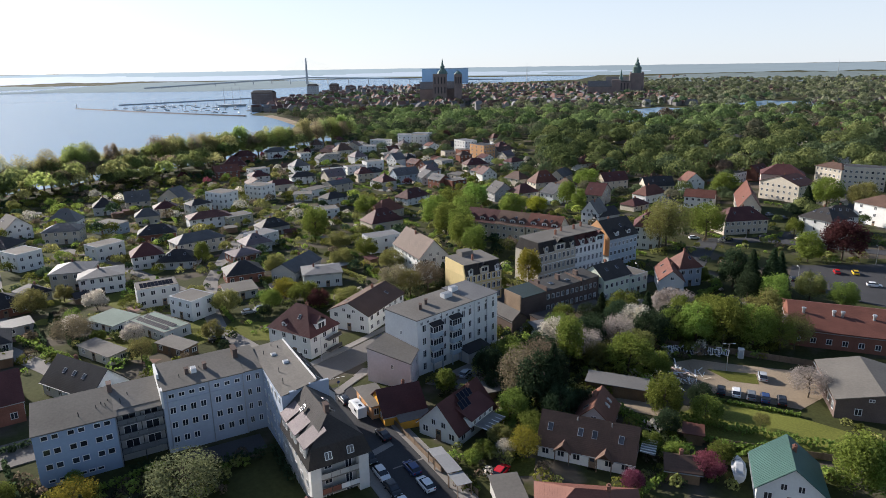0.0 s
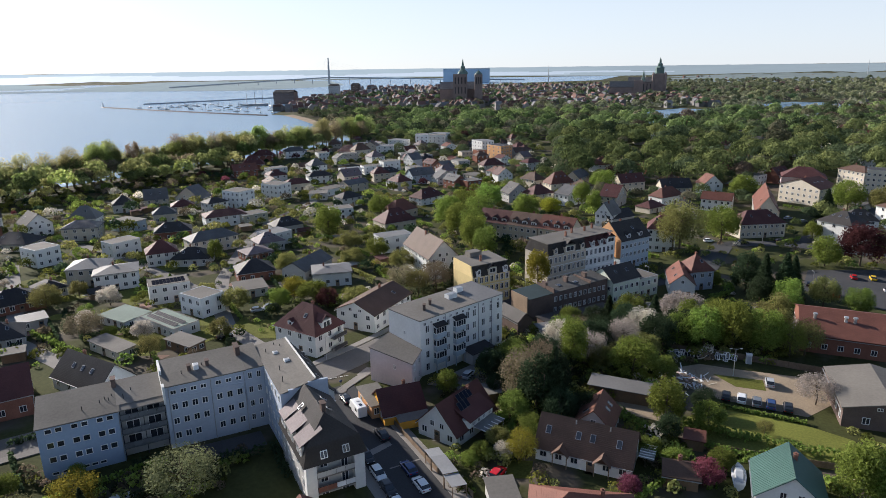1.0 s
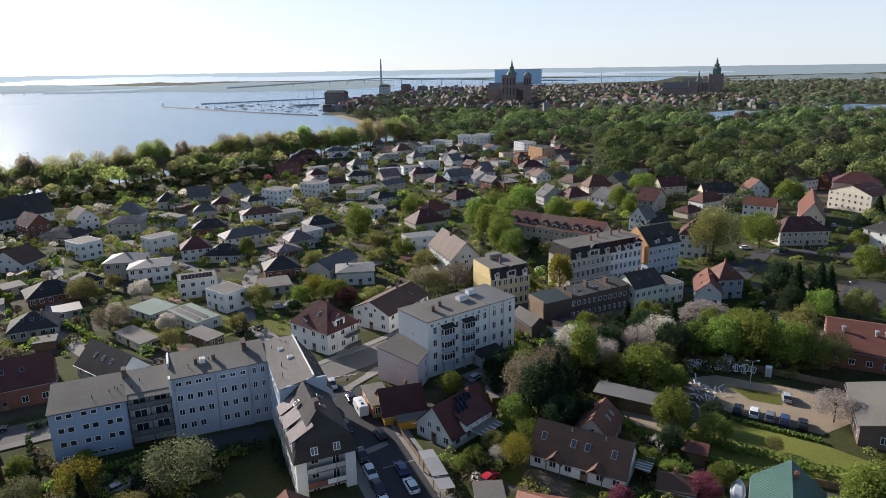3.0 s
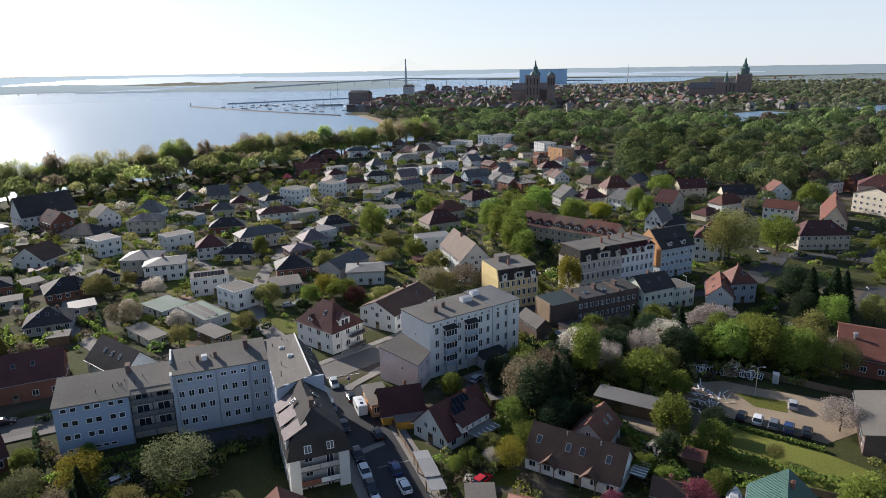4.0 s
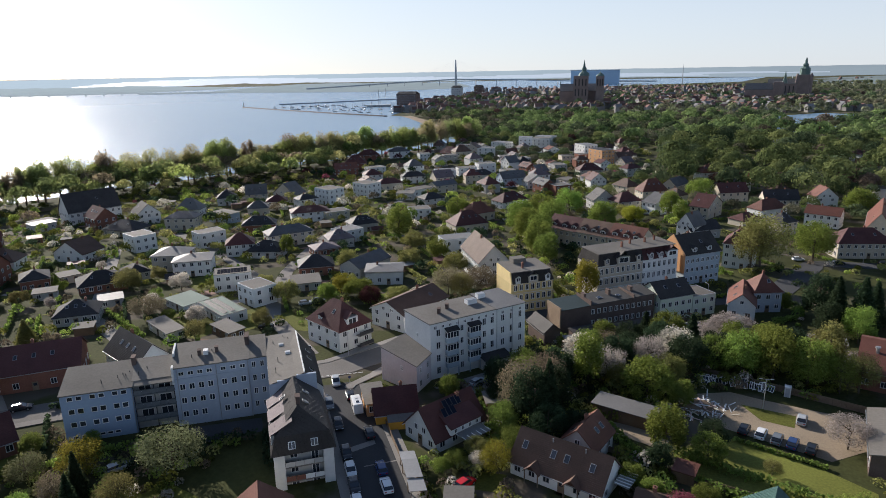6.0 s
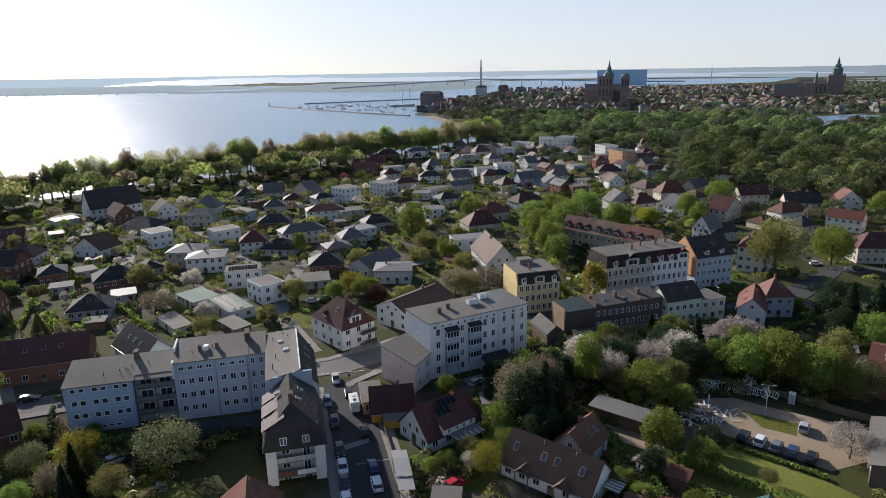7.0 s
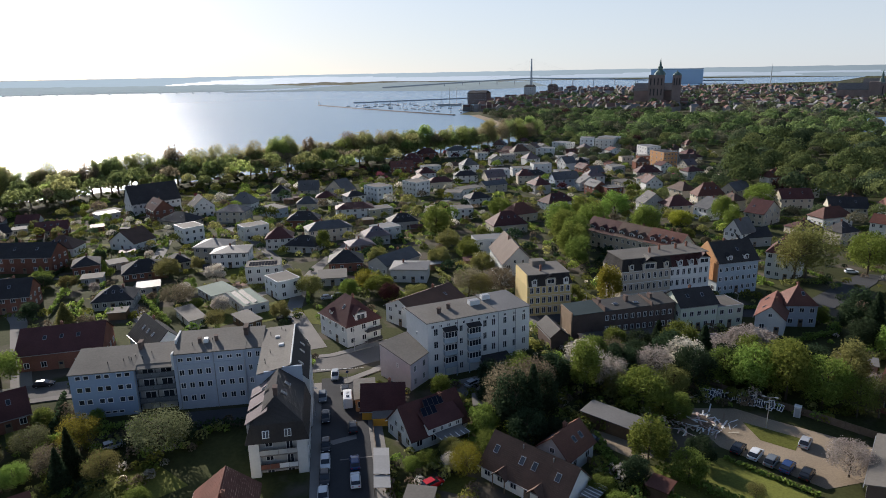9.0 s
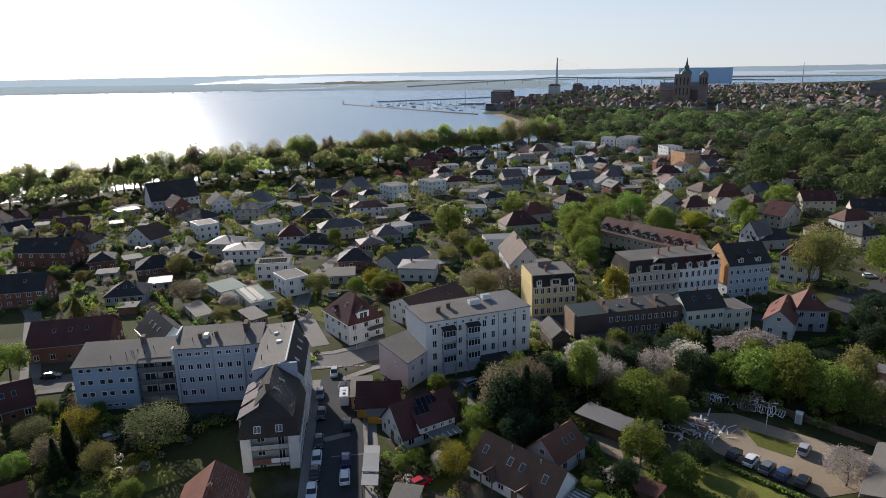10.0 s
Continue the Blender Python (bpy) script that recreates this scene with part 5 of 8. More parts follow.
slab(bm, [(-2.0, -2.6, 1.9), (4.4, -2.6, 1.9), (4.4, -0.3, 2.25), (-2.0, -0.3, 2.25)], 0.1)
part("lean_to_roof", bm, ROOF["felt"], e)
bm = bmesh.new()
box(bm, -1.8, 4.2, -2.4, -0.02, -0.5, 1.8)
part("lean_to_wall", bm, WALL["ochre"], e)
house(-14.0, 111.6, 28, 4.0, 8.0, 2.9, "flat", 0, "orange", "felt", 1, 2, "low orange-red shop with a flat felt roof", group="houses round the crossing", sheet=True)
house(79.8, 107.0, -18, 15.5, 17, 3.9, "gend", 1.8, "darkbrick", "felt", 1, 2, "workshop hall with white trim and a grey felt roof", name="workshop_hall", group="halls", extras=False)
e = house(100.8, 137.4, -22, 40, 21, 4.2, "gable", 3.4, "brick", "red", 1, 12, "long brick hall with a red-brown tiled roof", name="brick_hall", group="halls", extras=False)
for x in (-17, -10.5, -8.6, -2, 6):
    bm = bmesh.new()
    tube(bm, (x, 6.0, 5.8), (x, 6.0, 7.4), 0.35, 0.35, 8)
    tube(bm, (x, 6.0, 7.4), (x, 6.0, 7.7), 0.55, 0.5, 8)
    part("roof_vent", bm, METAL, e)
e = house(-86.5, 101.5, 30, 18, 13, 4.5, "gable", 4.0, "brick", "maroon", 1, 5, "red brick house with a long dark red roof", group="houses round the crossing")
e.matrix_world = pose(-91.0, 107.0, -0.3, 0, 0, 35)
e = house(-80.0, 119.9, -28, 16, 9, 2.8, "gable", 4.4, "white", "dark", 1, 4, "white house with a steep black tiled roof", group="houses round the crossing")

house(-76.3, 81.3, 57, 10, 8, 3.0, "gable", 3.8, "brick", "maroon", 1, 4, "brick house with a dark red roof beside the small lawn", group="houses round the crossing")
house(-46.2, 58.1, 57, 10, 8, 2.6, "gable", 3.2, "cream", "red", 1, 4, "low cream house with a red tiled roof under trees", group="houses round the crossing")

# yellow corner house with a mansard
e = thing("tenement", "yellow plastered tenement with a dark slate mansard", "tenement", 4.3, 176.6, -2.6, 32)
FOOT.append((5, 185, 9))
bm = bmesh.new()
box(bm, 0, 13.2, 0, 10.6, -1, 9.2)
part("wall", bm, WALL["yellow"], e)
bm = bmesh.new()
v = [bm.verts.new(p) for p in ((0, 0, 9.2), (0, 10.6, 9.2), (0, 10.6, 12.6), (0, 1.0, 12.3))]
g2 = bmesh.ops.extrude_face_region(bm, geom=[bm.faces.new(v)])
for q in g2["geom"]:
    if isinstance(q, bmesh.types.BMVert):
        q.co.x += 0.35
bmesh.ops.recalc_face_normals(bm, faces=bm.faces)
part("gable_wall", bm, WALL["yellow"], e)
bm = bmesh.new()
A = [(0.36, -0.3, 9.2), (13.5, -0.3, 9.2), (13.5, 10.6, 9.2), (0.36, 10.6, 9.2)]
B = [(0.36, 0.9, 12.2), (12.5, 0.9, 12.2), (12.5, 10.6, 12.2), (0.36, 10.6, 12.2)]
va, vb = [bm.verts.new(p) for p in A], [bm.verts.new(p) for p in B]
for i in range(4):
    j = (i + 1) % 4
    bm.faces.new([va[i], va[j], vb[j], vb[i]])
bm.faces.new(va[::-1])
bm.faces.new(vb)
part("mansard", bm, ROOF["slate"], e)
bm = bmesh.new()
slab(bm, [(0.3, 0.6, 12.45), (12.8, 0.6, 12.45), (12.8, 10.8, 12.85), (0.3, 10.8, 12.85)], 0.18)
part("roof", bm, ROOF["felt"], e)
bm = bmesh.new()
box(bm, 4.0, 8.0, 7.4, 10.5, 12.5, 14.2)
part("roof_house", bm, ROOF["felt"], e)
for z in (-0.1, 3.05, 6.1, 9.05):
    bm = bmesh.new()
    box(bm, 0.02, 13.3, -0.16, -0.004, z, z + 0.18)
    part("cornice", bm, WALL["cream"], e)
for x in (2.0, 11.4):
    dormer(e, x, -0.3, 9.7, 0, 1.5, 1.5, 1.4, "white", "slate")
dormer(e, 6.8, -0.35, 9.6, 0, 3.0, 1.7, 1.6, "cream", "slate")
facade(e, (0.4, 0), (13.0, 0), 0.4, 3, 7, 3.0, 1.1, 1.8, 0.6)
chimney(e, 5.0, 3.4, 12.3, 14.1, 0.5, 0.5)

# row of town houses beyond it
e = thing("town_house", "long cream and white town house with a dark mansard", "town house", 28.2, 195.4, -3.2, 35)
FOOT.append((33, 206, 11))
FOOT.append((43, 213, 11))
TL, TM = 30.0, 16.6
bm = bmesh.new()
box(bm, 0, TL, 0, 11, -1, 10.6)
part("wall", bm, WALL["cream"], e)
bm = bmesh.new()
A = [(-0.2, -0.3, 10.6), (TM, -0.3, 10.6), (TM, 11, 10.6), (-0.2, 11, 10.6)]
B = [(0.8, 1.2, 13.9), (TM, 1.2, 13.9), (TM, 10, 13.9), (0.8, 10, 13.9)]
va, vb = [bm.verts.new(p) for p in A], [bm.verts.new(p) for p in B]
for i in range(4):
    j = (i + 1) % 4
    bm.faces.new([va[i], va[j], vb[j], vb[i]])
bm.faces.new(va[::-1])
bm.faces.new(vb)
part("mansard", bm, ROOF["slate"], e)
bm = bmesh.new()
v = [bm.verts.new(p) for p in ((TM + 0.01, -0.35, 10.6), (TM + 0.01, 11, 10.6), (TM + 0.01, 11, 13.8), (TM + 0.01, 2.4, 13.8))]
g2 = bmesh.ops.extrude_face_region(bm, geom=[bm.faces.new(v)])
for q in g2["geom"]:
    if isinstance(q, bmesh.types.BMVert):
        q.co.x += TL - TM
bmesh.ops.recalc_face_normals(bm, faces=bm.faces)
part("tile_slope", bm, ROOF["maroon"], e)
bm = bmesh.new()
box(bm, TM, TL + 0.02, -0.05, -0.004, -1, 10.5)
part("white_front", bm, WALL["white"], e)
bm = bmesh.new()
slab(bm, [(0.6, 1.0, 14.1), (TL, 1.0, 14.1), (TL, 10.4, 14.4), (0.6, 10.4, 14.4)], 0.18)
part("roof", bm, ROOF["felt"], e)
for z in (3.3, 6.7, 10.35):
    bm = bmesh.new()
    box(bm, -0.1, TL, -0.22, -0.054, z, z + 0.22)
    part("cornice", bm, WALL["white"], e)
facade(e, (0.3, -0.052), (TL - 0.2, -0.052), 0.5, 3, 15, 3.3, 1.05, 1.9, 0.7)
for x in (3.0, 14.6):
    dormer(e, x, -0.42, 11.1, 0, 1.5, 1.6, 1.8, "cream", "slate")
dormer(e, 9.0, -0.42, 10.8, 0, 4.6, 2.0, 2.0, "cream", "slate")
for x, w in ((19.4, 1.5), (23.2, 1.5), (27.6, 4.0)):
    dormer(e, x, -0.42, 10.9, 0, w, 1.7, 2.2, "white", "maroon")
for x, y in ((12.0, 5.0), (TM, 7.0), (22.0, 6.5), (26.5, 7.5)):
    chimney(e, x, y, 13.8, 15.6)
e = house(61.4, 219.0, 35, 14.5, 11.5, 10.0, "gable", 5.2, "bluegrey", "slate", 3, 7, "blue-grey town house with a tall dark slate roof", name="town_house", group="", base=-3.2)
bm = bmesh.new()
v = [bm.verts.new(p) for p in ((-7.75, -0.3, 4), (-7.75, 11.7, 4), (-7.75, 11.7, 10.2), (-7.75, 5.75, 15.8), (-7.75, -0.3, 10.2))]
g2 = bmesh.ops.extrude_face_region(bm, geom=[bm.faces.new(v)])
for q in g2["geom"]:
    if isinstance(q, bmesh.types.BMVert):
        q.co.x += 0.3
bmesh.ops.recalc_face_normals(bm, faces=bm.faces)
part("fire_wall", bm, WALL["orange"], e)
for x in (-3, 3):
    dormer(e, x, 0.4, 10.4, 0, 1.7, 1.5, 2.0, "white", "slate")
e = prism_block("brick_house", "long two-storey dark brick house with a flat felt roof", [(0, 0), (29, 0), (29, 7), (0, 7)], -2.2, [6.7, 7.6, 8.2, 7.3], "darkbrick", "tar", ox=19.0, oy=163.3, rot=32.6, category="house")
facade(e, (8.8, 0), (28.5, 0), 0.9, 2, 11, 3.1, 1.0, 1.4, 0.6)
bm = bmesh.new()
slab(bm, [(0.1, -0.3, 7.02), (8.6, -0.3, 7.28), (8.6, 7.2, 7.9), (0.1, 7.2, 7.64)], 0.09)
part("felt_overlay", bm, ROOF["teal"], e)
for x in (8.7, 22.0):
    bm = bmesh.new()
    box(bm, x, x + 0.3, -0.35, 7.1, 6.6, 8.5)
    part("fire_wall", bm, WALL["darkbrick"], e)
skylight(e, pose(13.4, 3.2, 7.72, 4, 0, 0), 1.4, 1.2)
skylight(e, pose(19.0, 2.6, 7.85, 4, 0, 0), 1.2, 1.0)
stack(e, 9, 4, 7, 9.2)
stack(e, 17, 4.5, 7, 9.2)
stack(e, 24, 4.5, 7, 9.2)
bm = bmesh.new()
box(bm, -0.25, 0.05, -0.1, 7.1, -1, 7.6)
part("gable_wall", bm, WALL["tanbrick"], e)
house(49.6, 181.3, 34, 11, 9, 7.0, "gable", 3.2, "green", "slate", 2, 5, "pale green house with a dark slate roof", group="houses round the crossing")
house(57.6, 186.6, 34, 8, 8, 5.6, "flat", 0, "green", "felt", 2, 3, "pale green side wing with a flat roof", group="houses round the crossing")
house(75.5, 192.5, 15, 8, 8, 6.2, "hip", 4.2, "paleblue", "red", 2, 3, "pale blue villa with a red pyramid roof", group="houses round the crossing")
house(67.0, 184.5, -12, 7, 14, 4.4, "gend", 3.0, "white", "red", 1, 2, "white villa wing with an orange tiled roof", group="houses round the crossing")
house(-5.0, 205.3, 27, 10.5, 22, 7.6, "gend", 5.4, "white", "brown", 3, 3, "white house with a steep red roof and skylights", group="houses round the crossing", base=-3.2)
for x, y, r, w, c, hh, rf in ((13.5, 266.5, -33, 15, 5, 6.4, "maroon"), (25.5, 258.5, -33, 13.5, 5, 6.4, "brown"), (37.5, 251.0, -33, 14, 5, 6.4, "red")):
    e = house(x, y, r, w, 11, hh, "gable", 4.4, "cream", rf, 2, c, "row house with a red tiled roof and white dormers", group="row houses")
    for q in (-0.3, 0.05, 0.35):
        dormer(e, q * w, 0.9, hh + 0.4, 0, 2.4, 1.5, 2.4, "white", rf)

# further houses that fill the quarter towards the park and the shore
r8 = random.Random(64)
FILL = ((-125, 55, 385, 640, 62), (60, 210, 300, 470, 16), (-330, -238, 130, 245, 16), (150, 330, 470, 640, 12))
for x0, x1, y0, y1, n in FILL:
    for k in range(n):
        for attempt in range(12):
            x, y = r8.uniform(x0, x1), r8.uniform(y0, y1)
            if not any((x - a) ** 2 + (y - b) ** 2 < (c + 7.5) ** 2 for a, b, c in FOOT):
                break
        else:
            continue
        kind = r8.choice(("hip", "hip", "gable", "gend", "flat"))
        wl_ = r8.choice(("white", "white", "cream", "grey", "cream", "brick"))
        rf = r8.choice(("dark", "grey", "maroon", "maroon", "brown", "mauve", "red")) if kind != "flat" else "felt"
        st = r8.choice((1, 2, 2))
        word = {"hip": "hipped", "gable": "gabled", "gend": "steep gabled", "flat": "flat"}[kind]
        colour = {"dark": "dark", "grey": "grey", "maroon": "dark red", "brown": "brown", "mauve": "mauve-grey", "red": "red", "felt": "grey felt"}[rf]
        house(x, y, r8.choice((25, 32, 38, -50)), r8.uniform(9, 13), r8.uniform(8, 11), 2.9 * st, kind, r8.uniform(2.2, 4.5), wl_, rf, st, 3, wl_ + " house with a " + colour + " " + word + " roof", sides=False)


# ---- streets, yards and lawns ----
def uv(u, v):
    p = pose(OX, OY, 0, 0, 0, ROT) @ Vector((u, v, 0))
    return p.x, p.y


strip("pavement", [uv(53.0, -75), uv(53.0, 7)], 13.4, PAVING, 0.10, "grey paved footways along the parked street", "pavement")
strip("road", [uv(52.6, -75), uv(52.6, 9)], 9.0, ASPHALT, 0.104, "narrow asphalt street with parked cars", "road")
strip("road", [(-175, 33), (-96, 88), (-71.5, 106), (-44, 122), (-30, 131.5), (-20, 145.5), (-9, 162), (8, 176), (24, 187)], 8.2, ROADM, 0.12, "asphalt main street through the crossing", "road")
strip("pavement", [(-71.5, 110.9), (-46, 126.6), (-34.5, 134.2), (-25, 147.8), (-14, 164.5)], 1.9, PAVING, 0.22, "paved footway with a kerb", "pavement")
strip("pavement", [(-24.4, 122.5), (-21.5, 128.5), (-14.5, 141.5), (-4, 157)], 1.9, PAVING, 0.22, "paved footway by the tenement", "pavement")
strip("pavement", [(-97, 82.6), (-72, 100.2), (-66, 104.6)], 2.0, PAVING, 0.22, "paved footway along the blue block", "pavement")
strip("road", [(8, 176), (28, 190), (62, 200), (84, 214), (105, 252), (128, 252), (160, 230), (230, 190)], 8.0, ASPHALT, 0.13, "asphalt street between town houses", "road")
strip("road", [(128, 252), (190, 285), (272, 455)], 9.0, ASPHALT, 0.1, "tree-lined street", "road")
patch("parking_area", [(106, 192), (124, 168), (190, 168), (190, 214), (119, 214)], ASPHALT, 0.08, "asphalt car park beside the brick hall", "car park")
strip("road", [(-40, 137), (-62, 160), (-72, 180), (-80, 205), (-88, 250), (-92, 300), (-85, 350), (-70, 420)], 4.6, PAVING, 0.08, "narrow paved lane between gardens", "road")
strip("road", [(-72, 182), (-100, 208), (-132, 236), (-170, 262), (-215, 285)], 4.4, PAVING, 0.09, "narrow paved lane between houses", "road")
strip("road", [(-76, 122), (-92, 135), (-113, 149), (-135, 180), (-165, 222)], 4.2, PAVING, 0.09, "narrow paved garden lane", "road")
strip("road", [(-92, 300), (-130, 325), (-180, 350)], 4.2, PAVING, 0.09, "narrow paved lane", "road")
strip("road", [(-90, 96), (-130, 126), (-190, 160)], 4.2, PAVING, 0.09, "narrow paved lane by brick houses", "road")
patch("yard", [(44, 133), (52.5, 120.5), (68, 112.5), (76, 118), (79, 129), (62, 134.5), (56, 137)], SAND, 0.06, "sandy gravel yard with tyre tracks", "yard")
patch("lawn", [(57, 131.5), (66.5, 128.5), (65, 123.5), (59.5, 125.4)], LAWN, 0.09, "oval grass island in the yard", "lawn")
patch("lawn", [(41, 110), (53, 117), (66, 109.5), (72, 104), (70, 93), (57, 97), (44, 103)], LAWN, 0.07, "sunlit mown lawn below the yard", "lawn")
patch("yard", [(28.6, 120), (28.3, 116.3), (39.3, 110.6), (41.5, 113.5), (39.5, 116.4)], SAND, 0.06, "sandy drive before the garages", "yard")
# Dark asphalt tone stands in for the block's shadow over the courtyard.
patch("courtyard", [uv(21, -1.5), uv(35, -1.5), uv(35, -7), uv(24, -9)], ASPHALT, 0.05, "courtyard in dark asphalt tone for its shade", "courtyard")
patch("lawn", [(-50, 78), (-40, 83), (-31, 80), (-36, 71), (-46, 70)], LAWN, 0.05, "sunlit lawn at the end of the courtyard", "lawn")
patch("yard", [(-6, 126), (2, 123), (18, 140), (12, 145)], PAVING, 0.05, "paved yard behind the tenement", "yard")
patch("lawn", [(-76, 90), (-70, 87), (-64, 82), (-72, 79), (-80, 84)], LAWN, 0.06, "small lawn beside the blue block", "lawn")
for q in ([(-95, 150), (-66, 146), (-58, 158), (-64, 162), (-78, 147.5), (-90, 154)], [(-63, 152), (-46, 152), (-44, 163), (-60, 168)], [(-40, 182), (-22, 182), (-20, 198), (-36, 192)],
          [(-112, 188), (-98, 178), (-92, 186), (-104, 196)], [(-98, 318), (-78, 318), (-74, 338), (-96, 336)], [(-84, 270), (-64, 262), (-60, 285), (-80, 290)],
          [(8, 92), (13, 92), (14, 97), (9, 97)], [(-22, 200), (-14, 196), (-10, 204), (-20, 216)], [(-150, 200), (-138, 194), (-130, 206), (-142, 212)], [(-190, 190), (-176, 186), (-172, 198), (-188, 200)]):
    patch("lawn", q, LAWN, 0.06, "sunlit garden lawn between houses", "lawn")
# kerb marks on the crossing
for k in range(9):
    bm = bmesh.new()
    x, y = -33.5 + k * 1.15, 125.6 + k * 0.55
    box(bm, -0.5, 0.5, -0.07, 0.07, 0, 0.006)
    o = obj("road_marking", bm, FRAME, None, "white dashed road marking on asphalt", "road marking", group="road markings")
    o.matrix_world = pose(x, y, gz(x, y) + 0.124, 0, 0, 25)

# ---- trees ----
def blob_points(rng, n, rx, rz, lobes):
    """Leaf places on an uneven crown made of several lobes."""
    L = []
    for k in range(lobes):
        a, b = rng.uniform(0, 2 * math.pi), rng.uniform(-0.6, 0.95)
        c = math.sqrt(max(0.0, 1 - b * b))
        s = rng.uniform(0.26, 0.5)
        L.append((math.cos(a) * c * (1 - s * 0.75) * rx, math.sin(a) * c * (1 - s * 0.75) * rx, b * (1 - s * 0.75) * rz, s))
    out = []
    for i in range(n):
        x, y, z, s = L[i % lobes]
        d = Vector((rng.gauss(0, 1), rng.gauss(0, 1), rng.gauss(0, 1))).normalized()
        q = s * rng.uniform(0.55, 1.06) if rng.random() < 0.8 else s * rng.uniform(0.1, 0.7)
        out.append(((x + d.x * q * rx, y + d.y * q * rx, z + d.z * q * rz), d))
    return out


def crown_mesh(seed, n, rx, rz, lobes, leaf, cone=False):
    rng = random.Random(seed)
    verts, faces = [], []
    if cone:
        pts = []
        for i in range(n):
            k = rng.random() ** 0.7
            tier = (k * 9) % 1.0
            r = rx * (k * 0.9 + 0.06) * (0.55 + 0.45 * tier) * rng.uniform(0.5, 1.05)
            a = rng.uniform(0, 2 * math.pi)
            pts.append(((math.cos(a) * r, math.sin(a) * r, rz - 2 * rz * k), Vector((math.cos(a), math.sin(a), -0.5)).normalized()))
    else:
        pts = blob_points(rng, n, rx, rz, lobes)
    for p, d in pts:
        nrm = (d + Vector((rng.gauss(0, 1), rng.gauss(0, 1), rng.gauss(0, 1))) * 0.55).normalized()
        t1 = nrm.orthogonal().normalized()
        t1.rotate(Matrix.Rotation(rng.uniform(0, 6.3), 3, nrm))
        t2 = nrm.cross(t1)
        s = leaf * rng.uniform(0.55, 1.25)
        c = Vector(p)
        b = len(verts)
        verts += [tuple(c + t1 * s), tuple(c + t2 * s * 0.6 + nrm * s * 0.2), tuple(c - t1 * s * 0.9), tuple(c - t2 * s * 0.65 + nrm * s * 0.12)]
        faces.append((b, b + 1, b + 2, b + 3))
    me = bpy.data.meshes.new("crown")
    me.from_pydata(verts, [], faces)
    return me


def trunk_mesh(seed, h, r, rx, limbs=9):
    rng = random.Random(seed)
    bm = bmesh.new()
    p = Vector((0, 0, -0.5))
    top = Vector((rng.uniform(-0.3, 0.3), rng.uniform(-0.3, 0.3), h * 0.55))
    mid = Vector((rng.uniform(-0.2, 0.2), rng.uniform(-0.2, 0.2), h * 0.28))
    tube(bm, p, mid, r, r * 0.75, 7)
    tube(bm, mid, top, r * 0.75, r * 0.45, 7)
    tube(bm, top, (0, 0, h * 0.9), r * 0.45, r * 0.1, 5)
    for k in range(limbs):
        a = k * 2.4 + rng.uniform(-0.4, 0.4)
        z0 = h * rng.uniform(0.3, 0.65)
        q = Vector((math.cos(a) * rx * 0.75, math.sin(a) * rx * 0.75, z0 + h * rng.uniform(0.1, 0.28)))
        tube(bm, (0, 0, z0), q, r * 0.4, r * 0.08, 5)
    me = bpy.data.meshes.new("trunk")
    bm.to_mesh(me)
    bm.free()
    me.materials.append(BARK)
    return me


PROTO = {}


def proto(shape, leafname, v, shore=False):
    """Shared trunk and crown of a tree about 10 m high."""
    key = (shape, leafname, v, shore)
    if key not in PROTO:
        if shape == "round":
            cr, tr, z = crown_mesh(v * 7 + 1, 6400, 4.0, 4.7, 46, 0.215), trunk_mesh(v, 10, 0.26, 3.4), 5.5
        elif shape == "tall":
            cr, tr, z = crown_mesh(v * 7 + 2, 5600, 2.8, 4.9, 44, 0.20), trunk_mesh(v, 10, 0.22, 2.2), 5.2
        elif shape == "thin":
            cr, tr, z = crown_mesh(v * 7 + 3, 4600, 4.0, 4.5, 54, 0.17), trunk_mesh(v, 10, 0.24, 4.2, 20), 5.7
        elif shape == "cone":
            cr, tr, z = crown_mesh(v * 7 + 4, 5200, 3.0, 4.8, 1, 0.24, True), trunk_mesh(v, 10, 0.22, 0.8, 5), 5.4
        else:
            cr, tr, z = crown_mesh(v * 7 + 5, 2600, 4.2, 4.5, 26, 0.32), trunk_mesh(v, 10, 0.26, 3.6, 5), 5.5
        cr.materials.append(LITSHORELEAF[leafname] if shore else LEAF[leafname])
        PROTO[key] = (tr, cr, z)
    return PROTO[key]


NAMES = {"grey": "grey-green broadleaf", "fresh": "fresh green broadleaf", "green": "green broadleaf", "olive": "olive-green spring", "dark": "dark evergreen conifer", "brown": "brown budding", "blossom": "white blossoming",
         "copper": "dark copper beech", "yellow": "yellow-green flowering", "pink": "pink blossoming"}
trees = 0


def tree(x, y, h, r, shape, leafname, where="in a garden", seed=None):
    global trees
    trees += 1
    v = (trees if seed is None else seed) % 3
    tr, cr, z = proto(shape, leafname, v, where.endswith("shore"))
    rng = random.Random(trees)
    e = thing("tree", NAMES[leafname] + " tree standing " + where, "tree", x, y, gz(x, y), rng.uniform(0, 360), group="trees " + where)
    s, sr = h / 10.0, r / (2.8 if shape in ("tall", "cone") else 4.0)
    share("trunk", tr, e, Matrix.Diagonal((s, s, s, 1)))
    share("crown", cr, e, pose(0, 0, z * s) @ Matrix.Diagonal((sr, sr * rng.uniform(0.9, 1.1), s, 1)))


Y = "beside the yard"
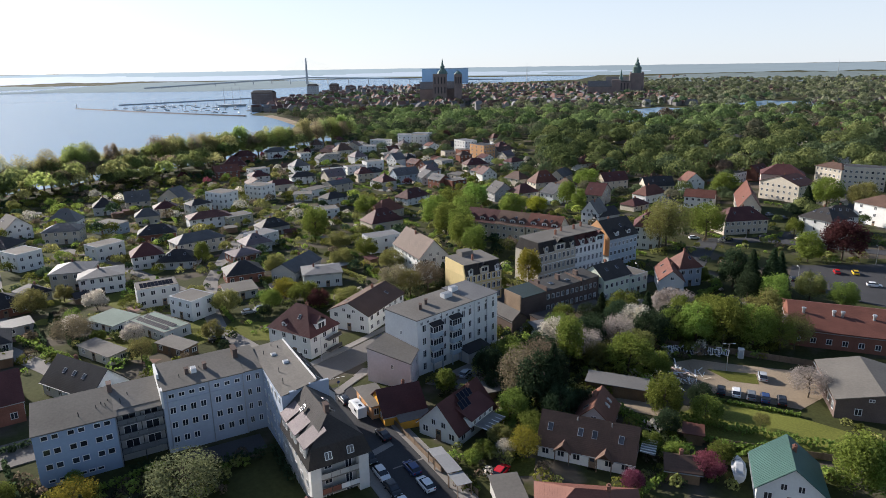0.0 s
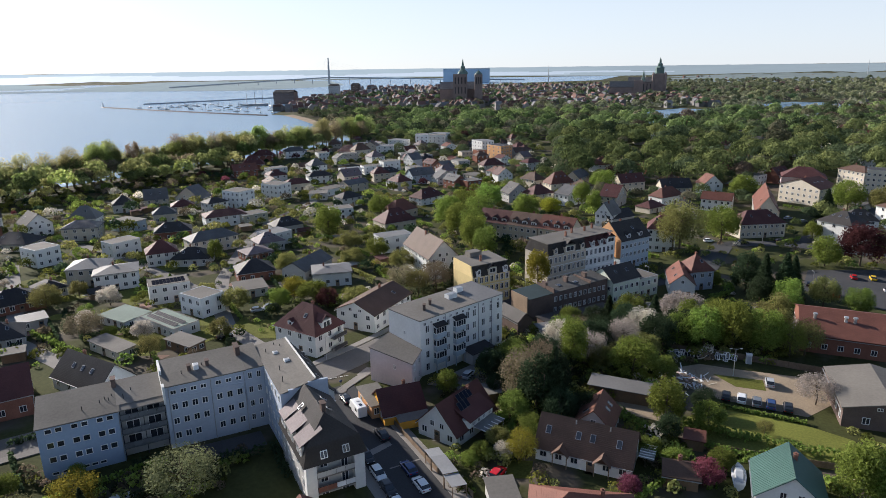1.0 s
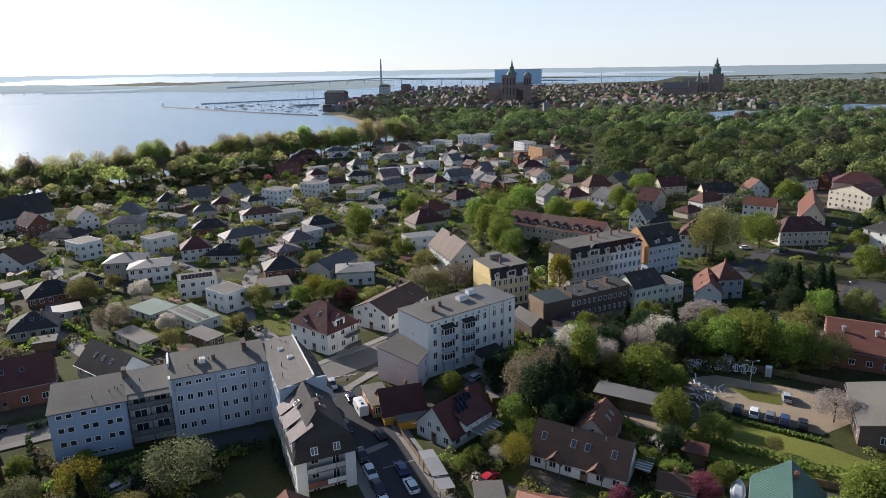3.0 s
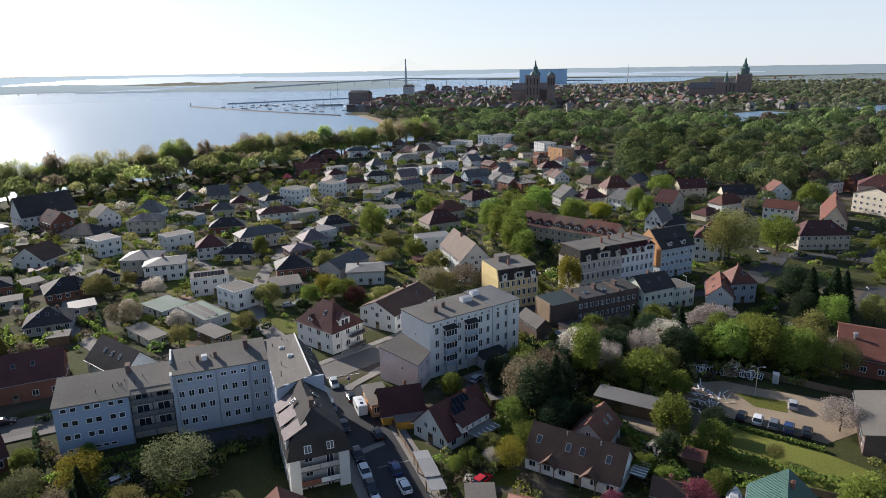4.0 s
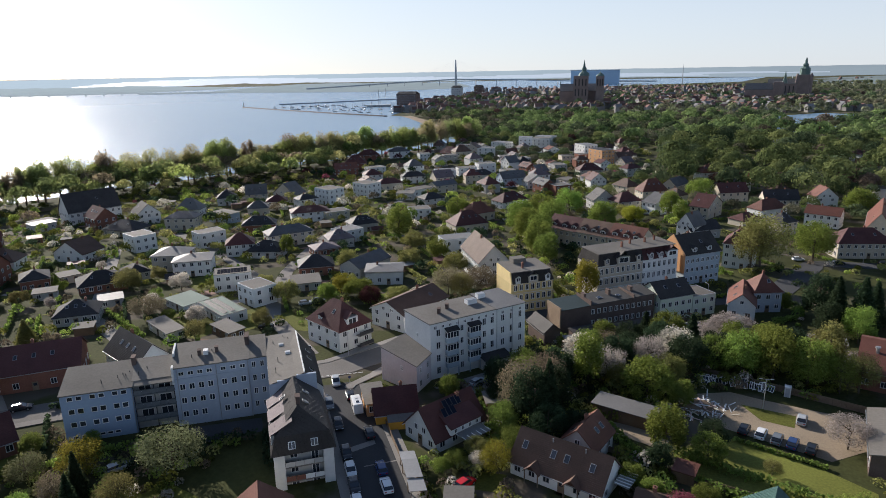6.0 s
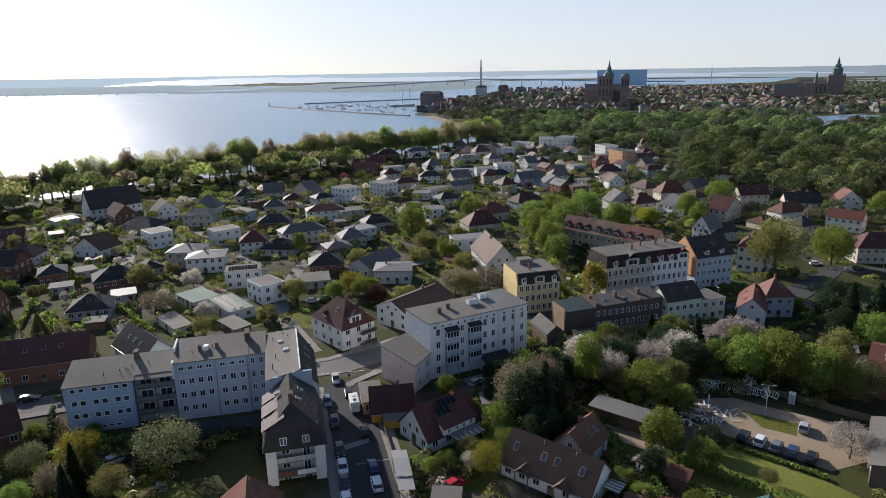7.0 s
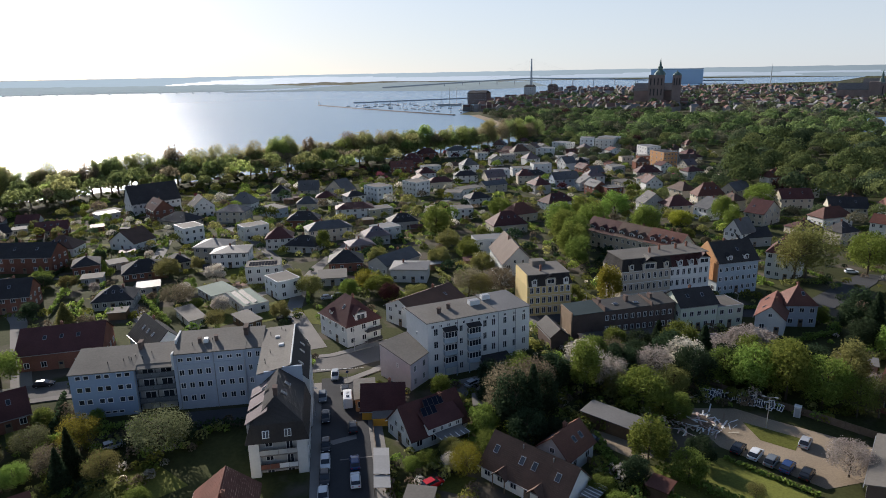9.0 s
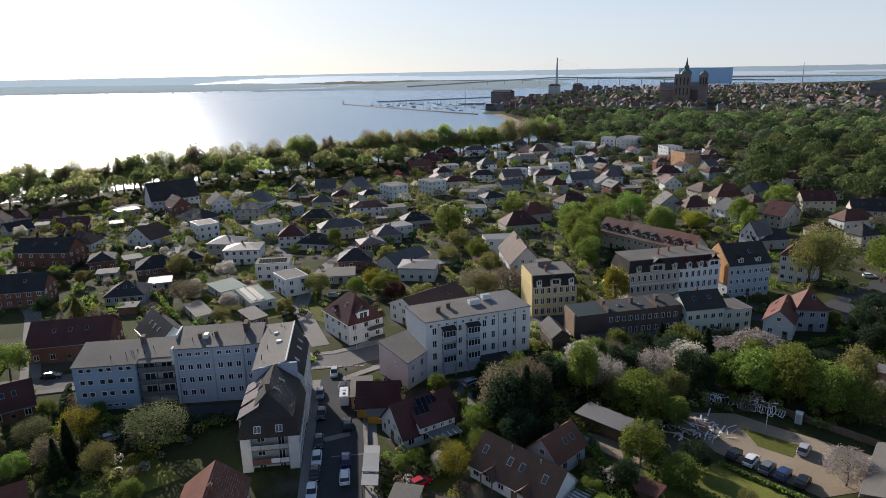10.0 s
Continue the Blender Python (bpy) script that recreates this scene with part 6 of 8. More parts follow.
for a in ((-42, 86, 9, 5.4, "thin", "grey"), (-57, 82, 7, 3.6, "thin", "yellow"), (-71, 86, 4, 2.2, "round", "green"), (-64, 78, 6, 3.2, "thin", "grey"), (-95, 95, 9, 4.5, "round", "fresh"), (-45, 76, 6, 3, "thin", "olive"),
          (-58, 70, 4.5, 2.6, "round", "fresh"), (-50, 72, 8, 2.4, "cone", "dark"), (-55, 74, 6, 2.6, "thin", "brown"), (-52, 76, 9, 2.4, "cone", "dark"), (-66, 70, 7, 3.5, "round", "grey"), (-34, 72, 4, 2.2, "round", "green"), (-72, 74, 6, 3.0, "round", "olive"),
          (-88, 82, 7, 3.5, "round", "green"), (-90, 76, 9, 4, "round", "fresh"), (-62, 90.5, 3, 1.6, "round", "green")):
    tree(*a, "by the apartment row")
for a in ((16, 113, 13, 3.8, "tall", "dark"), (19.5, 114, 14, 3.6, "cone", "dark"), (20.5, 119, 11, 3.2, "tall", "dark"), (14, 117, 12, 4.8, "thin", "brown"), (26.5, 133.5, 12.5, 3.4, "tall", "fresh"), (25, 141, 9, 4.4, "round", "blossom"), (31, 137, 8, 4.0, "thin", "blossom"),
          (38.5, 128, 10, 4.8, "round", "fresh"), (40.5, 111, 9, 3.4, "tall", "fresh"), (12, 97, 6, 3.0, "thin", "yellow"), (11.5, 109, 7, 3.0, "round", "green"), (20, 108, 8, 3.6, "round", "dark"), (25, 111, 6, 3.0, "round", "dark"), (18, 122, 12, 4.4, "thin", "brown"),
          (54, 146.5, 9, 4.0, "round", "green"), (59.5, 145, 11, 4.7, "round", "fresh"), (66, 144.5, 12.5, 5.2, "round", "fresh"), (72.5, 143, 11.5, 4.8, "round", "fresh"), (78, 141, 8.5, 3.6, "thin", "fresh"), (63, 151, 9, 4, "round", "green"), (77, 147, 14, 4.0, "tall", "olive"), (82, 142, 9, 4.0, "thin", "olive"),
          (61, 165, 8, 6.0, "round", "blossom"), (54, 160, 7, 4, "thin", "blossom"), (72, 117.5, 6.5, 4.2, "thin", "blossom"), (62, 86, 11, 4.2, "tall", "fresh"), (66, 84, 10, 4.0, "round", "fresh"),
          (90, 183, 14, 4.6, "cone", "dark"), (96.5, 184, 14, 5.0, "cone", "dark"), (88, 190, 13, 4.6, "tall", "dark"), (101, 188, 12, 4.2, "cone", "dark"), (40, 160, 9, 3.4, "cone", "dark"), (45, 158, 10, 4.4, "round", "green"), (50, 154, 11, 4.0, "cone", "dark"), (46, 150, 9, 4.4, "round", "blossom"),
          # Round dark crowns near the brick house stand in for its yard's shade.
          (36, 150, 7, 3.4, "round", "dark"), (40, 143, 9, 4.0, "thin", "blossom"), (48, 143, 10, 4.6, "round", "dark"), (30, 148, 8, 3.8, "thin", "brown"), (9, 121, 5, 2.6, "round", "dark"), (-1.5, 121.5, 5.5, 2.2, "tall", "green"), (34, 98.5, 4, 2.2, "round", "green"), (41, 91, 4.5, 2.6, "round", "pink"), (37, 95, 4, 2.0, "round", "fresh"),
          (45, 95, 4, 2.2, "round", "green"), (57, 106, 3, 1.6, "thin", "olive"), (28, 88, 3.5, 2.0, "round", "pink"), (44, 139, 7, 3.4, "round", "olive"), (84, 150, 6, 3.2, "thin", "blossom")):
    tree(*a, Y)
for a in ((139, 219, 15, 8.0, "round", "copper"), (127, 219, 11, 5.0, "tall", "fresh"), (84, 240, 20, 9.0, "thin", "olive"), (80, 236, 18, 7.0, "thin", "olive"), (105, 255, 15, 7.0, "round", "fresh"), (142, 257, 8, 3.6, "round", "fresh"), (153, 352, 14, 7.5, "round", "fresh"), (190, 318, 16, 8, "round", "fresh"), (200, 305, 15, 7.5, "round", "olive"),
          (25, 193.5, 13, 3.8, "tall", "yellow"), (170, 300, 14, 6, "cone", "dark"), (81, 197, 5, 2.8, "round", "green")):
    tree(*a, "along the street")
for a in ((-56, 264, 14, 6.2, "round", "fresh"), (-40, 312, 11, 6, "round", "fresh"), (-43, 243, 8, 5, "round", "olive"), (-6, 284, 15, 7, "round", "fresh"), (2, 303, 15, 7.5, "round", "fresh"), (14, 324, 15, 7, "round", "fresh"), (5, 261, 14, 5.6, "tall", "fresh"), (6, 246, 14, 6, "round", "fresh"), (10, 234, 12, 5.4, "round", "green"), (30, 294, 14, 7, "round", "fresh"), (0, 268, 15, 7, "round", "fresh"),
          (8, 285, 15, 7, "round", "fresh"), (44, 313, 9, 6, "round", "yellow"), (-17, 189, 10, 5.0, "thin", "brown"), (-7, 191, 10, 5.4, "thin", "brown"), (-12, 186, 9, 4, "thin", "olive"), (-2, 196, 8, 3.5, "cone", "dark"), (83, 378, 14, 8, "round", "fresh"), (-43, 180, 7, 4.6, "round", "fresh"), (-38, 176, 6, 3.4, "round", "copper"), (-50, 184, 7, 4, "round", "yellow"),
          (-64, 173, 7, 4.4, "round", "olive"), (-96, 151, 8, 5.0, "thin", "brown"), (-76, 182, 6, 3.2, "round", "olive"), (-81, 152, 5, 3.0, "round", "blossom"), (-120, 173, 8, 4.5, "round", "olive"), (-104, 178, 6, 3.5, "round", "blossom"), (-52, 176, 6, 3.2, "tall", "fresh"), (-30, 178, 6, 4.0, "round", "olive"), (-31, 232, 8, 4.6, "round", "fresh"),
          (-90, 226, 9, 2.8, "tall", "green"), (-60, 214, 7, 4, "round", "olive"), (-38, 220, 7, 4.5, "round", "olive"), (62, 330, 14, 5, "tall", "fresh"), (66, 318, 12, 4, "tall", "fresh"), (-20, 214, 8, 4.5, "round", "olive")):
    tree(*a, "between the gardens")

for a in ((8, 127, 8, 3.5, "round", "dark"), (13, 130, 9, 4, "round", "green"), (20, 133, 9, 3.6, "tall", "dark"), (33, 134, 6, 3, "round", "olive"), (45, 128, 6, 3, "round", "green"), (33, 143, 9, 4, "tall", "dark"), (26, 147, 8, 4, "round", "green"), (14, 137, 7, 3.4, "round", "dark"), (29, 109, 3, 1.8, "round", "dark"),
          (39, 104, 5, 2.6, "round", "dark"), (47, 107, 6, 3, "round", "green"), (49, 114, 5, 2.8, "round", "dark"), (14, 104, 5, 2.6, "round", "green"), (8, 101, 4, 2.2, "round", "olive"), (5, 97, 3.5, 2.0, "round", "green"), (3, 95, 3, 1.6, "round", "fresh"), (9, 98, 3.2, 1.8, "round", "blossom"), (60, 156, 9, 4.5, "round", "green"), (67, 157, 9, 4.4, "round", "fresh"),
          # More dark leaf colour here in place of shade before the brick house.
          (73, 158, 8, 4, "tall", "dark"), (80, 158, 8, 4, "round", "olive"), (43, 153, 9, 4, "round", "dark"), (55, 150, 9, 4.2, "round", "dark"), (36, 157, 7, 3.6, "round", "dark"), (30, 160, 6, 3, "round", "green"), (104, 176, 9, 4, "round", "olive"), (92, 172, 10, 4.4, "round", "fresh"), (86, 176, 9, 4, "round", "dark"), (110, 170, 8, 4, "round", "green")):
    tree(*a, Y)

# trees on the shore
rng = random.Random(11)
LINE = [(-545, 40), (-470, 130), (-405, 215), (-352, 280), (-300, 365), (-255, 440), (-205, 520), (-150, 600), (-112, 690)]
for (ax, ay), (bx, by) in zip(LINE, LINE[1:]):
    L = math.hypot(bx - ax, by - ay)
    for k in range(int(L / 6.5)):
        q = (k + rng.uniform(0.1, 0.9)) / int(L / 6.5)
        off = rng.uniform(6, 16)
        nx, ny = (by - ay) / L, -(bx - ax) / L
        tree(ax + (bx - ax) * q + nx * off, ay + (by - ay) * q + ny * off, rng.uniform(19, 29), rng.uniform(6.5, 9.5), rng.choice(("round", "thin", "thin", "far")), rng.choice(("olive", "olive", "brown", "green", "fresh")), "in the row along the shore")
SHOREWOOD = {}
for k in range(330):
    q = rng.random()
    i = rng.randint(2, 6)
    (ax, ay), (bx, by) = LINE[i], LINE[i + 1]
    off = rng.uniform(10, 24 if i > 5 else 58)
    L = math.hypot(bx - ax, by - ay)
    x, y = ax + (bx - ax) * q + (by - ay) / L * off, ay + (by - ay) * q - (bx - ax) / L * off
    if any((x - a) ** 2 + (y - b) ** 2 < (c + 2.5) ** 2 for a, b, c in FOOT):
        continue
    r = rng.uniform(4.5, 7.5)
    SHOREWOOD.setdefault(rng.choice(("olive", "green", "brown", "green", "fresh")), []).append((x, y, gz(x, y) + r * rng.uniform(1.3, 2.3), r))

# garden trees of the quarter
ROADS = [(-40, 137), (-62, 160), (-72, 180), (-80, 205), (-88, 250), (-92, 300), (-100, 208), (-132, 236), (-170, 262), (-92, 135), (-113, 149), (-135, 180), (-30, 131), (-20, 145), (-9, 162), (-66, 170), (-76, 192), (-84, 228), (-90, 275), (-86, 195), (-116, 222), (-150, 249), (-124, 164), (-150, 200), (-50, 148)]
FAR = {}
for k in range(1250):
    x, y = rng.uniform(-400, 70), rng.uniform(125, 640)
    if x < -400 + (y - 200) * 0.58 or x < -440 + (y - 120) * 0.4:
        continue
    if any((x - a) ** 2 + (y - b) ** 2 < (c + 1.2) ** 2 for a, b, c in FOOT) or any((x - a) ** 2 + (y - b) ** 2 < 36 for a, b in ROADS):
        continue
    if (-45 < x < 20 and y < 165) or (x > 20 and y < 168):
        continue
    h = rng.uniform(3.0, 6.5) if y < 260 else rng.uniform(3.5, 9)
    ln = rng.choice(("fresh", "green", "olive", "olive", "brown", "green", "dark", "blossom", "fresh")) if rng.random() < 0.97 else rng.choice(("pink", "copper"))
    if y < 205:
        tree(x, y, h, h * rng.uniform(0.38, 0.55), rng.choice(("round", "far", "thin", "far", "cone")), ln, "in a garden of the quarter")
    else:
        FAR.setdefault(ln, []).append((x, y, gz(x, y) + h * 0.55, h * rng.uniform(0.36, 0.5)))


for k in range(700):
    x, y = rng.uniform(-330, 60), rng.uniform(205, 560)
    if x < -390 + (y - 200) * 0.58 or any((x - a) ** 2 + (y - b) ** 2 < (c + 0.6) ** 2 for a, b, c in FOOT) or any((x - a) ** 2 + (y - b) ** 2 < 30 for a, b in ROADS):
        continue
    h = rng.uniform(3.0, 7.0)
    FAR.setdefault(rng.choice(("green", "olive", "brown", "dark", "dark", "green")), []).append((x, y, gz(x, y) + h * 0.5, h * rng.uniform(0.4, 0.55)))


def scatter_woods(name, label, spots, seed, cards, leaf, leafname):
    """Woods too far off to count: crowns of leaf clumps joined into one sheet of green."""
    r2 = np.random.default_rng(seed)
    n = len(spots)
    P = np.repeat(np.array(spots), cards, axis=0)
    d = r2.normal(size=(n * cards, 3))
    d /= np.linalg.norm(d, axis=1)[:, None]
    d[:, 2] = np.abs(d[:, 2]) * 1.1 - 0.25
    lob = np.repeat(r2.uniform(0.75, 1.15, size=(n * 1, 1)), cards, axis=0)
    rad = P[:, 3:4] * r2.uniform(0.72, 1.05, size=(n * cards, 1)) * lob * (1 + 0.17 * np.sin(d[:, :1] * 5 + P[:, :1]) * np.cos(d[:, 1:2] * 6 + P[:, 1:2]))
    C = P[:, :3] + d * rad * np.array([1, 1, 0.85])
    nrm = d + r2.normal(size=d.shape) * 0.28
    nrm /= np.linalg.norm(nrm, axis=1)[:, None]
    a = np.cross(nrm, r2.normal(size=d.shape))
    a /= np.linalg.norm(a, axis=1)[:, None]
    b = np.cross(nrm, a)
    s = leaf * r2.uniform(0.6, 1.3, size=(n * cards, 1)) * P[:, 3:4] / 5.0
    V = np.stack([C + a * s, C + b * s * 0.75, C - a * s, C - b * s * 0.75], 1).reshape(-1, 3)
    F = np.arange(n * cards * 4).reshape(-1, 4)
    me = bpy.data.meshes.new(name)
    me.from_pydata(V.tolist(), [], F.tolist())
    tone = me.attributes.new("tone", "FLOAT", "FACE")
    tone.data.foreach_set("value", np.repeat(r2.uniform(-0.42, 0.42, n), cards).astype(np.float32))
    me.materials.append(WOODS[leafname] if name == "park_trees" else HAZEWOODS.get(leafname, LEAF[leafname]) if name == "far_woods" else LITSHORELEAF[leafname] if name == "shore_trees" else LEAF[leafname])
    return tagged(new(name, me), label, "trees", kind="stuff")


CELLS = collections.defaultdict(list)


def crowded(x, y, r):
    """Whether a crown there would stand in another one."""
    i, j = int(x // 20), int(y // 20)
    for a in (i - 1, i, i + 1):
        for b in (j - 1, j, j + 1):
            if any((x - p) ** 2 + (y - q) ** 2 < (0.66 * (r + s)) ** 2 for p, q, s in CELLS[a, b]):
                return True
    return False


def wood_spots(n, inside, rmin, rmax, seed):
    r3 = random.Random(seed)
    out = []
    while len(out) < n:
        x, y = inside(r3)
        if any((x - a) ** 2 + (y - b) ** 2 < (c * 0.85 + 2) ** 2 for a, b, c in FOOT):
            n -= 0.2
            continue
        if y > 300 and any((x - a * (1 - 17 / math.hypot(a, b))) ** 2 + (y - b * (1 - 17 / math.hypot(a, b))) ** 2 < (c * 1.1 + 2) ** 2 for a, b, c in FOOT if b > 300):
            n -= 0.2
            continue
        if y > 740 and (((x - 310 - (y - 950) * 0.45) / 52) ** 2 + ((y - 960) / 150) ** 2 < 1 or ((x - 545 - (y - 1100) * 0.7) / 50) ** 2 + ((y - 1110) / 120) ** 2 < 1):
            n -= 0.2
            continue
        r = r3.uniform(rmin, rmax)
        if rmax > 2.5:
            if crowded(x, y, r):
                n -= 0.12
                continue
            CELLS[int(x // 20), int(y // 20)].append((x, y, r))
        out.append((x, y, gz(x, y) + r * r3.uniform(0.85, 1.5), r))
    return out


def zone(x0, x1, y0, y1, skew=0.0):
    def f(r3):
        y = y0 + (y1 - y0) * r3.random()
        k = (y - y0) / (y1 - y0)
        return (x0 + (x1 - x0) * r3.random()) * (1 + skew * k), y
    return f


for i, (ln, m) in enumerate((("fresh", 0.42), ("green", 0.46), ("olive", 0.36), ("brown", 0.09), ("copper", 0.03))):
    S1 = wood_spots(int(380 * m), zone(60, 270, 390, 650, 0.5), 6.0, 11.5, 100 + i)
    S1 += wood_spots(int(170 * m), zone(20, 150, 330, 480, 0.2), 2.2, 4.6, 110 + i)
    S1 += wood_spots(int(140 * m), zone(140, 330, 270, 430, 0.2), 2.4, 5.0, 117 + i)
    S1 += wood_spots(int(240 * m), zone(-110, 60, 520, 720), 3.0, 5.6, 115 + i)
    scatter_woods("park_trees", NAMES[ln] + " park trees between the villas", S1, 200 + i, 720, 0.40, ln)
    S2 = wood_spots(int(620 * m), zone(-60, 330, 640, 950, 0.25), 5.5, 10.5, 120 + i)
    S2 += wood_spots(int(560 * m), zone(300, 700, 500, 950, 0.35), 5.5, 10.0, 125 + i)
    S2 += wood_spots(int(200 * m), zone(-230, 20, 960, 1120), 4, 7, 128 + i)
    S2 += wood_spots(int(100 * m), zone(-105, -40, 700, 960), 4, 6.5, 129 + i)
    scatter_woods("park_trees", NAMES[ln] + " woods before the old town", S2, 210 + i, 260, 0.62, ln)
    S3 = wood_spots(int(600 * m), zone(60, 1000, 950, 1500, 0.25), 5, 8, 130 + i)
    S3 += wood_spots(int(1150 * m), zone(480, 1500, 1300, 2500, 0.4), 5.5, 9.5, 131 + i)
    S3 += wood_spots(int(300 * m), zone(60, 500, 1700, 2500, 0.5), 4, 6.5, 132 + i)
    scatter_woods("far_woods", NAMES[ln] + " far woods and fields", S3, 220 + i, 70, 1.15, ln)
SH = {}
for i, (ln, m) in enumerate((("fresh", 0.3), ("green", 0.5), ("olive", 0.4), ("brown", 0.2), ("dark", 0.2), ("blossom", 0.06))):
    S4 = wood_spots(int(1500 * m), zone(-260, 60, 120, 480), 0.8, 2.2, 140 + i)
    S4 += wood_spots(int(700 * m), zone(-40, 75, 88, 165), 0.6, 1.7, 141 + i)
    S4 += wood_spots(int(300 * m), zone(5, 60, 100, 160), 0.8, 2.0, 142 + i)
    S4 += wood_spots(int(160 * m), zone(-95, -38, 66, 92), 0.6, 1.6, 143 + i)
    S4 += wood_spots(int(260 * m), zone(60, 200, 140, 300), 0.8, 2.0, 144 + i)
    S4 = [q for q in S4 if not (104 < q[0] < 192 and 166 < q[1] < 216)]
    S4 = [q for q in S4 if not any((q[0] - a) ** 2 + (q[1] - b) ** 2 < 30 for a, b in ROADS) and not (44 < q[0] < 80 and 108 < q[1] < 137) and not (-36 < q[0] < -17 and 84 < q[1] < 160) and not (41 < q[0] < 72 and 93 < q[1] < 117) and not (-18 < q[0] < -0.5 and 84 < q[1] < 112) and (q[0] - 36) ** 2 + (q[1] - 113) ** 2 > 49 and not (24 < q[0] < 48 and 140 < q[1] < 172 and q[3] > 1.2)]
    S4 = [(x, y, z - r * 0.5, r) for x, y, z, r in S4]
    scatter_woods("shrubs", NAMES[ln] + " garden shrubs and bushes", S4, 230 + i, 80, 0.9, ln)
for ln in sorted(FAR):
    scatter_woods("garden_trees", NAMES[ln] + " trees crowding the far gardens", FAR[ln], 300 + len(ln), 260, 0.62, ln)
for ln in sorted(SHOREWOOD):
    scatter_woods("shore_trees", NAMES[ln] + " wood behind the shore", SHOREWOOD[ln], 310 + len(ln), 300, 0.62, ln)


def hedge_cards(lines, seed):
    """Clipped hedges: many small leaf clumps filling long low boxes."""
    r5 = np.random.default_rng(seed)
    C = []
    for x0, y0, x1, y1, h, w in lines:
        n = int(math.hypot(x1 - x0, y1 - y0) * 22)
        k = r5.random(n)
        L = math.hypot(x1 - x0, y1 - y0)
        o = r5.uniform(-w / 2, w / 2, n)
        X, Yy = x0 + (x1 - x0) * k - (y1 - y0) / L * o, y0 + (y1 - y0) * k + (x1 - x0) / L * o
        Z = np.array([gz(a, b) for a, b in zip(X, Yy)]) + h * (r5.random(n) ** 0.5)
        C.append(np.stack([X, Yy, Z], 1))
    C = np.concatenate(C)
    a = r5.normal(size=C.shape)
    a /= np.linalg.norm(a, axis=1)[:, None]
    b = np.cross(a, r5.normal(size=C.shape))
    b /= np.linalg.norm(b, axis=1)[:, None]
    s = r5.uniform(0.18, 0.36, size=(len(C), 1))
    V = np.stack([C + a * s, C + b * s, C - a * s, C - b * s], 1).reshape(-1, 3)
    return V.tolist(), np.arange(len(V)).reshape(-1, 4).tolist()


for i, (x, y, r) in enumerate(list(FOOT)):
    if y > 440 or y < 118 or x > 60 or (x > -45 and y < 200):
        continue
    rr = random.Random(i * 5 + 1)
    for k in range(rr.choice((1, 1, 2))):
        a = radians(rr.uniform(0, 360))
        cx, cy, s = x + math.cos(a) * (r + 3.5), y + math.sin(a) * (r + 3.5), rr.uniform(2.6, 5.0)
        if any((cx - q[0]) ** 2 + (cy - q[1]) ** 2 < 34 for q in ROADS):
            continue
        t0 = radians(rr.choice((30, 35, 40)))
        patch("lawn", [(cx + math.cos(t0 + j * math.pi / 2) * s * (1.0 if j % 2 else 1.6), cy + math.sin(t0 + j * math.pi / 2) * s * (1.0 if j % 2 else 1.6)) for j in range(4)], LAWN, 0.045, "mown garden lawn beside a house", "lawn")

LINES = {"green": [], "dark": [], "olive": [], "fresh": []}
for i, (x, y, r) in enumerate(list(FOOT)):
    if y > 420 or y < 86 or x > 150:
        continue
    rr = random.Random(i)
    a = radians(rr.choice((30, 35, 40)))
    for k in range(rr.randint(2, 4)):
        b = a + k * math.pi / 2
        d = r + rr.uniform(3, 6)
        cx, cy = x + math.cos(b) * d, y + math.sin(b) * d
        L = rr.uniform(5, 11)
        p0, p1 = (cx - math.sin(b) * L, cy + math.cos(b) * L), (cx + math.sin(b) * L, cy - math.cos(b) * L)
        bad = False
        for f in (0, 0.25, 0.5, 0.75, 1):
            px, py = p0[0] + (p1[0] - p0[0]) * f, p0[1] + (p1[1] - p0[1]) * f
            if any((px - q[0]) ** 2 + (py - q[1]) ** 2 < (q[2] * 0.9) ** 2 for q in FOOT) or any((px - q[0]) ** 2 + (py - q[1]) ** 2 < 20 for q in ROADS) or (-40 < px < -12 and 80 < py < 165) or (44 < px < 80 and 100 < py < 137):
                bad = True
        if not bad:
            LINES[rr.choice(("green", "dark", "olive", "fresh", "green"))].append((*p0, *p1, rr.uniform(1.0, 2.0), rr.uniform(0.7, 1.1)))
LINES["dark"] += [(*uv(22, -9), *uv(34, -10), 2.0, 2.0), (*uv(24, -14), *uv(24, -9), 2.2, 2.0), (*uv(35.5, -20), *uv(35.5, -9), 1.6, 1.4), (*uv(13, -3), *uv(19, -3), 1.5, 1.2)]
LINES["green"] += [(*uv(26, -10.5), *uv(31, -10.5), 1.5, 1.2), (-76, 123.5, -88, 132.5, 1.6, 1.0), (-87, 137.5, -112, 153.5, 1.8, 1.2), (-60, 165, -70, 182, 1.5, 1), (42, 109, 70, 96, 1.6, 2.0), (53, 116.4, 66.5, 109.8, 0.8, 0.9), (44, 101, 56, 95, 1.6, 1.4)]
for i, ln in enumerate(sorted(LINES)):
    if LINES[ln]:
        V, F = hedge_cards(LINES[ln], 400 + i)
        me = bpy.data.meshes.new("hedges")
        me.from_pydata(V, [], F)
        me.materials.append(LEAF[ln])
        tagged(new("hedges", me), NAMES[ln].replace(" broadleaf", "").replace(" conifer", "") + " hedges between the garden plots", "hedge", kind="stuff")


# ---- the old town, its churches and harbour ----
# Brick greyed and lightened in place of distance haze.
TOWNBRICK = mat("church_brick", (0.24, 0.19, 0.175), 0.9, 0.25, 0.3, 3, 0, obj=0)
COPPERG = mat("weathered_copper_helm", (0.13, 0.19, 0.17), 0.6, 0.2, 0.3, 3, 0, obj=0)
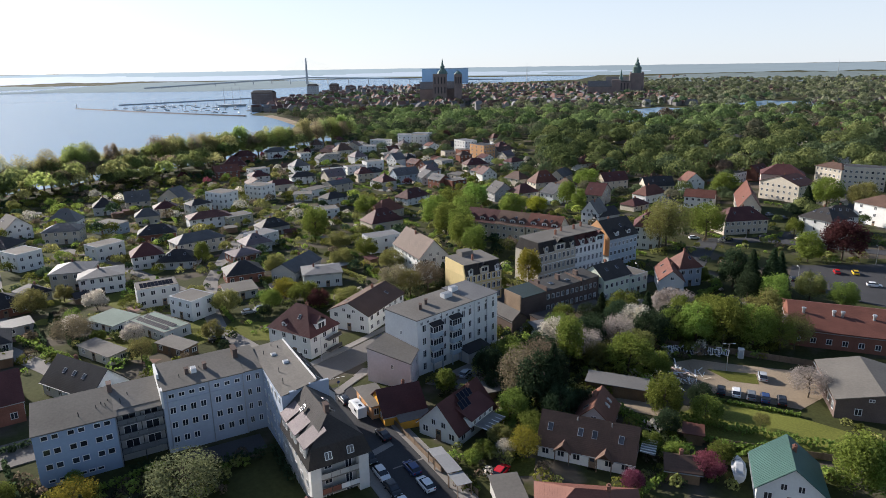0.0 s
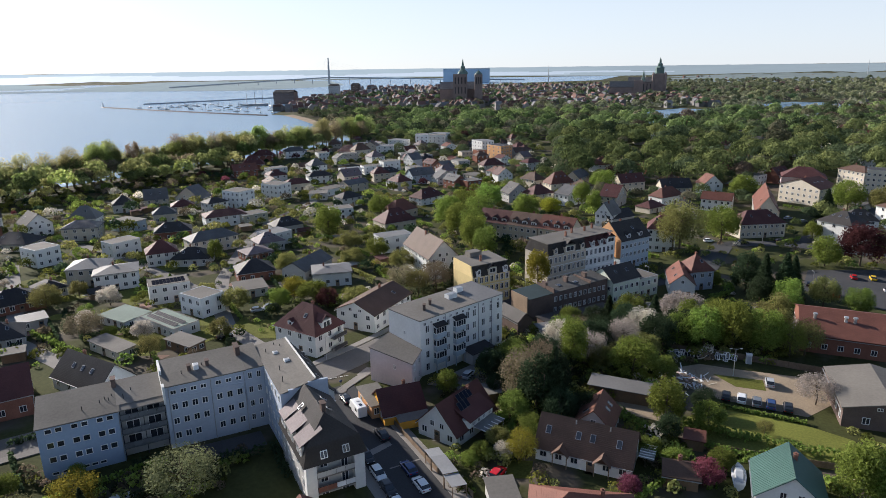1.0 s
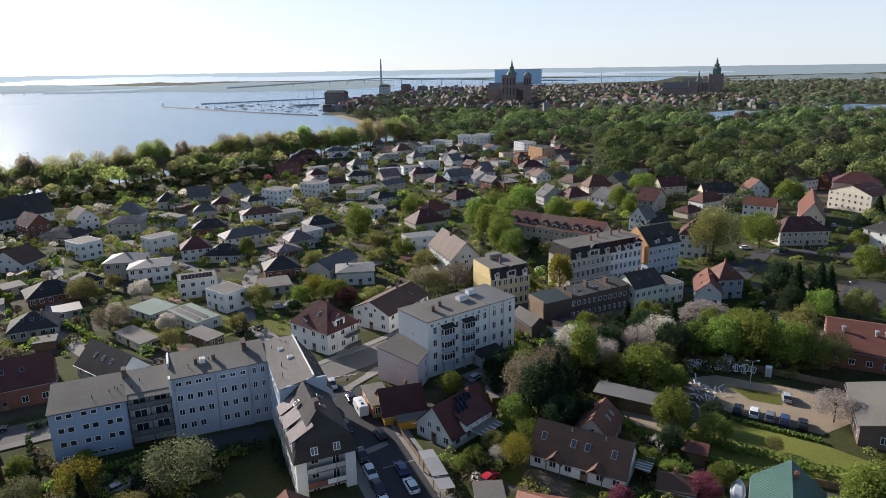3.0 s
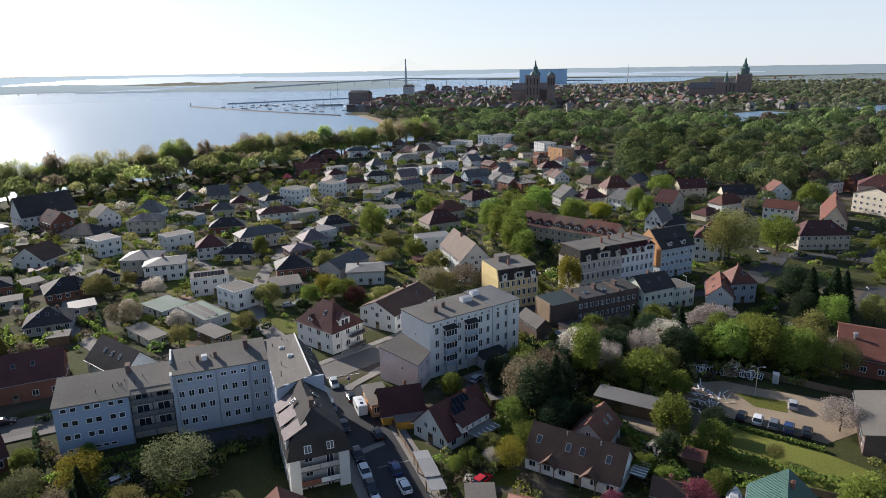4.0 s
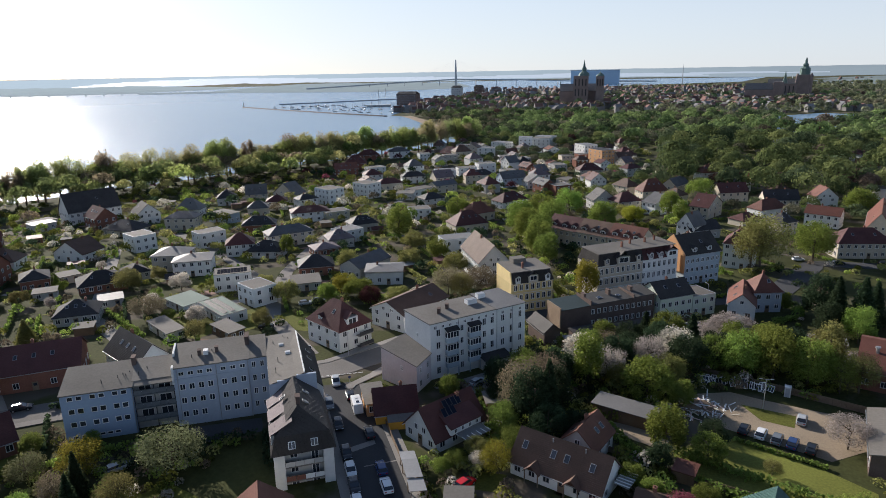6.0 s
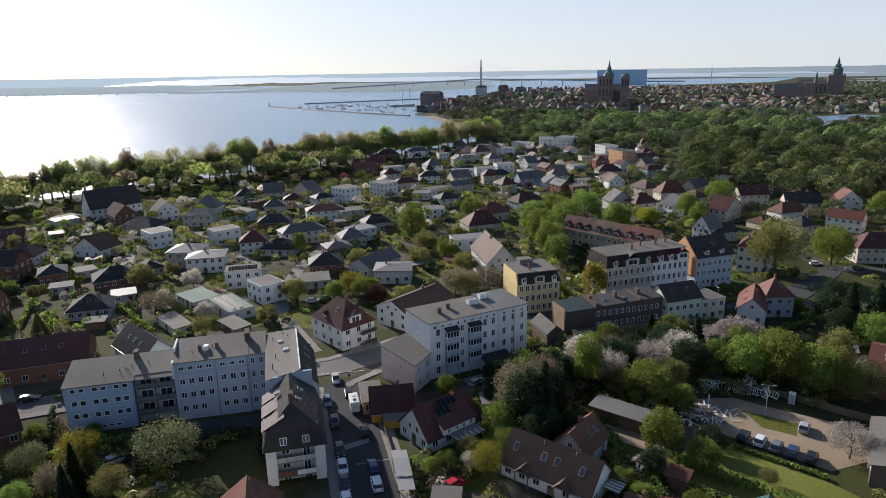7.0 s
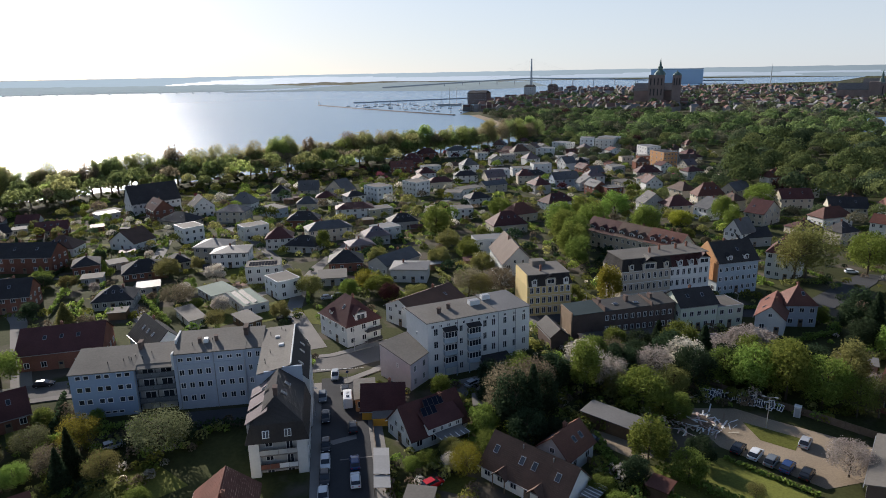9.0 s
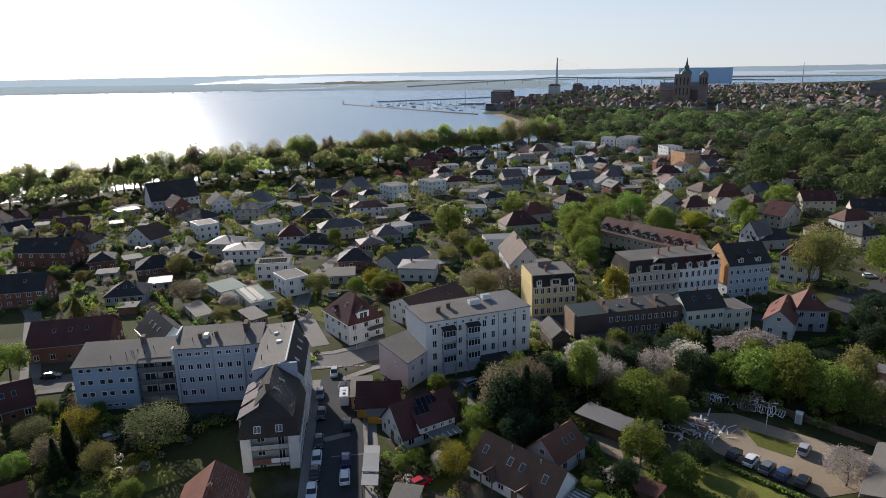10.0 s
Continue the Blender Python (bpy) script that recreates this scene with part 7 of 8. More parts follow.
CONCRETE = mat("pale_concrete", (0.42, 0.44, 0.46), 0.8, 0.1, 0.1, 2, 0, obj=0)
BLUESTEEL = mat("pale_blue_cladding", (0.40, 0.54, 0.68), 0.6, 0.06, 0.05, 1, 0, obj=0)
DARKWAREHOUSE = mat("dark_warehouse_brick", (0.16, 0.12, 0.11), 0.9, 0.2, 0.2, 2, 0, obj=0)


def spire(bm, x, y, z, stages, seg=8):
    """Stacked tapering stages: (radius below, radius above, height)."""
    for r0, r1, h in stages:
        tube(bm, (x, y, z), (x, y, z + h), r0, r1, seg)
        z += h


def lancets(e, x0, x1, y, z0, z1, n, w=2.0):
    for k in range(n):
        bm = bmesh.new()
        x = x0 + (x1 - x0) * (k + 0.5) / n
        box(bm, x - w / 2, x + w / 2, y - 0.4, y + 0.3, z0, z1)
        part("window", bm, DARKTRIM, e)


def nave(e, x0, x1, y0, y1, h, rh):
    bm = bmesh.new()
    box(bm, x0, x1, y0, y1, -3, h)
    part("nave", bm, TOWNBRICK, e)
    bm = bmesh.new()
    ym = (y0 + y1) / 2
    slab(bm, [(x0, y0 - 1, h), (x1, y0 - 1, h), (x1, ym, h + rh), (x0, ym, h + rh)], 0.8)
    slab(bm, [(x0, y1 + 1, h), (x1, y1 + 1, h), (x1, ym, h + rh), (x0, ym, h + rh)][::-1], 0.8)
    bmesh.ops.recalc_face_normals(bm, faces=bm.faces)
    part("roof", bm, ROOF["grey"], e)


e = thing("church", "brick church with two towers, one with a tall spire", "church", -3, 1283, LEVEL)
bm = bmesh.new()
box(bm, -19, 8, -10, 16, -3, 58)
part("tower", bm, TOWNBRICK, e)
bm = bmesh.new()
spire(bm, -0.5, 3, 58, ((10.5, 9.0, 4), (9, 5.0, 4), (4.2, 4.2, 5), (4.8, 2.2, 3), (2.4, 0.2, 12.6)))
part("spire", bm, COPPERG, e)
bm = bmesh.new()
box(bm, 22, 37, -8, 12, -3, 57)
part("tower", bm, TOWNBRICK, e)
bm = bmesh.new()
spire(bm, 29.5, 2, 57, ((7.5, 6.5, 2.5), (6, 2.5, 3), (1.2, 0.3, 3)))
part("spire", bm, COPPERG, e)
nave(e, -45, 37, 12, 52, 30, 13)
lancets(e, -18, 7, -10, 40, 52, 4)
lancets(e, -18, 7, -10, 22, 34, 4)
lancets(e, 23, 36, -8, 40, 52, 3)
bm = bmesh.new()
spire(bm, -45, 30, 40, ((1.2, 0.2, 8),))
part("ridge_turret", bm, COPPERG, e)
e = thing("church", "massive brick church with a baroque tower helm", "church", 442, 1537, LEVEL, -14)
bm = bmesh.new()
box(bm, -13, 13, -10, 14, -3, 50)
part("tower", bm, TOWNBRICK, e)
for x, y in ((-13, -10), (13, -10), (-13, 14), (13, 14)):
    bm = bmesh.new()
    spire(bm, x, y, -3, ((3, 3, 51), (3.2, 0.3, 5)))
    part("stair_turret", bm, TOWNBRICK, e)
bm = bmesh.new()
spire(bm, 0, 2, 50, ((10, 9.5, 12), (10.5, 6.0, 4), (5.5, 5.5, 4), (6, 2.4, 4), (2.6, 2.4, 3), (2.8, 0.2, 8.5)))
part("helm", bm, COPPERG, e)
nave(e, -68, -13, -12, 20, 32, 10)
lancets(e, -66, -15, -12, 10, 28, 7)
e = thing("church", "brick church with a broad roof and a slim turret", "church", 340, 1462, LEVEL, -12)
nave(e, -25, 26, -10, 14, 24, 12)
bm = bmesh.new()
box(bm, 26, 44, -7, 11, -3, 38)
part("tower", bm, TOWNBRICK, e)
bm = bmesh.new()
spire(bm, 46, 20, 36, ((5, 3, 8), (2, 2, 4), (2.4, 0.2, 11)))
part("spire", bm, COPPERG, e)

TOWN_ROOFS = {"maroon": mat("old_town_red_roofs", (0.17, 0.10, 0.085), 0.9, 0.2, 0.1, 2, 0, island=0.45), "grey": mat("old_town_grey_roofs", (0.165, 0.165, 0.17), 0.9, 0.2, 0.1, 2, 0, island=0.4)}
TOWN_WALLS = mat("old_town_walls", (0.23, 0.22, 0.21), 0.9, 0.2, 0.1, 2, 0, island=0.5)


def town(name, label, n, inside, seed, hmin, hmax):
    """Gabled houses too far and too many to tell apart one by one."""
    r4 = random.Random(seed)
    V, F, M = [], [], []
    for k in range(n):
        x, y = inside(r4)
        if ((x - 310 - (y - 950) * 0.45) / 100) ** 2 + ((y - 960) / 200) ** 2 < 1 or ((x - 545 - (y - 1100) * 0.7) / 100) ** 2 + ((y - 1110) / 190) ** 2 < 1:
            continue
        w, d, h = r4.uniform(7, 12), r4.uniform(8, 16), r4.uniform(hmin, hmax) * 0.72
        rh, a = r4.uniform(3, 6), r4.choice((0.3, 1.87)) + r4.uniform(-0.2, 0.2)
        b, z = len(V), gz(x, y)
        ca, sa = math.cos(a), math.sin(a)
        for px, py, pz in ((-w, -d, -2), (w, -d, -2), (w, d, -2), (-w, d, -2), (-w, -d, 2 * h), (w, -d, 2 * h), (w, d, 2 * h), (-w, d, 2 * h), (0, -d, 2 * h + 2 * rh), (0, d, 2 * h + 2 * rh)):
            V.append((x + (px * ca - py * sa) / 2, y + (px * sa + py * ca) / 2, z + pz / 2))
        F += [(b, b + 1, b + 5, b + 8, b + 4), (b + 2, b + 3, b + 7, b + 9, b + 6), (b + 1, b + 2, b + 6, b + 5), (b + 3, b, b + 4, b + 7), (b + 4, b + 8, b + 9, b + 7), (b + 5, b + 6, b + 9, b + 8)]
        r = r4.choice((1, 1, 1, 2))
        M += [0, 0, 0, 0, r, r]
    me = bpy.data.meshes.new(name)
    me.from_pydata(V, [], F)
    for m in (TOWN_WALLS, TOWN_ROOFS["maroon"], TOWN_ROOFS["grey"]):
        me.materials.append(m)
    me.polygons.foreach_set("material_index", M)
    return tagged(new(name, me), label, "town", kind="stuff")


town("old_town_houses", "crowded red-roofed houses of the old town", 700, zone(-330, 440, 1135, 1560, 0.1), 31, 8, 14)
town("old_town_houses", "far red-roofed houses behind the churches", 420, zone(-330, 420, 1560, 2300, 0.1), 32, 7, 12)
town("suburb_houses", "scattered red-roofed houses among the woods", 130, zone(150, 900, 620, 1200, 0.3), 33, 6, 9)
town("suburb_houses", "far pale houses among fields", 160, zone(700, 2300, 1400, 3300, 0.3), 34, 5, 9)
town("harbour_sheds", "low pale harbour sheds and quays", 60, zone(-360, -180, 1240, 1900), 35, 4, 8)


def warehouse(x, y, w, d, h, rh, label, m):
    e = thing("warehouse", label, "warehouse", x, y, LEVEL, -6)
    bm = bmesh.new()
    box(bm, -w / 2, w / 2, -d / 2, d / 2, -2, h)
    part("wall", bm, m, e)
    bm = bmesh.new()
    slab(bm, [(-w / 2 - 0.5, -d / 2 - 0.5, h), (w / 2 + 0.5, -d / 2 - 0.5, h), (w / 2 - 3, 0, h + rh), (-w / 2 + 3, 0, h + rh)], 0.5)
    slab(bm, [(-w / 2 - 0.5, d / 2 + 0.5, h), (w / 2 + 0.5, d / 2 + 0.5, h), (w / 2 - 3, 0, h + rh), (-w / 2 + 3, 0, h + rh)][::-1], 0.5)
    bmesh.ops.recalc_face_normals(bm, faces=bm.faces)
    part("roof", bm, ROOF["dark"], e)
    for s in range(4):
        for k in range(int(w / 5)):
            share("window", window_mesh(1.6, 2.0), e, pose(-w / 2 + 2.5 + k * 5, -d / 2, 4 + s * (h - 4) / 4))


warehouse(-381, 1400, 46, 22, 24, 5, "dark brick harbour warehouse by the water", DARKWAREHOUSE)
warehouse(-339, 1718, 26, 18, 27, 5, "grey harbour silo with a dark roof", CONCRETE)
warehouse(-309, 1874, 24, 18, 24, 5, "brown brick harbour warehouse", DARKWAREHOUSE)
e = thing("shipyard_hall", "huge pale blue shipyard hall", "hall", 5, 2905, LEVEL, -2)
bm = bmesh.new()
box(bm, -98, 100, -40, 60, -2, 57)
part("wall", bm, BLUESTEEL, e)
bm = bmesh.new()
box(bm, -100, 102, -42, 62, 57, 58.5)
part("roof", bm, CONCRETE, e)
bm = bmesh.new()
box(bm, -60, 60, -41, -39, 0, 44)
part("door", bm, BLUESTEEL, e)
e = thing("bridge", "long cable-stayed road bridge with one tall pylon", "bridge", 0, 0, LEVEL)
bm = bmesh.new()
for s in (-1, 1):
    tube(bm, (-562 + s * 3.0, 2743, -2), (-562 + s * 1.2, 2743, 80), 2.6, 2.4, 6)
tube(bm, (-562, 2743, 78), (-562, 2743, 109), 3.4, 2.6, 6)
part("pylon", bm, CONCRETE, e)
PIER = [(-1050, 2330, 10), (-910, 2435, 16), (-740, 2590, 24), (-562, 2743, 31), (-320, 2830, 24), (-63, 2899, 14), (260, 2950, 8)]
bm = bmesh.new()
for (ax, ay, az_), (bx, by, bz) in zip(PIER, PIER[1:]):
    tube(bm, (ax, ay, az_), (bx, by, bz), 2.6, 2.6, 4)
part("deck", bm, CONCRETE, e)
for (ax, ay, az_), (bx, by, bz) in zip(PIER, PIER[1:]):
    for k in (0.0, 0.33, 0.67):
        bm = bmesh.new()
        x, y, z = ax + (bx - ax) * k, ay + (by - ay) * k, az_ + (bz - az_) * k
        tube(bm, (x, y, -3), (x, y, z), 2.0, 1.8, 6)
        part("pier", bm, CONCRETE, e)
for s in (-1, 1):
    for k in range(1, 7):
        bm = bmesh.new()
        i = 2 if s < 0 else 4
        f = k / 6
        tube(bm, (-562 + (PIER[i][0] + 562) * f, 2743 + (PIER[i][1] - 2743) * f, 31 + (PIER[i][2] - 31) * f), (-562, 2743, 80 + k * 4.4), 0.09, 0.09, 4)
        part("stay_cable", bm, CONCRETE, e)
e = thing("causeway", "low causeway with a bridge across the bay", "causeway", 0, 0, LEVEL)
bm = bmesh.new()
tube(bm, (-1937 * 0.86, 2022 * 1.08, 3), (-1354 + 420, 2421, 3), 3.2, 3.2, 4)
# The causeway shares the far shore's haze-imitating emission.
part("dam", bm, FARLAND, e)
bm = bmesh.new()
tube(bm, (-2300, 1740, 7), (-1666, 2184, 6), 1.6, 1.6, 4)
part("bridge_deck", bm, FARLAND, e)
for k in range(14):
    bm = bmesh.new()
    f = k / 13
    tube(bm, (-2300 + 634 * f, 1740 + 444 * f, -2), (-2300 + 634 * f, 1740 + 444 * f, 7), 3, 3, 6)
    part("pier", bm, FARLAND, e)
e = thing("breakwater", "dark stone breakwater of the marina", "breakwater", 0, 0, LEVEL)
bm = bmesh.new()
M = [(-318, 1050), (-420, 1110), (-560, 1200), (-729, 1316), (-742, 1330)]
for (ax, ay), (bx, by) in zip(M, M[1:]):
    tube(bm, (ax, ay, -0.8), (bx, by, -0.6), 3.2, 3.2, 6)
part("mole", bm, DARKTRIM, e)
bm = bmesh.new()
tube(bm, (-736, 1322, 1), (-736, 1322, 10), 1.2, 0.9, 8)
part("beacon", bm, FRAME, e)
e = thing("jetty", "long thin jetty across the marina", "jetty", 0, 0, LEVEL)
bm = bmesh.new()
tube(bm, (-700, 1420, 0.8), (-430, 1700, 0.8), 2, 2, 4)
part("deck", bm, CONCRETE, e)
rng = random.Random(77)
hull, mast = bmesh.new(), bmesh.new()
v = [hull.verts.new(p) for p in ((-5, 0, 1.2), (-3, -1.6, 1.2), (4.5, -1.3, 1.2), (4.5, 1.3, 1.2), (-3, 1.6, 1.2), (-3.6, 0, -0.3), (4, 0, -0.3))]
for f in ((0, 1, 2, 3, 4), (0, 5, 1), (0, 4, 5), (1, 5, 6, 2), (4, 3, 6, 5), (2, 6, 3)):
    hull.faces.new([v[i] for i in f])
tube(mast, (-0.5, 0, 1), (-0.5, 0, 14), 0.18, 0.12, 5)
tube(mast, (-0.5, 0, 2.4), (3.5, 0, 2.4), 0.15, 0.12, 5)
boat = thing("sailing_boat", "white sailing boat moored in the marina", "boat", -400, 1150, LEVEL + 0.3, 20, "moored boats")
part("hull", hull, FRAME, boat)
part("mast", mast, METAL, boat)
for k in range(90):
    f, o = rng.random(), rng.uniform(14, 150)
    copy_thing(boat, pose(-330 - 330 * f + o * 0.4, 1085 + 190 * f + o, LEVEL + 0.35, 0, 0, rng.choice((30, 120)) + rng.uniform(-8, 8)))
e = thing("sailing_ship", "three-masted sailing ship at the quay", "ship", -425, 1330, LEVEL + 0.3, 15)
bm = bmesh.new()
v = [bm.verts.new(p) for p in ((-34, 0, 5), (-22, -5, 4), (26, -4.5, 4.5), (26, 4.5, 4.5), (-22, 5, 4), (-24, 0, -1), (24, 0, -1))]
for f in ((0, 1, 2, 3, 4), (0, 5, 1), (0, 4, 5), (1, 5, 6, 2), (4, 3, 6, 5), (2, 6, 3)):
    bm.faces.new([v[i] for i in f])
part("hull", bm, FRAME, e)
for x in (-16, 0, 15):
    bm = bmesh.new()
    tube(bm, (x, 0, 4), (x, 0, 38), 0.5, 0.25, 6)
    for z in (14, 21, 28):
        tube(bm, (x, -7, z), (x, 7, z), 0.2, 0.2, 4)
    part("mast", bm, METAL, e)
for x, y, h in ((319, 2580, 76), (1772, 3017, 80), (640, 2400, 40)):
    e = thing("radio_mast", "thin radio mast on the horizon", "mast", x, y, LEVEL)
    bm = bmesh.new()
    spire(bm, 0, 0, -1, ((1.6, 1.2, h * 0.7), (0.9, 0.2, h * 0.3)), 6)
    part("mast", bm, CONCRETE, e)
bm = bmesh.new()
B = [(-106, 700), (-112, 740), (-124, 764), (-160, 810), (-203, 879), (-251, 980), (-292, 1054)]
for i in range(len(B) - 1):
    (ax, ay), (bx, by) = B[i], B[i + 1]
    bm.faces.new([bm.verts.new(p) for p in ((ax - 3, ay - 2, LEVEL + 0.2), (ax + 13, ay + 8, LEVEL + 0.9), (bx + 13, by + 8, LEVEL + 0.9), (bx - 3, by - 2, LEVEL + 0.2))])
bmesh.ops.remove_doubles(bm, verts=bm.verts, dist=0.01)
bmesh.ops.recalc_face_normals(bm, faces=bm.faces)
obj("beach", bm, SAND, None, "narrow sandy town beach", "beach", kind="structure")

for i, ln in enumerate(("green", "olive")):
    scatter_woods("park_trees", NAMES[ln] + " trees between the old town houses", wood_spots(230, zone(-300, 620, 1130, 1700, 0.1), 5, 9, 500 + i), 510 + i, 70, 1.2, ln)
    scatter_woods("park_trees", NAMES[ln] + " trees along the town shore", wood_spots(60, lambda q: (lambda f: (-100 - 180 * f + q.uniform(8, 60), 720 + 330 * f + q.uniform(0, 30)))(q.random()), 4.5, 7, 520 + i), 530 + i, 130, 0.9, ln)


# ---- cars ----
TYRE = mat("tyre_rubber", (0.02, 0.02, 0.02), 0.9, 0.1, 1, 8, 0)
PAINT = {k: mat("car_paint_" + k, c, 0.25, 0.04, 0.5, 2, 0, spec=0.6, obj=0) for k, c in
         {"white": (0.72, 0.73, 0.74), "black": (0.018, 0.02, 0.024), "blue": (0.03, 0.06, 0.16), "grey": (0.16, 0.18, 0.20), "silver": (0.42, 0.44, 0.46), "red": (0.50, 0.015, 0.02), "yellow": (0.65, 0.42, 0.03)}.items()}
HEADLIGHT = mat("headlight_glass", (0.6, 0.62, 0.64), 0.15, 0.05, 1, 2, 0, spec=0.6)
TAIL = mat("tail_light_glass", (0.30, 0.01, 0.01), 0.2, 0.05, 1, 2, 0, spec=0.6)
CARS = {}


def loft(bm, rows, mi=0):
    """A skin over cross sections, closed at both ends."""
    R = [[bm.verts.new(p) for p in r] for r in rows]
    for a, b in zip(R, R[1:]):
        for k in range(len(a)):
            j = (k + 1) % len(a)
            bm.faces.new([a[k], a[j], b[j], b[k]]).material_index = mi
    bm.faces.new(R[0][::-1]).material_index = mi
    bm.faces.new(R[-1]).material_index = mi
    bmesh.ops.recalc_face_normals(bm, faces=bm.faces)


def car(x, y, rot, paint, label, tall=0.0, z=None, group="parked cars"):
    """A parked car, its nose towards its own +x."""
    z = gz(x, y) + 0.11 if z is None else z
    key = (paint, tall)
    if key in CARS:
        c = copy_thing(CARS[key], pose(x, y, z, 0, 0, rot))
        c["label"] = label
        return c
    e = thing("car", label, "car", x, y, z, rot, group)
    bm = bmesh.new()
    sec = []
    for px, hw, zl, zt in ((-2.12, 0.74, 0.42, 0.80), (-2.0, 0.84, 0.28, 0.94), (-1.2, 0.88, 0.22, 0.98), (0.6, 0.88, 0.22, 0.96), (1.5, 0.86, 0.22, 0.84), (2.0, 0.78, 0.28, 0.70), (2.12, 0.62, 0.40, 0.60)):
        zt += tall * 0.3
        sec.append([(px, -hw * 0.92, zl), (px, -hw, zl + 0.18), (px, -hw * 0.97, zt - 0.06), (px, -hw * 0.86, zt), (px, hw * 0.86, zt), (px, hw * 0.97, zt - 0.06), (px, hw, zl + 0.18), (px, hw * 0.92, zl)])
    loft(bm, sec)
    part("body", bm, PAINT[paint], e)
    bm = bmesh.new()
    t = tall
    loft(bm, [[(px, -hw, 0.9 + t * 0.3), (px, -hw * k, zt + t), (px, hw * k, zt + t), (px, hw, 0.9 + t * 0.3)] for px, hw, k, zt in ((-1.95, 0.74, 0.95, 0.98), (-1.45, 0.78, 0.84, 1.38), (0.2, 0.78, 0.84, 1.40), (1.05, 0.76, 0.95, 0.96))])
    part("glasshouse", bm, GLASS, e)
    bm = bmesh.new()
    loft(bm, [[(px, -hw, zt + t), (px, -hw * 0.9, zt + 0.06 + t), (px, hw * 0.9, zt + 0.06 + t), (px, hw, zt + t)] for px, hw, zt in ((-1.5, 0.66, 1.34), (-1.2, 0.68, 1.38), (0.0, 0.68, 1.40), (0.3, 0.64, 1.35))])
    part("roof", bm, PAINT[paint], e)
    for sx in (-1.3, 1.32):
        for sy in (-0.78, 0.78):
            bm = bmesh.new()
            tube(bm, (sx, sy - 0.1, 0.3), (sx, sy + 0.1, 0.3), 0.31, 0.31, 12)
            w = part("wheel", bm, TYRE, e)
            bm = bmesh.new()
            s = 0.105 if sy > 0 else -0.105
            tube(bm, (sx, sy + s - 0.01, 0.3), (sx, sy + s + 0.01, 0.3), 0.19, 0.19, 8)
            part("rim", bm, METAL, w)
    for sy in (-0.55, 0.55):
        bm = bmesh.new()
        box(bm, 1.98, 2.1, sy - 0.16, sy + 0.16, 0.56, 0.68)
        part("headlight", bm, HEADLIGHT, e)
        bm = bmesh.new()
        box(bm, -2.13, -2.02, sy - 0.16, sy + 0.16, 0.66, 0.82)
        part("tail_light", bm, TAIL, e)
    CARS[key] = e
    return e


for x, y, c, w in ((-24.9, 113.3, "grey", "grey car parked at the kerb"), (-19.9, 105.9, "black", "black estate car parked at the kerb"), (-14.7, 96.9, "black", "black car parked at the kerb"), (-12.1, 92.2, "white", "white car parked at the kerb"),
                   (-10.0, 88.3, "black", "dark car parked at the kerb"), (-7.8, 84.0, "white", "white car parked nose to tail"), (-5.4, 79.6, "grey", "grey car parked at the kerb")):
    car(x, y, -60, c, w)
for x, y, c, w in ((-13.0, 104.2, "black", "black car parked by the garden fence"), (-7.2, 93.8, "blue", "dark blue car parked at the kerb"), (-4.8, 89.4, "white", "white car with a dark roof at the kerb"), (-22.2, 118.0, "black", "dark car before the camper van")):
    car(x, y, 120, c, w)
car(-27.6, 123.4, -62, "silver", "silver car waiting at the crossing", 0.12)
car(7.6, 92.5, 58, "red", "bright red hatchback parked on a drive")
car(3.0, 129.8, 62, "silver", "silver car in the tenement yard")
car(-52.0, 84.6, 55, "silver", "silver car in the shaded courtyard")
car(-86.4, 98.6, 35, "black", "dark car on the main street")
for x, y, c, w in ((55.4, 120.0, "black", "black car in a row on gravel"), (58.1, 119.0, "white", "white off-road car in a row on gravel"), (60.5, 117.6, "grey", "grey car in a row on gravel"), (62.8, 116.5, "blue", "dark blue car in a row on gravel"), (65.5, 115.2, "black", "black car at the end of a row")):
    car(x, y, 66, c, w, 0.18)
car(66.9, 126.2, 70, "silver", "silver car beside the grass island", 0.18)
car(29.9, 114.5, 160, "black", "dark car on the sandy drive")
for x, y, c, r in ((110.3, 196.6, "black", 70), (115.7, 195.6, "grey", 70), (113.1, 186.0, "red", 70), (131.3, 189.0, "white", -20), (133.8, 202.6, "yellow", 70), (128.5, 204.0, "red", 70), (132.8, 177.5, "yellow", 70), (141, 196, "black", 70), (146, 190, "silver", 70), (151, 196, "blue", 70),
                   (100.4, 255.3, "white", 10), (113.0, 252.6, "black", -5), (128.5, 254.5, "black", 5), (144.7, 240.0, "silver", -25), (-59.8, 152.0, "black", 30), (-57.6, 172.5, "silver", 30), (-54.6, 175.2, "grey", 30), (150.5, 312, "black", 25), (153, 300, "silver", 25), (156, 292, "grey", 25), (-117.5, 142.5, "silver", 35)):
    car(x, y, r, c, c + " car parked on asphalt")

e = thing("camper_van", "white camper van parked in the street", "camper van", -18.9, 113.2, gz(-19, 113) + 0.11, 120)
e.matrix_world = e.matrix_world @ Matrix.Diagonal((0.84, 0.84, 0.84, 1))
bm = bmesh.new()
loft(bm, [[(px, -1.1, zl), (px, -1.1, zt - 0.15), (px, -0.95, zt), (px, 0.95, zt), (px, 1.1, zt - 0.15), (px, 1.1, zl)] for px, zl, zt in ((-3.2, 0.45, 2.7), (-3.1, 0.4, 2.95), (1.2, 0.4, 3.0), (2.2, 1.6, 2.75), (2.5, 1.75, 2.4))])
part("body", bm, PAINT["white"], e)
bm = bmesh.new()
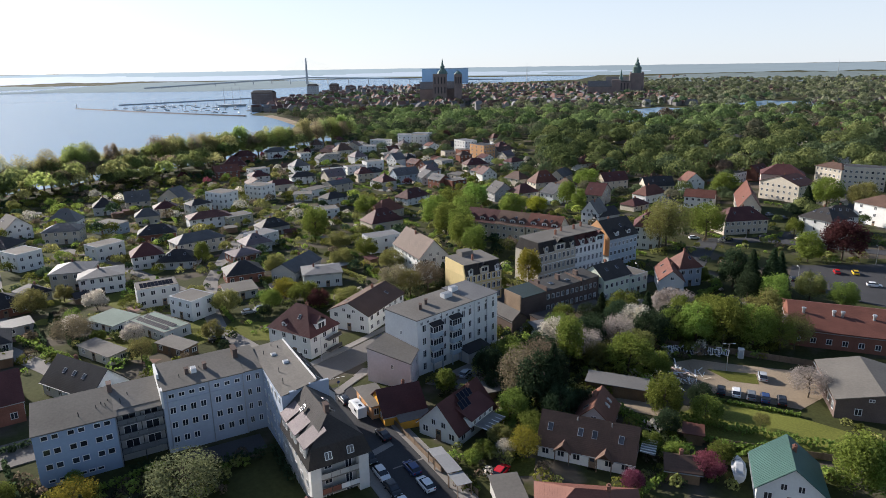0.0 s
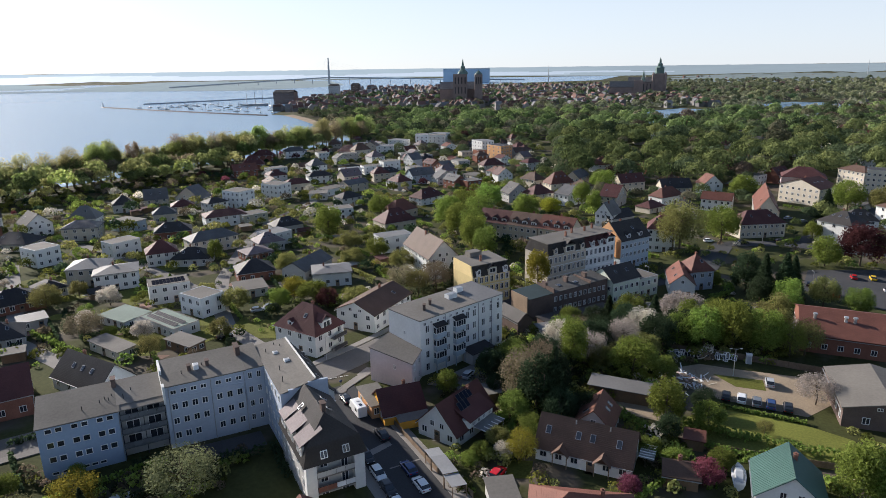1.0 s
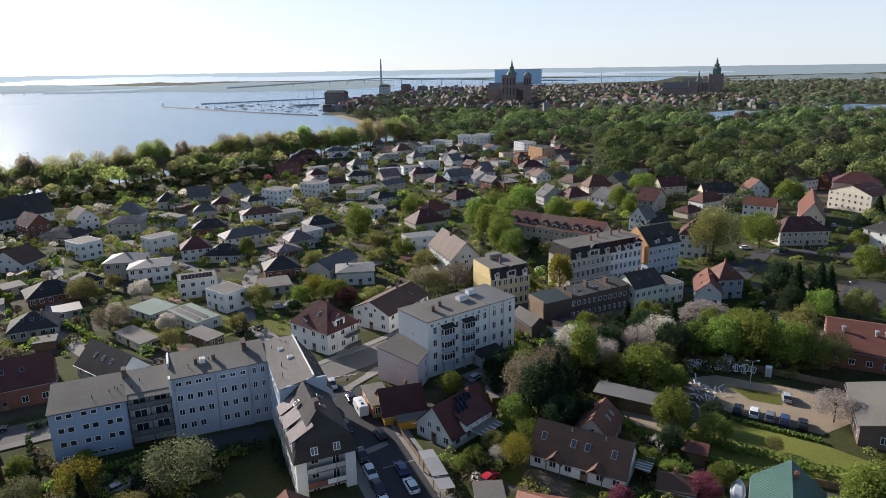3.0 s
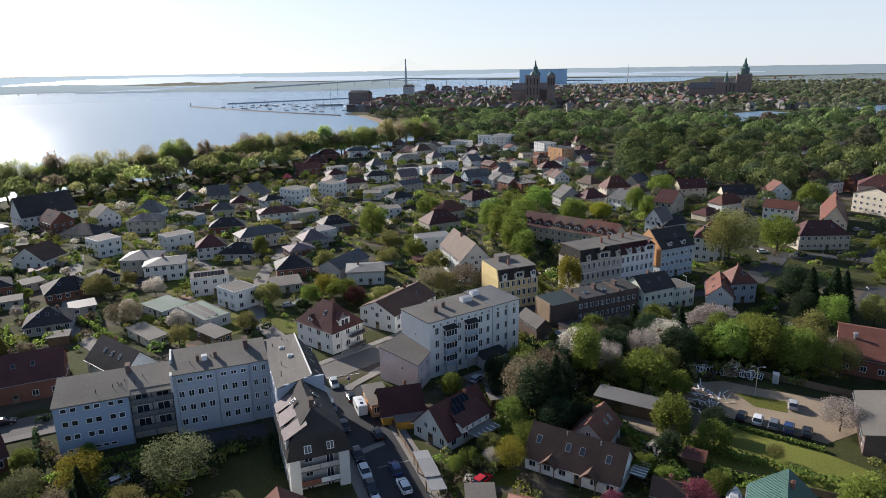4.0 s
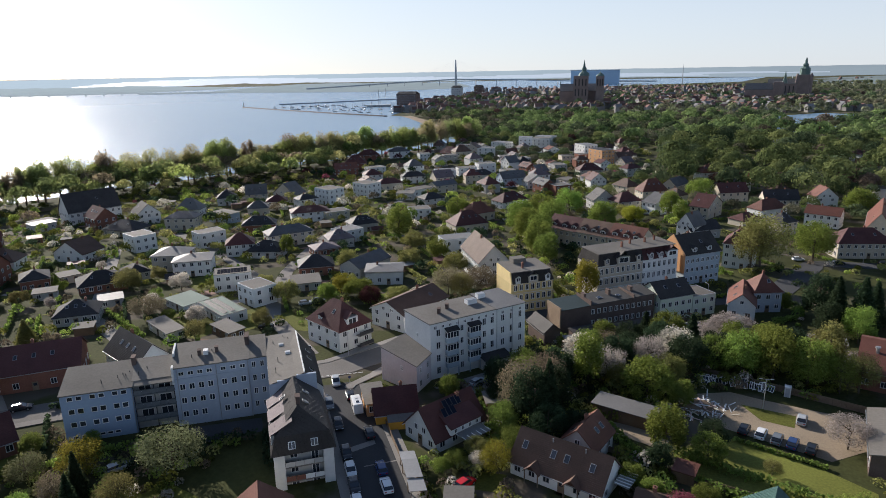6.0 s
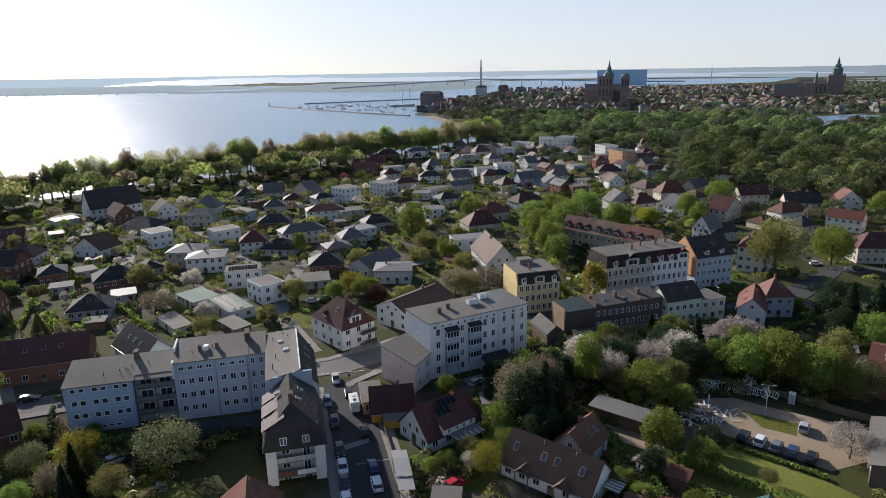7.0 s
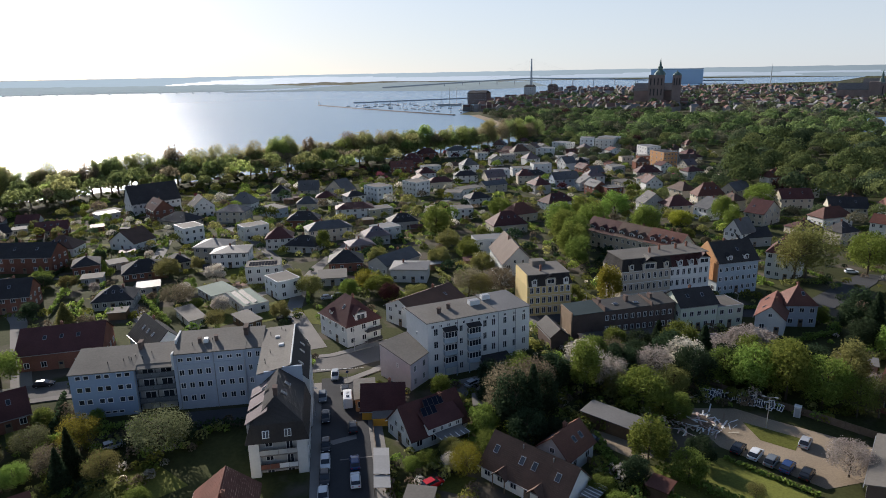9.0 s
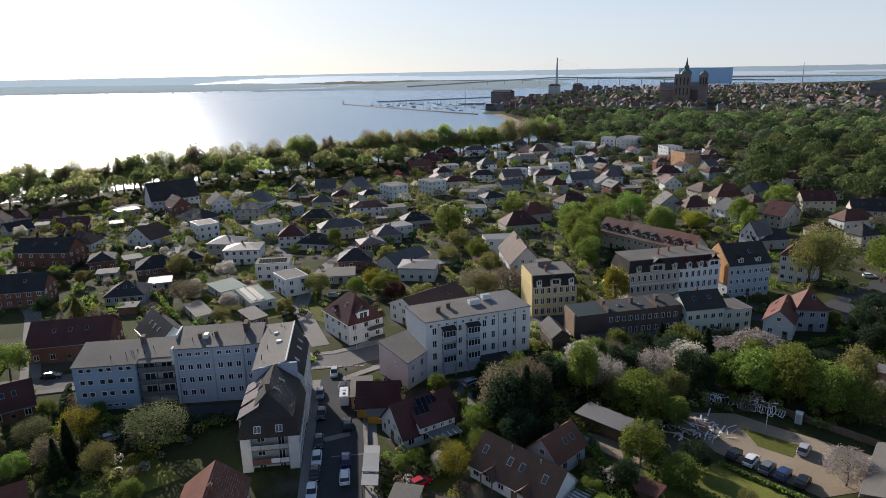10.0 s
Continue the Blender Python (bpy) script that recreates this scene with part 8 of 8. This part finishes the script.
loft(bm, [[(px, -0.95, 0.4), (px, -0.95, zt), (px, 0.95, zt), (px, 0.95, 0.4)] for px, zt in ((1.15, 2.0), (1.9, 1.9), (2.6, 1.25), (3.3, 1.05), (3.4, 0.8))])
part("cab", bm, PAINT["white"], e)
bm = bmesh.new()
loft(bm, [[(px, -0.97, zl), (px, -0.97, zt), (px, 0.97, zt), (px, 0.97, zl)] for px, zl, zt in ((1.5, 1.25, 1.9), (1.95, 1.25, 1.88), (2.55, 1.2, 1.3))])
part("windscreen", bm, GLASS, e)
for px in (-2.0, 2.1):
    for py in (-0.95, 0.95):
        bm = bmesh.new()
        tube(bm, (px, py - 0.12, 0.36), (px, py + 0.12, 0.36), 0.36, 0.36, 12)
        part("wheel", bm, TYRE, e)
for px in (-1.8, 0.2):
    bm = bmesh.new()
    box(bm, px - 0.4, px + 0.4, -0.35, 0.35, 2.96, 3.1)
    part("roof_hatch", bm, GLASS if px < 0 else FRAME, e)
for py in (-1.11, 1.11):
    bm = bmesh.new()
    box(bm, -2.2, -0.9, py - 0.02, py + 0.02, 1.5, 2.2)
    part("side_window", bm, GLASS, e)

# ---- small structures ----
e = thing("carport", "three white corrugated carport roofs on posts", "carport", -1.0, 91.7, 0.0, 116)
for a, b, z in ((-5.6, -2.3, 2.35), (-2.25, 3.0, 2.55), (3.05, 5.6, 2.4)):
    bm = bmesh.new()
    slab(bm, [(a, -1.35, z), (b, -1.35, z), (b, 1.35, z + 0.25), (a, 1.35, z + 0.25)], 0.07)
    part("roof_sheet", bm, ROOF["white"], e)
    for xx in (a + 0.1, b - 0.1):
        for yy in (-1.2, 1.2):
            bm = bmesh.new()
            box(bm, xx - 0.06, xx + 0.06, yy - 0.06, yy + 0.06, -0.2, z)
            part("post", bm, WOODM, e)


def fence(x0, y0, x1, y1, h=1.2, label="weathered timber board fence", m=None):
    L, a = math.hypot(x1 - x0, y1 - y0), math.degrees(math.atan2(y1 - y0, x1 - x0))
    e = thing("fence", label, "fence", x0, y0, gz(x0, y0), a, group="fences")
    n = max(1, int(L / 2.4))
    key = ("fence", h, m)
    for k in range(n + 1):
        bm = bmesh.new()
        X = L * k / n
        box(bm, X - 0.06, X + 0.06, -0.06, 0.06, -0.4, h + 0.1 + gz(x0 + (x1 - x0) * k / n, y0 + (y1 - y0) * k / n) - gz(x0, y0))
        part("post", bm, WOODM, e)
    for k in range(n):
        dz = gz(x0 + (x1 - x0) * (k + 0.5) / n, y0 + (y1 - y0) * (k + 0.5) / n) - gz(x0, y0)
        bm = bmesh.new()
        box(bm, L * k / n + 0.07, L * (k + 1) / n - 0.07, -0.025, 0.025, 0.1 + dz, h + dz)
        part("panel", bm, m or WOODM, e)


fence(81.5, 131.6, 66, 139.3, 1.6)
fence(66, 139.3, 49, 146.5, 1.6)
fence(*uv(57.9, -30), *uv(57.9, -3), 1.1, "low dark garden fence along the street")
fence(-4.5, 98.5, 3.5, 87, 1.2, "garden fence beside the path")
fence(44, 101, 74, 92, 1.3)
fence(-76, 108.5, -70, 111.5, 1.5)
fence(30, 108, 44, 101, 1.3)


def lamp(x, y, h, rot, heads=1):
    e = thing("street_lamp", "slender grey street lamp beside the road", "street lamp", x, y, gz(x, y), rot, group="street lamps")
    bm = bmesh.new()
    tube(bm, (0, 0, -0.4), (0, 0, h), 0.09, 0.055, 8)
    part("pole", bm, METAL, e)
    for s in (1, -1)[:heads]:
        bm = bmesh.new()
        tube(bm, (0, 0, h - 0.05), (s * 1.0, 0, h + 0.1), 0.04, 0.04, 6)
        part("arm", bm, METAL, e)
        bm = bmesh.new()
        loft(bm, [[(s * px, -w, h + 0.04), (s * px, -w * 0.6, h + 0.16), (s * px, w * 0.6, h + 0.16), (s * px, w, h + 0.04)] for px, w in ((0.8, 0.08), (1.0, 0.14), (1.4, 0.1))])
        part("lamp_head", bm, METAL, e)


lamp(61.0, 130.6, 6.5, 0, 2)
for x, y, r in ((*uv(46.9, -8), -30), (-72.5, 98.8, 60), (-30.5, 138.5, -60), (-14.5, 141.0, 150), (110, 248, 0), (122, 256, 180), (108, 190, 90), (136, 190, 90), (148, 214, 90), (60, 196, 120), (20, 182, 120), (-96, 91, 60), (-48, 125, 60)):
    lamp(x, y, 6.5, r)
e = thing("timber_post", "pale timber mast between dark trees", "post", 17.0, 110.5, 0.0)
bm = bmesh.new()
tube(bm, (0, 0, -0.5), (0.2, 0, 9.5), 0.14, 0.1, 8)
part("mast", bm, WOODM, e)
house(33.2, 118.6, -22, 11.9, 4.4, 2.7, "flat", 0, "wood", "pale", 1, 4, "long timber garage with a pale flat roof", name="garage", group="garages", windows=False)
house(8.6, 82.5, 10, 4.2, 6.0, 2.5, "flat", 0, "grey", "felt", 1, 1, "garage with a grey felt roof", name="garage", group="garages", windows=False)
house(36.6, 89.6, -15, 5.2, 4.6, 2.3, "gable", 1.2, "wood", "brown", 1, 2, "dark timber garden shed with a felt roof", name="shed", group="sheds", windows=False)
house(42.3, 100.5, -20, 3.2, 3.0, 2.1, "flat", 0, "wood", "red", 1, 1, "small garden shed with a red roof", name="shed", group="sheds", windows=False)
house(9.5, 118.0, 20, 5.0, 4.0, 2.3, "flat", 0, "wood", "felt", 1, 1, "shed with a grey sheet roof under trees", name="shed", group="sheds", windows=False)
house(25.0, 152.0, 20, 7.0, 4.5, 2.5, "flat", 0, "grey", "pale", 1, 2, "low shed with a pale sheet roof", name="shed", group="sheds", windows=False)
house(50.5, 163.0, 25, 9.0, 6.5, 2.8, "gable", 1.3, "grey", "grey", 1, 2, "low outbuilding with a grey roof", name="shed", group="sheds", windows=False)
house(82.5, 163.5, -10, 8.0, 4.0, 2.6, "flat", 0, "grey", "pale", 1, 2, "greenhouse shed with a pale glazed roof", name="shed", group="sheds", windows=False)
rng = random.Random(5)
for k in range(60):
    x, y = rng.uniform(-215, -25), rng.uniform(135, 330)
    if any((x - a) ** 2 + (y - b) ** 2 < (c + 3.2) ** 2 for a, b, c in FOOT) or any((x - a) ** 2 + (y - b) ** 2 < 40 for a, b in ROADS) or (x > -60 and y < 172):
        continue
    house(x, y, rng.choice((30, 35, 40, -55)), rng.uniform(3, 5.5), rng.uniform(2.6, 4.5), 2.2, rng.choice(("flat", "flat", "gable")), 0.9, rng.choice(("wood", "grey", "wood", "cream")), rng.choice(("pale", "felt", "dark", "maroon", "white")), 1, 1, "small garden shed among hedges", name="shed", group="sheds", windows=False, extras=False)

# terraces and paths at the houses
PAVES = [mat("terrace_slabs", (0.30, 0.27, 0.24), 0.9, 0.2, 0.8, 10, 0.2), mat("brick_paving", (0.22, 0.14, 0.11), 0.9, 0.2, 0.8, 10, 0.2)]
for i, (x, y, r) in enumerate(list(FOOT)):
    if y > 330 or y < 120 or x > 10 or r < 4.5:
        continue
    rr = random.Random(i * 3)
    a = radians(rr.uniform(0, 360))
    cx, cy, s = x + math.cos(a) * (r + 1.0), y + math.sin(a) * (r + 1.0), rr.uniform(1.8, 3.4)
    q = [(cx + math.cos(0.6 + k * math.pi / 2) * s * (1.0 if k % 2 else 1.5), cy + math.sin(0.6 + k * math.pi / 2) * s * (1.0 if k % 2 else 1.5)) for k in range(4)]
    patch("terrace", q, rr.choice(PAVES), 0.05, "paved garden terrace beside a house", "terrace")

# building salvage in the yard
rng = random.Random(9)


def salvage(x, y, n, rot0, label, spread):
    for k in range(n):
        t = thing("window_frame", label, "window frame", x + rng.uniform(-spread, spread), y + rng.uniform(-0.9, 0.9), gz(x, y) + 0.15, rot0 + rng.uniform(-30, 30), group="salvage in the yard")
        w, h = rng.uniform(0.9, 1.5), rng.uniform(1.0, 1.7)
        ob = share("frame", window_mesh(w, h), t, pose(0, 0, rng.uniform(0, 0.5), rng.uniform(-60, 0), rng.uniform(-15, 15), 0))


salvage(53.0, 140.6, 22, 0, "discarded white window frame leaning on others", 3.2)
salvage(58.2, 139.6, 10, 0, "discarded white window frame in a row", 1.4)
salvage(62.2, 138.8, 12, -10, "discarded white window with dark glass", 2.0)
for k in range(130):
    bm = bmesh.new()
    L = rng.uniform(1.5, 4.6)
    box(bm, -L / 2, L / 2, -rng.uniform(0.05, 0.25), 0.1, 0, rng.uniform(0.03, 0.1))
    o = obj("plank", bm, rng.choice((WOODM, FRAME, WALL["cream"], WALL["pink"], FRAME, FRAME)), None, "loose plank on a heap of salvage", "plank", group="salvage in the yard")
    x, y = rng.gauss(48.2, 2.5), rng.gauss(128.2, 1.9)
    hgt = max(0.05, 2.1 - 0.5 * math.hypot(x - 48.2, y - 128.2))
    o.matrix_world = pose(x, y, gz(x, y) + hgt * rng.random() + 0.05, rng.uniform(-12, 12), rng.uniform(-16, 16), rng.uniform(0, 180))
bm = bmesh.new()
r6 = random.Random(3)
g3 = bmesh.ops.create_icosphere(bm, subdivisions=3, radius=1)
for v in bm.verts:
    v.co = Vector((v.co.x * 3.4, v.co.y * 2.6, max(-0.1, v.co.z * 1.5 + r6.uniform(-0.15, 0.15))))
o = obj("debris_mound", bm, WOODM, None, "brown debris mound under loose boards", "debris mound")
o.matrix_world = pose(48.2, 128.2, gz(48.2, 128.2))
e = thing("portable_toilet", "white portable toilet cabin at the fence", "toilet cabin", 67.2, 137.6, gz(67, 137), -15)
bm = bmesh.new()
box(bm, -0.6, 0.6, -0.6, 0.6, 0, 2.2)
part("cabin", bm, FRAME, e)
bm = bmesh.new()
box(bm, -0.4, 0.4, -0.64, -0.603, 0.1, 1.9)
part("door", bm, PAINT["silver"], e)
bm = bmesh.new()
loft(bm, [[(px, -w, 2.2), (px, -w * 0.7, 2.35), (px, w * 0.7, 2.35), (px, w, 2.2)] for px, w in ((-0.65, 0.62), (0.65, 0.62))])
part("roof", bm, FRAME, e)
e = thing("motor_boat", "white motor boat under cover in a garden", "boat", 46.5, 91.8, 0.5, 70)
bm = bmesh.new()
loft(bm, [[(px, -w, 1.1), (px, -w * 0.7, 0.2), (px, 0, -0.3), (px, w * 0.7, 0.2), (px, w, 1.1)] for px, w in ((-3, 0.9), (-1, 1.15), (1, 1.1), (2.4, 0.6), (3.2, 0.08))])
part("hull", bm, FRAME, e)
bm = bmesh.new()
loft(bm, [[(px, -w, 1.1), (px, -w * 0.6, 1.1 + h), (px, w * 0.6, 1.1 + h), (px, w, 1.1)] for px, w, h in ((-2.6, 0.8, 0.3), (-0.8, 0.9, 0.9), (0.8, 0.8, 0.6), (1.8, 0.5, 0.1))])
part("cover", bm, PAINT["silver"], e)
e = thing("traffic_island", "round planted traffic island with a blue sign", "traffic island", -24.0, 122.6, gz(-24, 122.6) + 0.1)
bm = bmesh.new()
tube(bm, (0, 0, -0.1), (0, 0, 0.14), 1.2, 1.15, 16)
part("kerb", bm, PAVING, e)
bm = bmesh.new()
tube(bm, (0, 0, 0.1), (0, 0, 2.4), 0.035, 0.035, 6)
part("post", bm, METAL, e)
bm = bmesh.new()
tube(bm, (-0.02, 0.03, 2.3), (0.02, -0.03, 2.3), 0.32, 0.32, 16)
part("sign", bm, PAINT["blue"], e)
for x, y, r, w, d, h, rf, lab in ((27.5, 159.0, 32, 9.0, 4.6, 2.6, "slate", "low dark outbuilding in the shaded yard"), (38.5, 164.5, 32, 10.0, 4.2, 2.8, "slate", "dark lean-to range behind the brick house"), (17.5, 154.0, 32, 4.4, 9.0, 4.4, "slate", "dark barn beside the white tenement")):
    house(x, y, r, w, d, h, "flat" if h < 4 else "gend", 1.8, "darkbrick", rf, 1, 2, lab, name="shed", group="sheds", windows=False, extras=False)
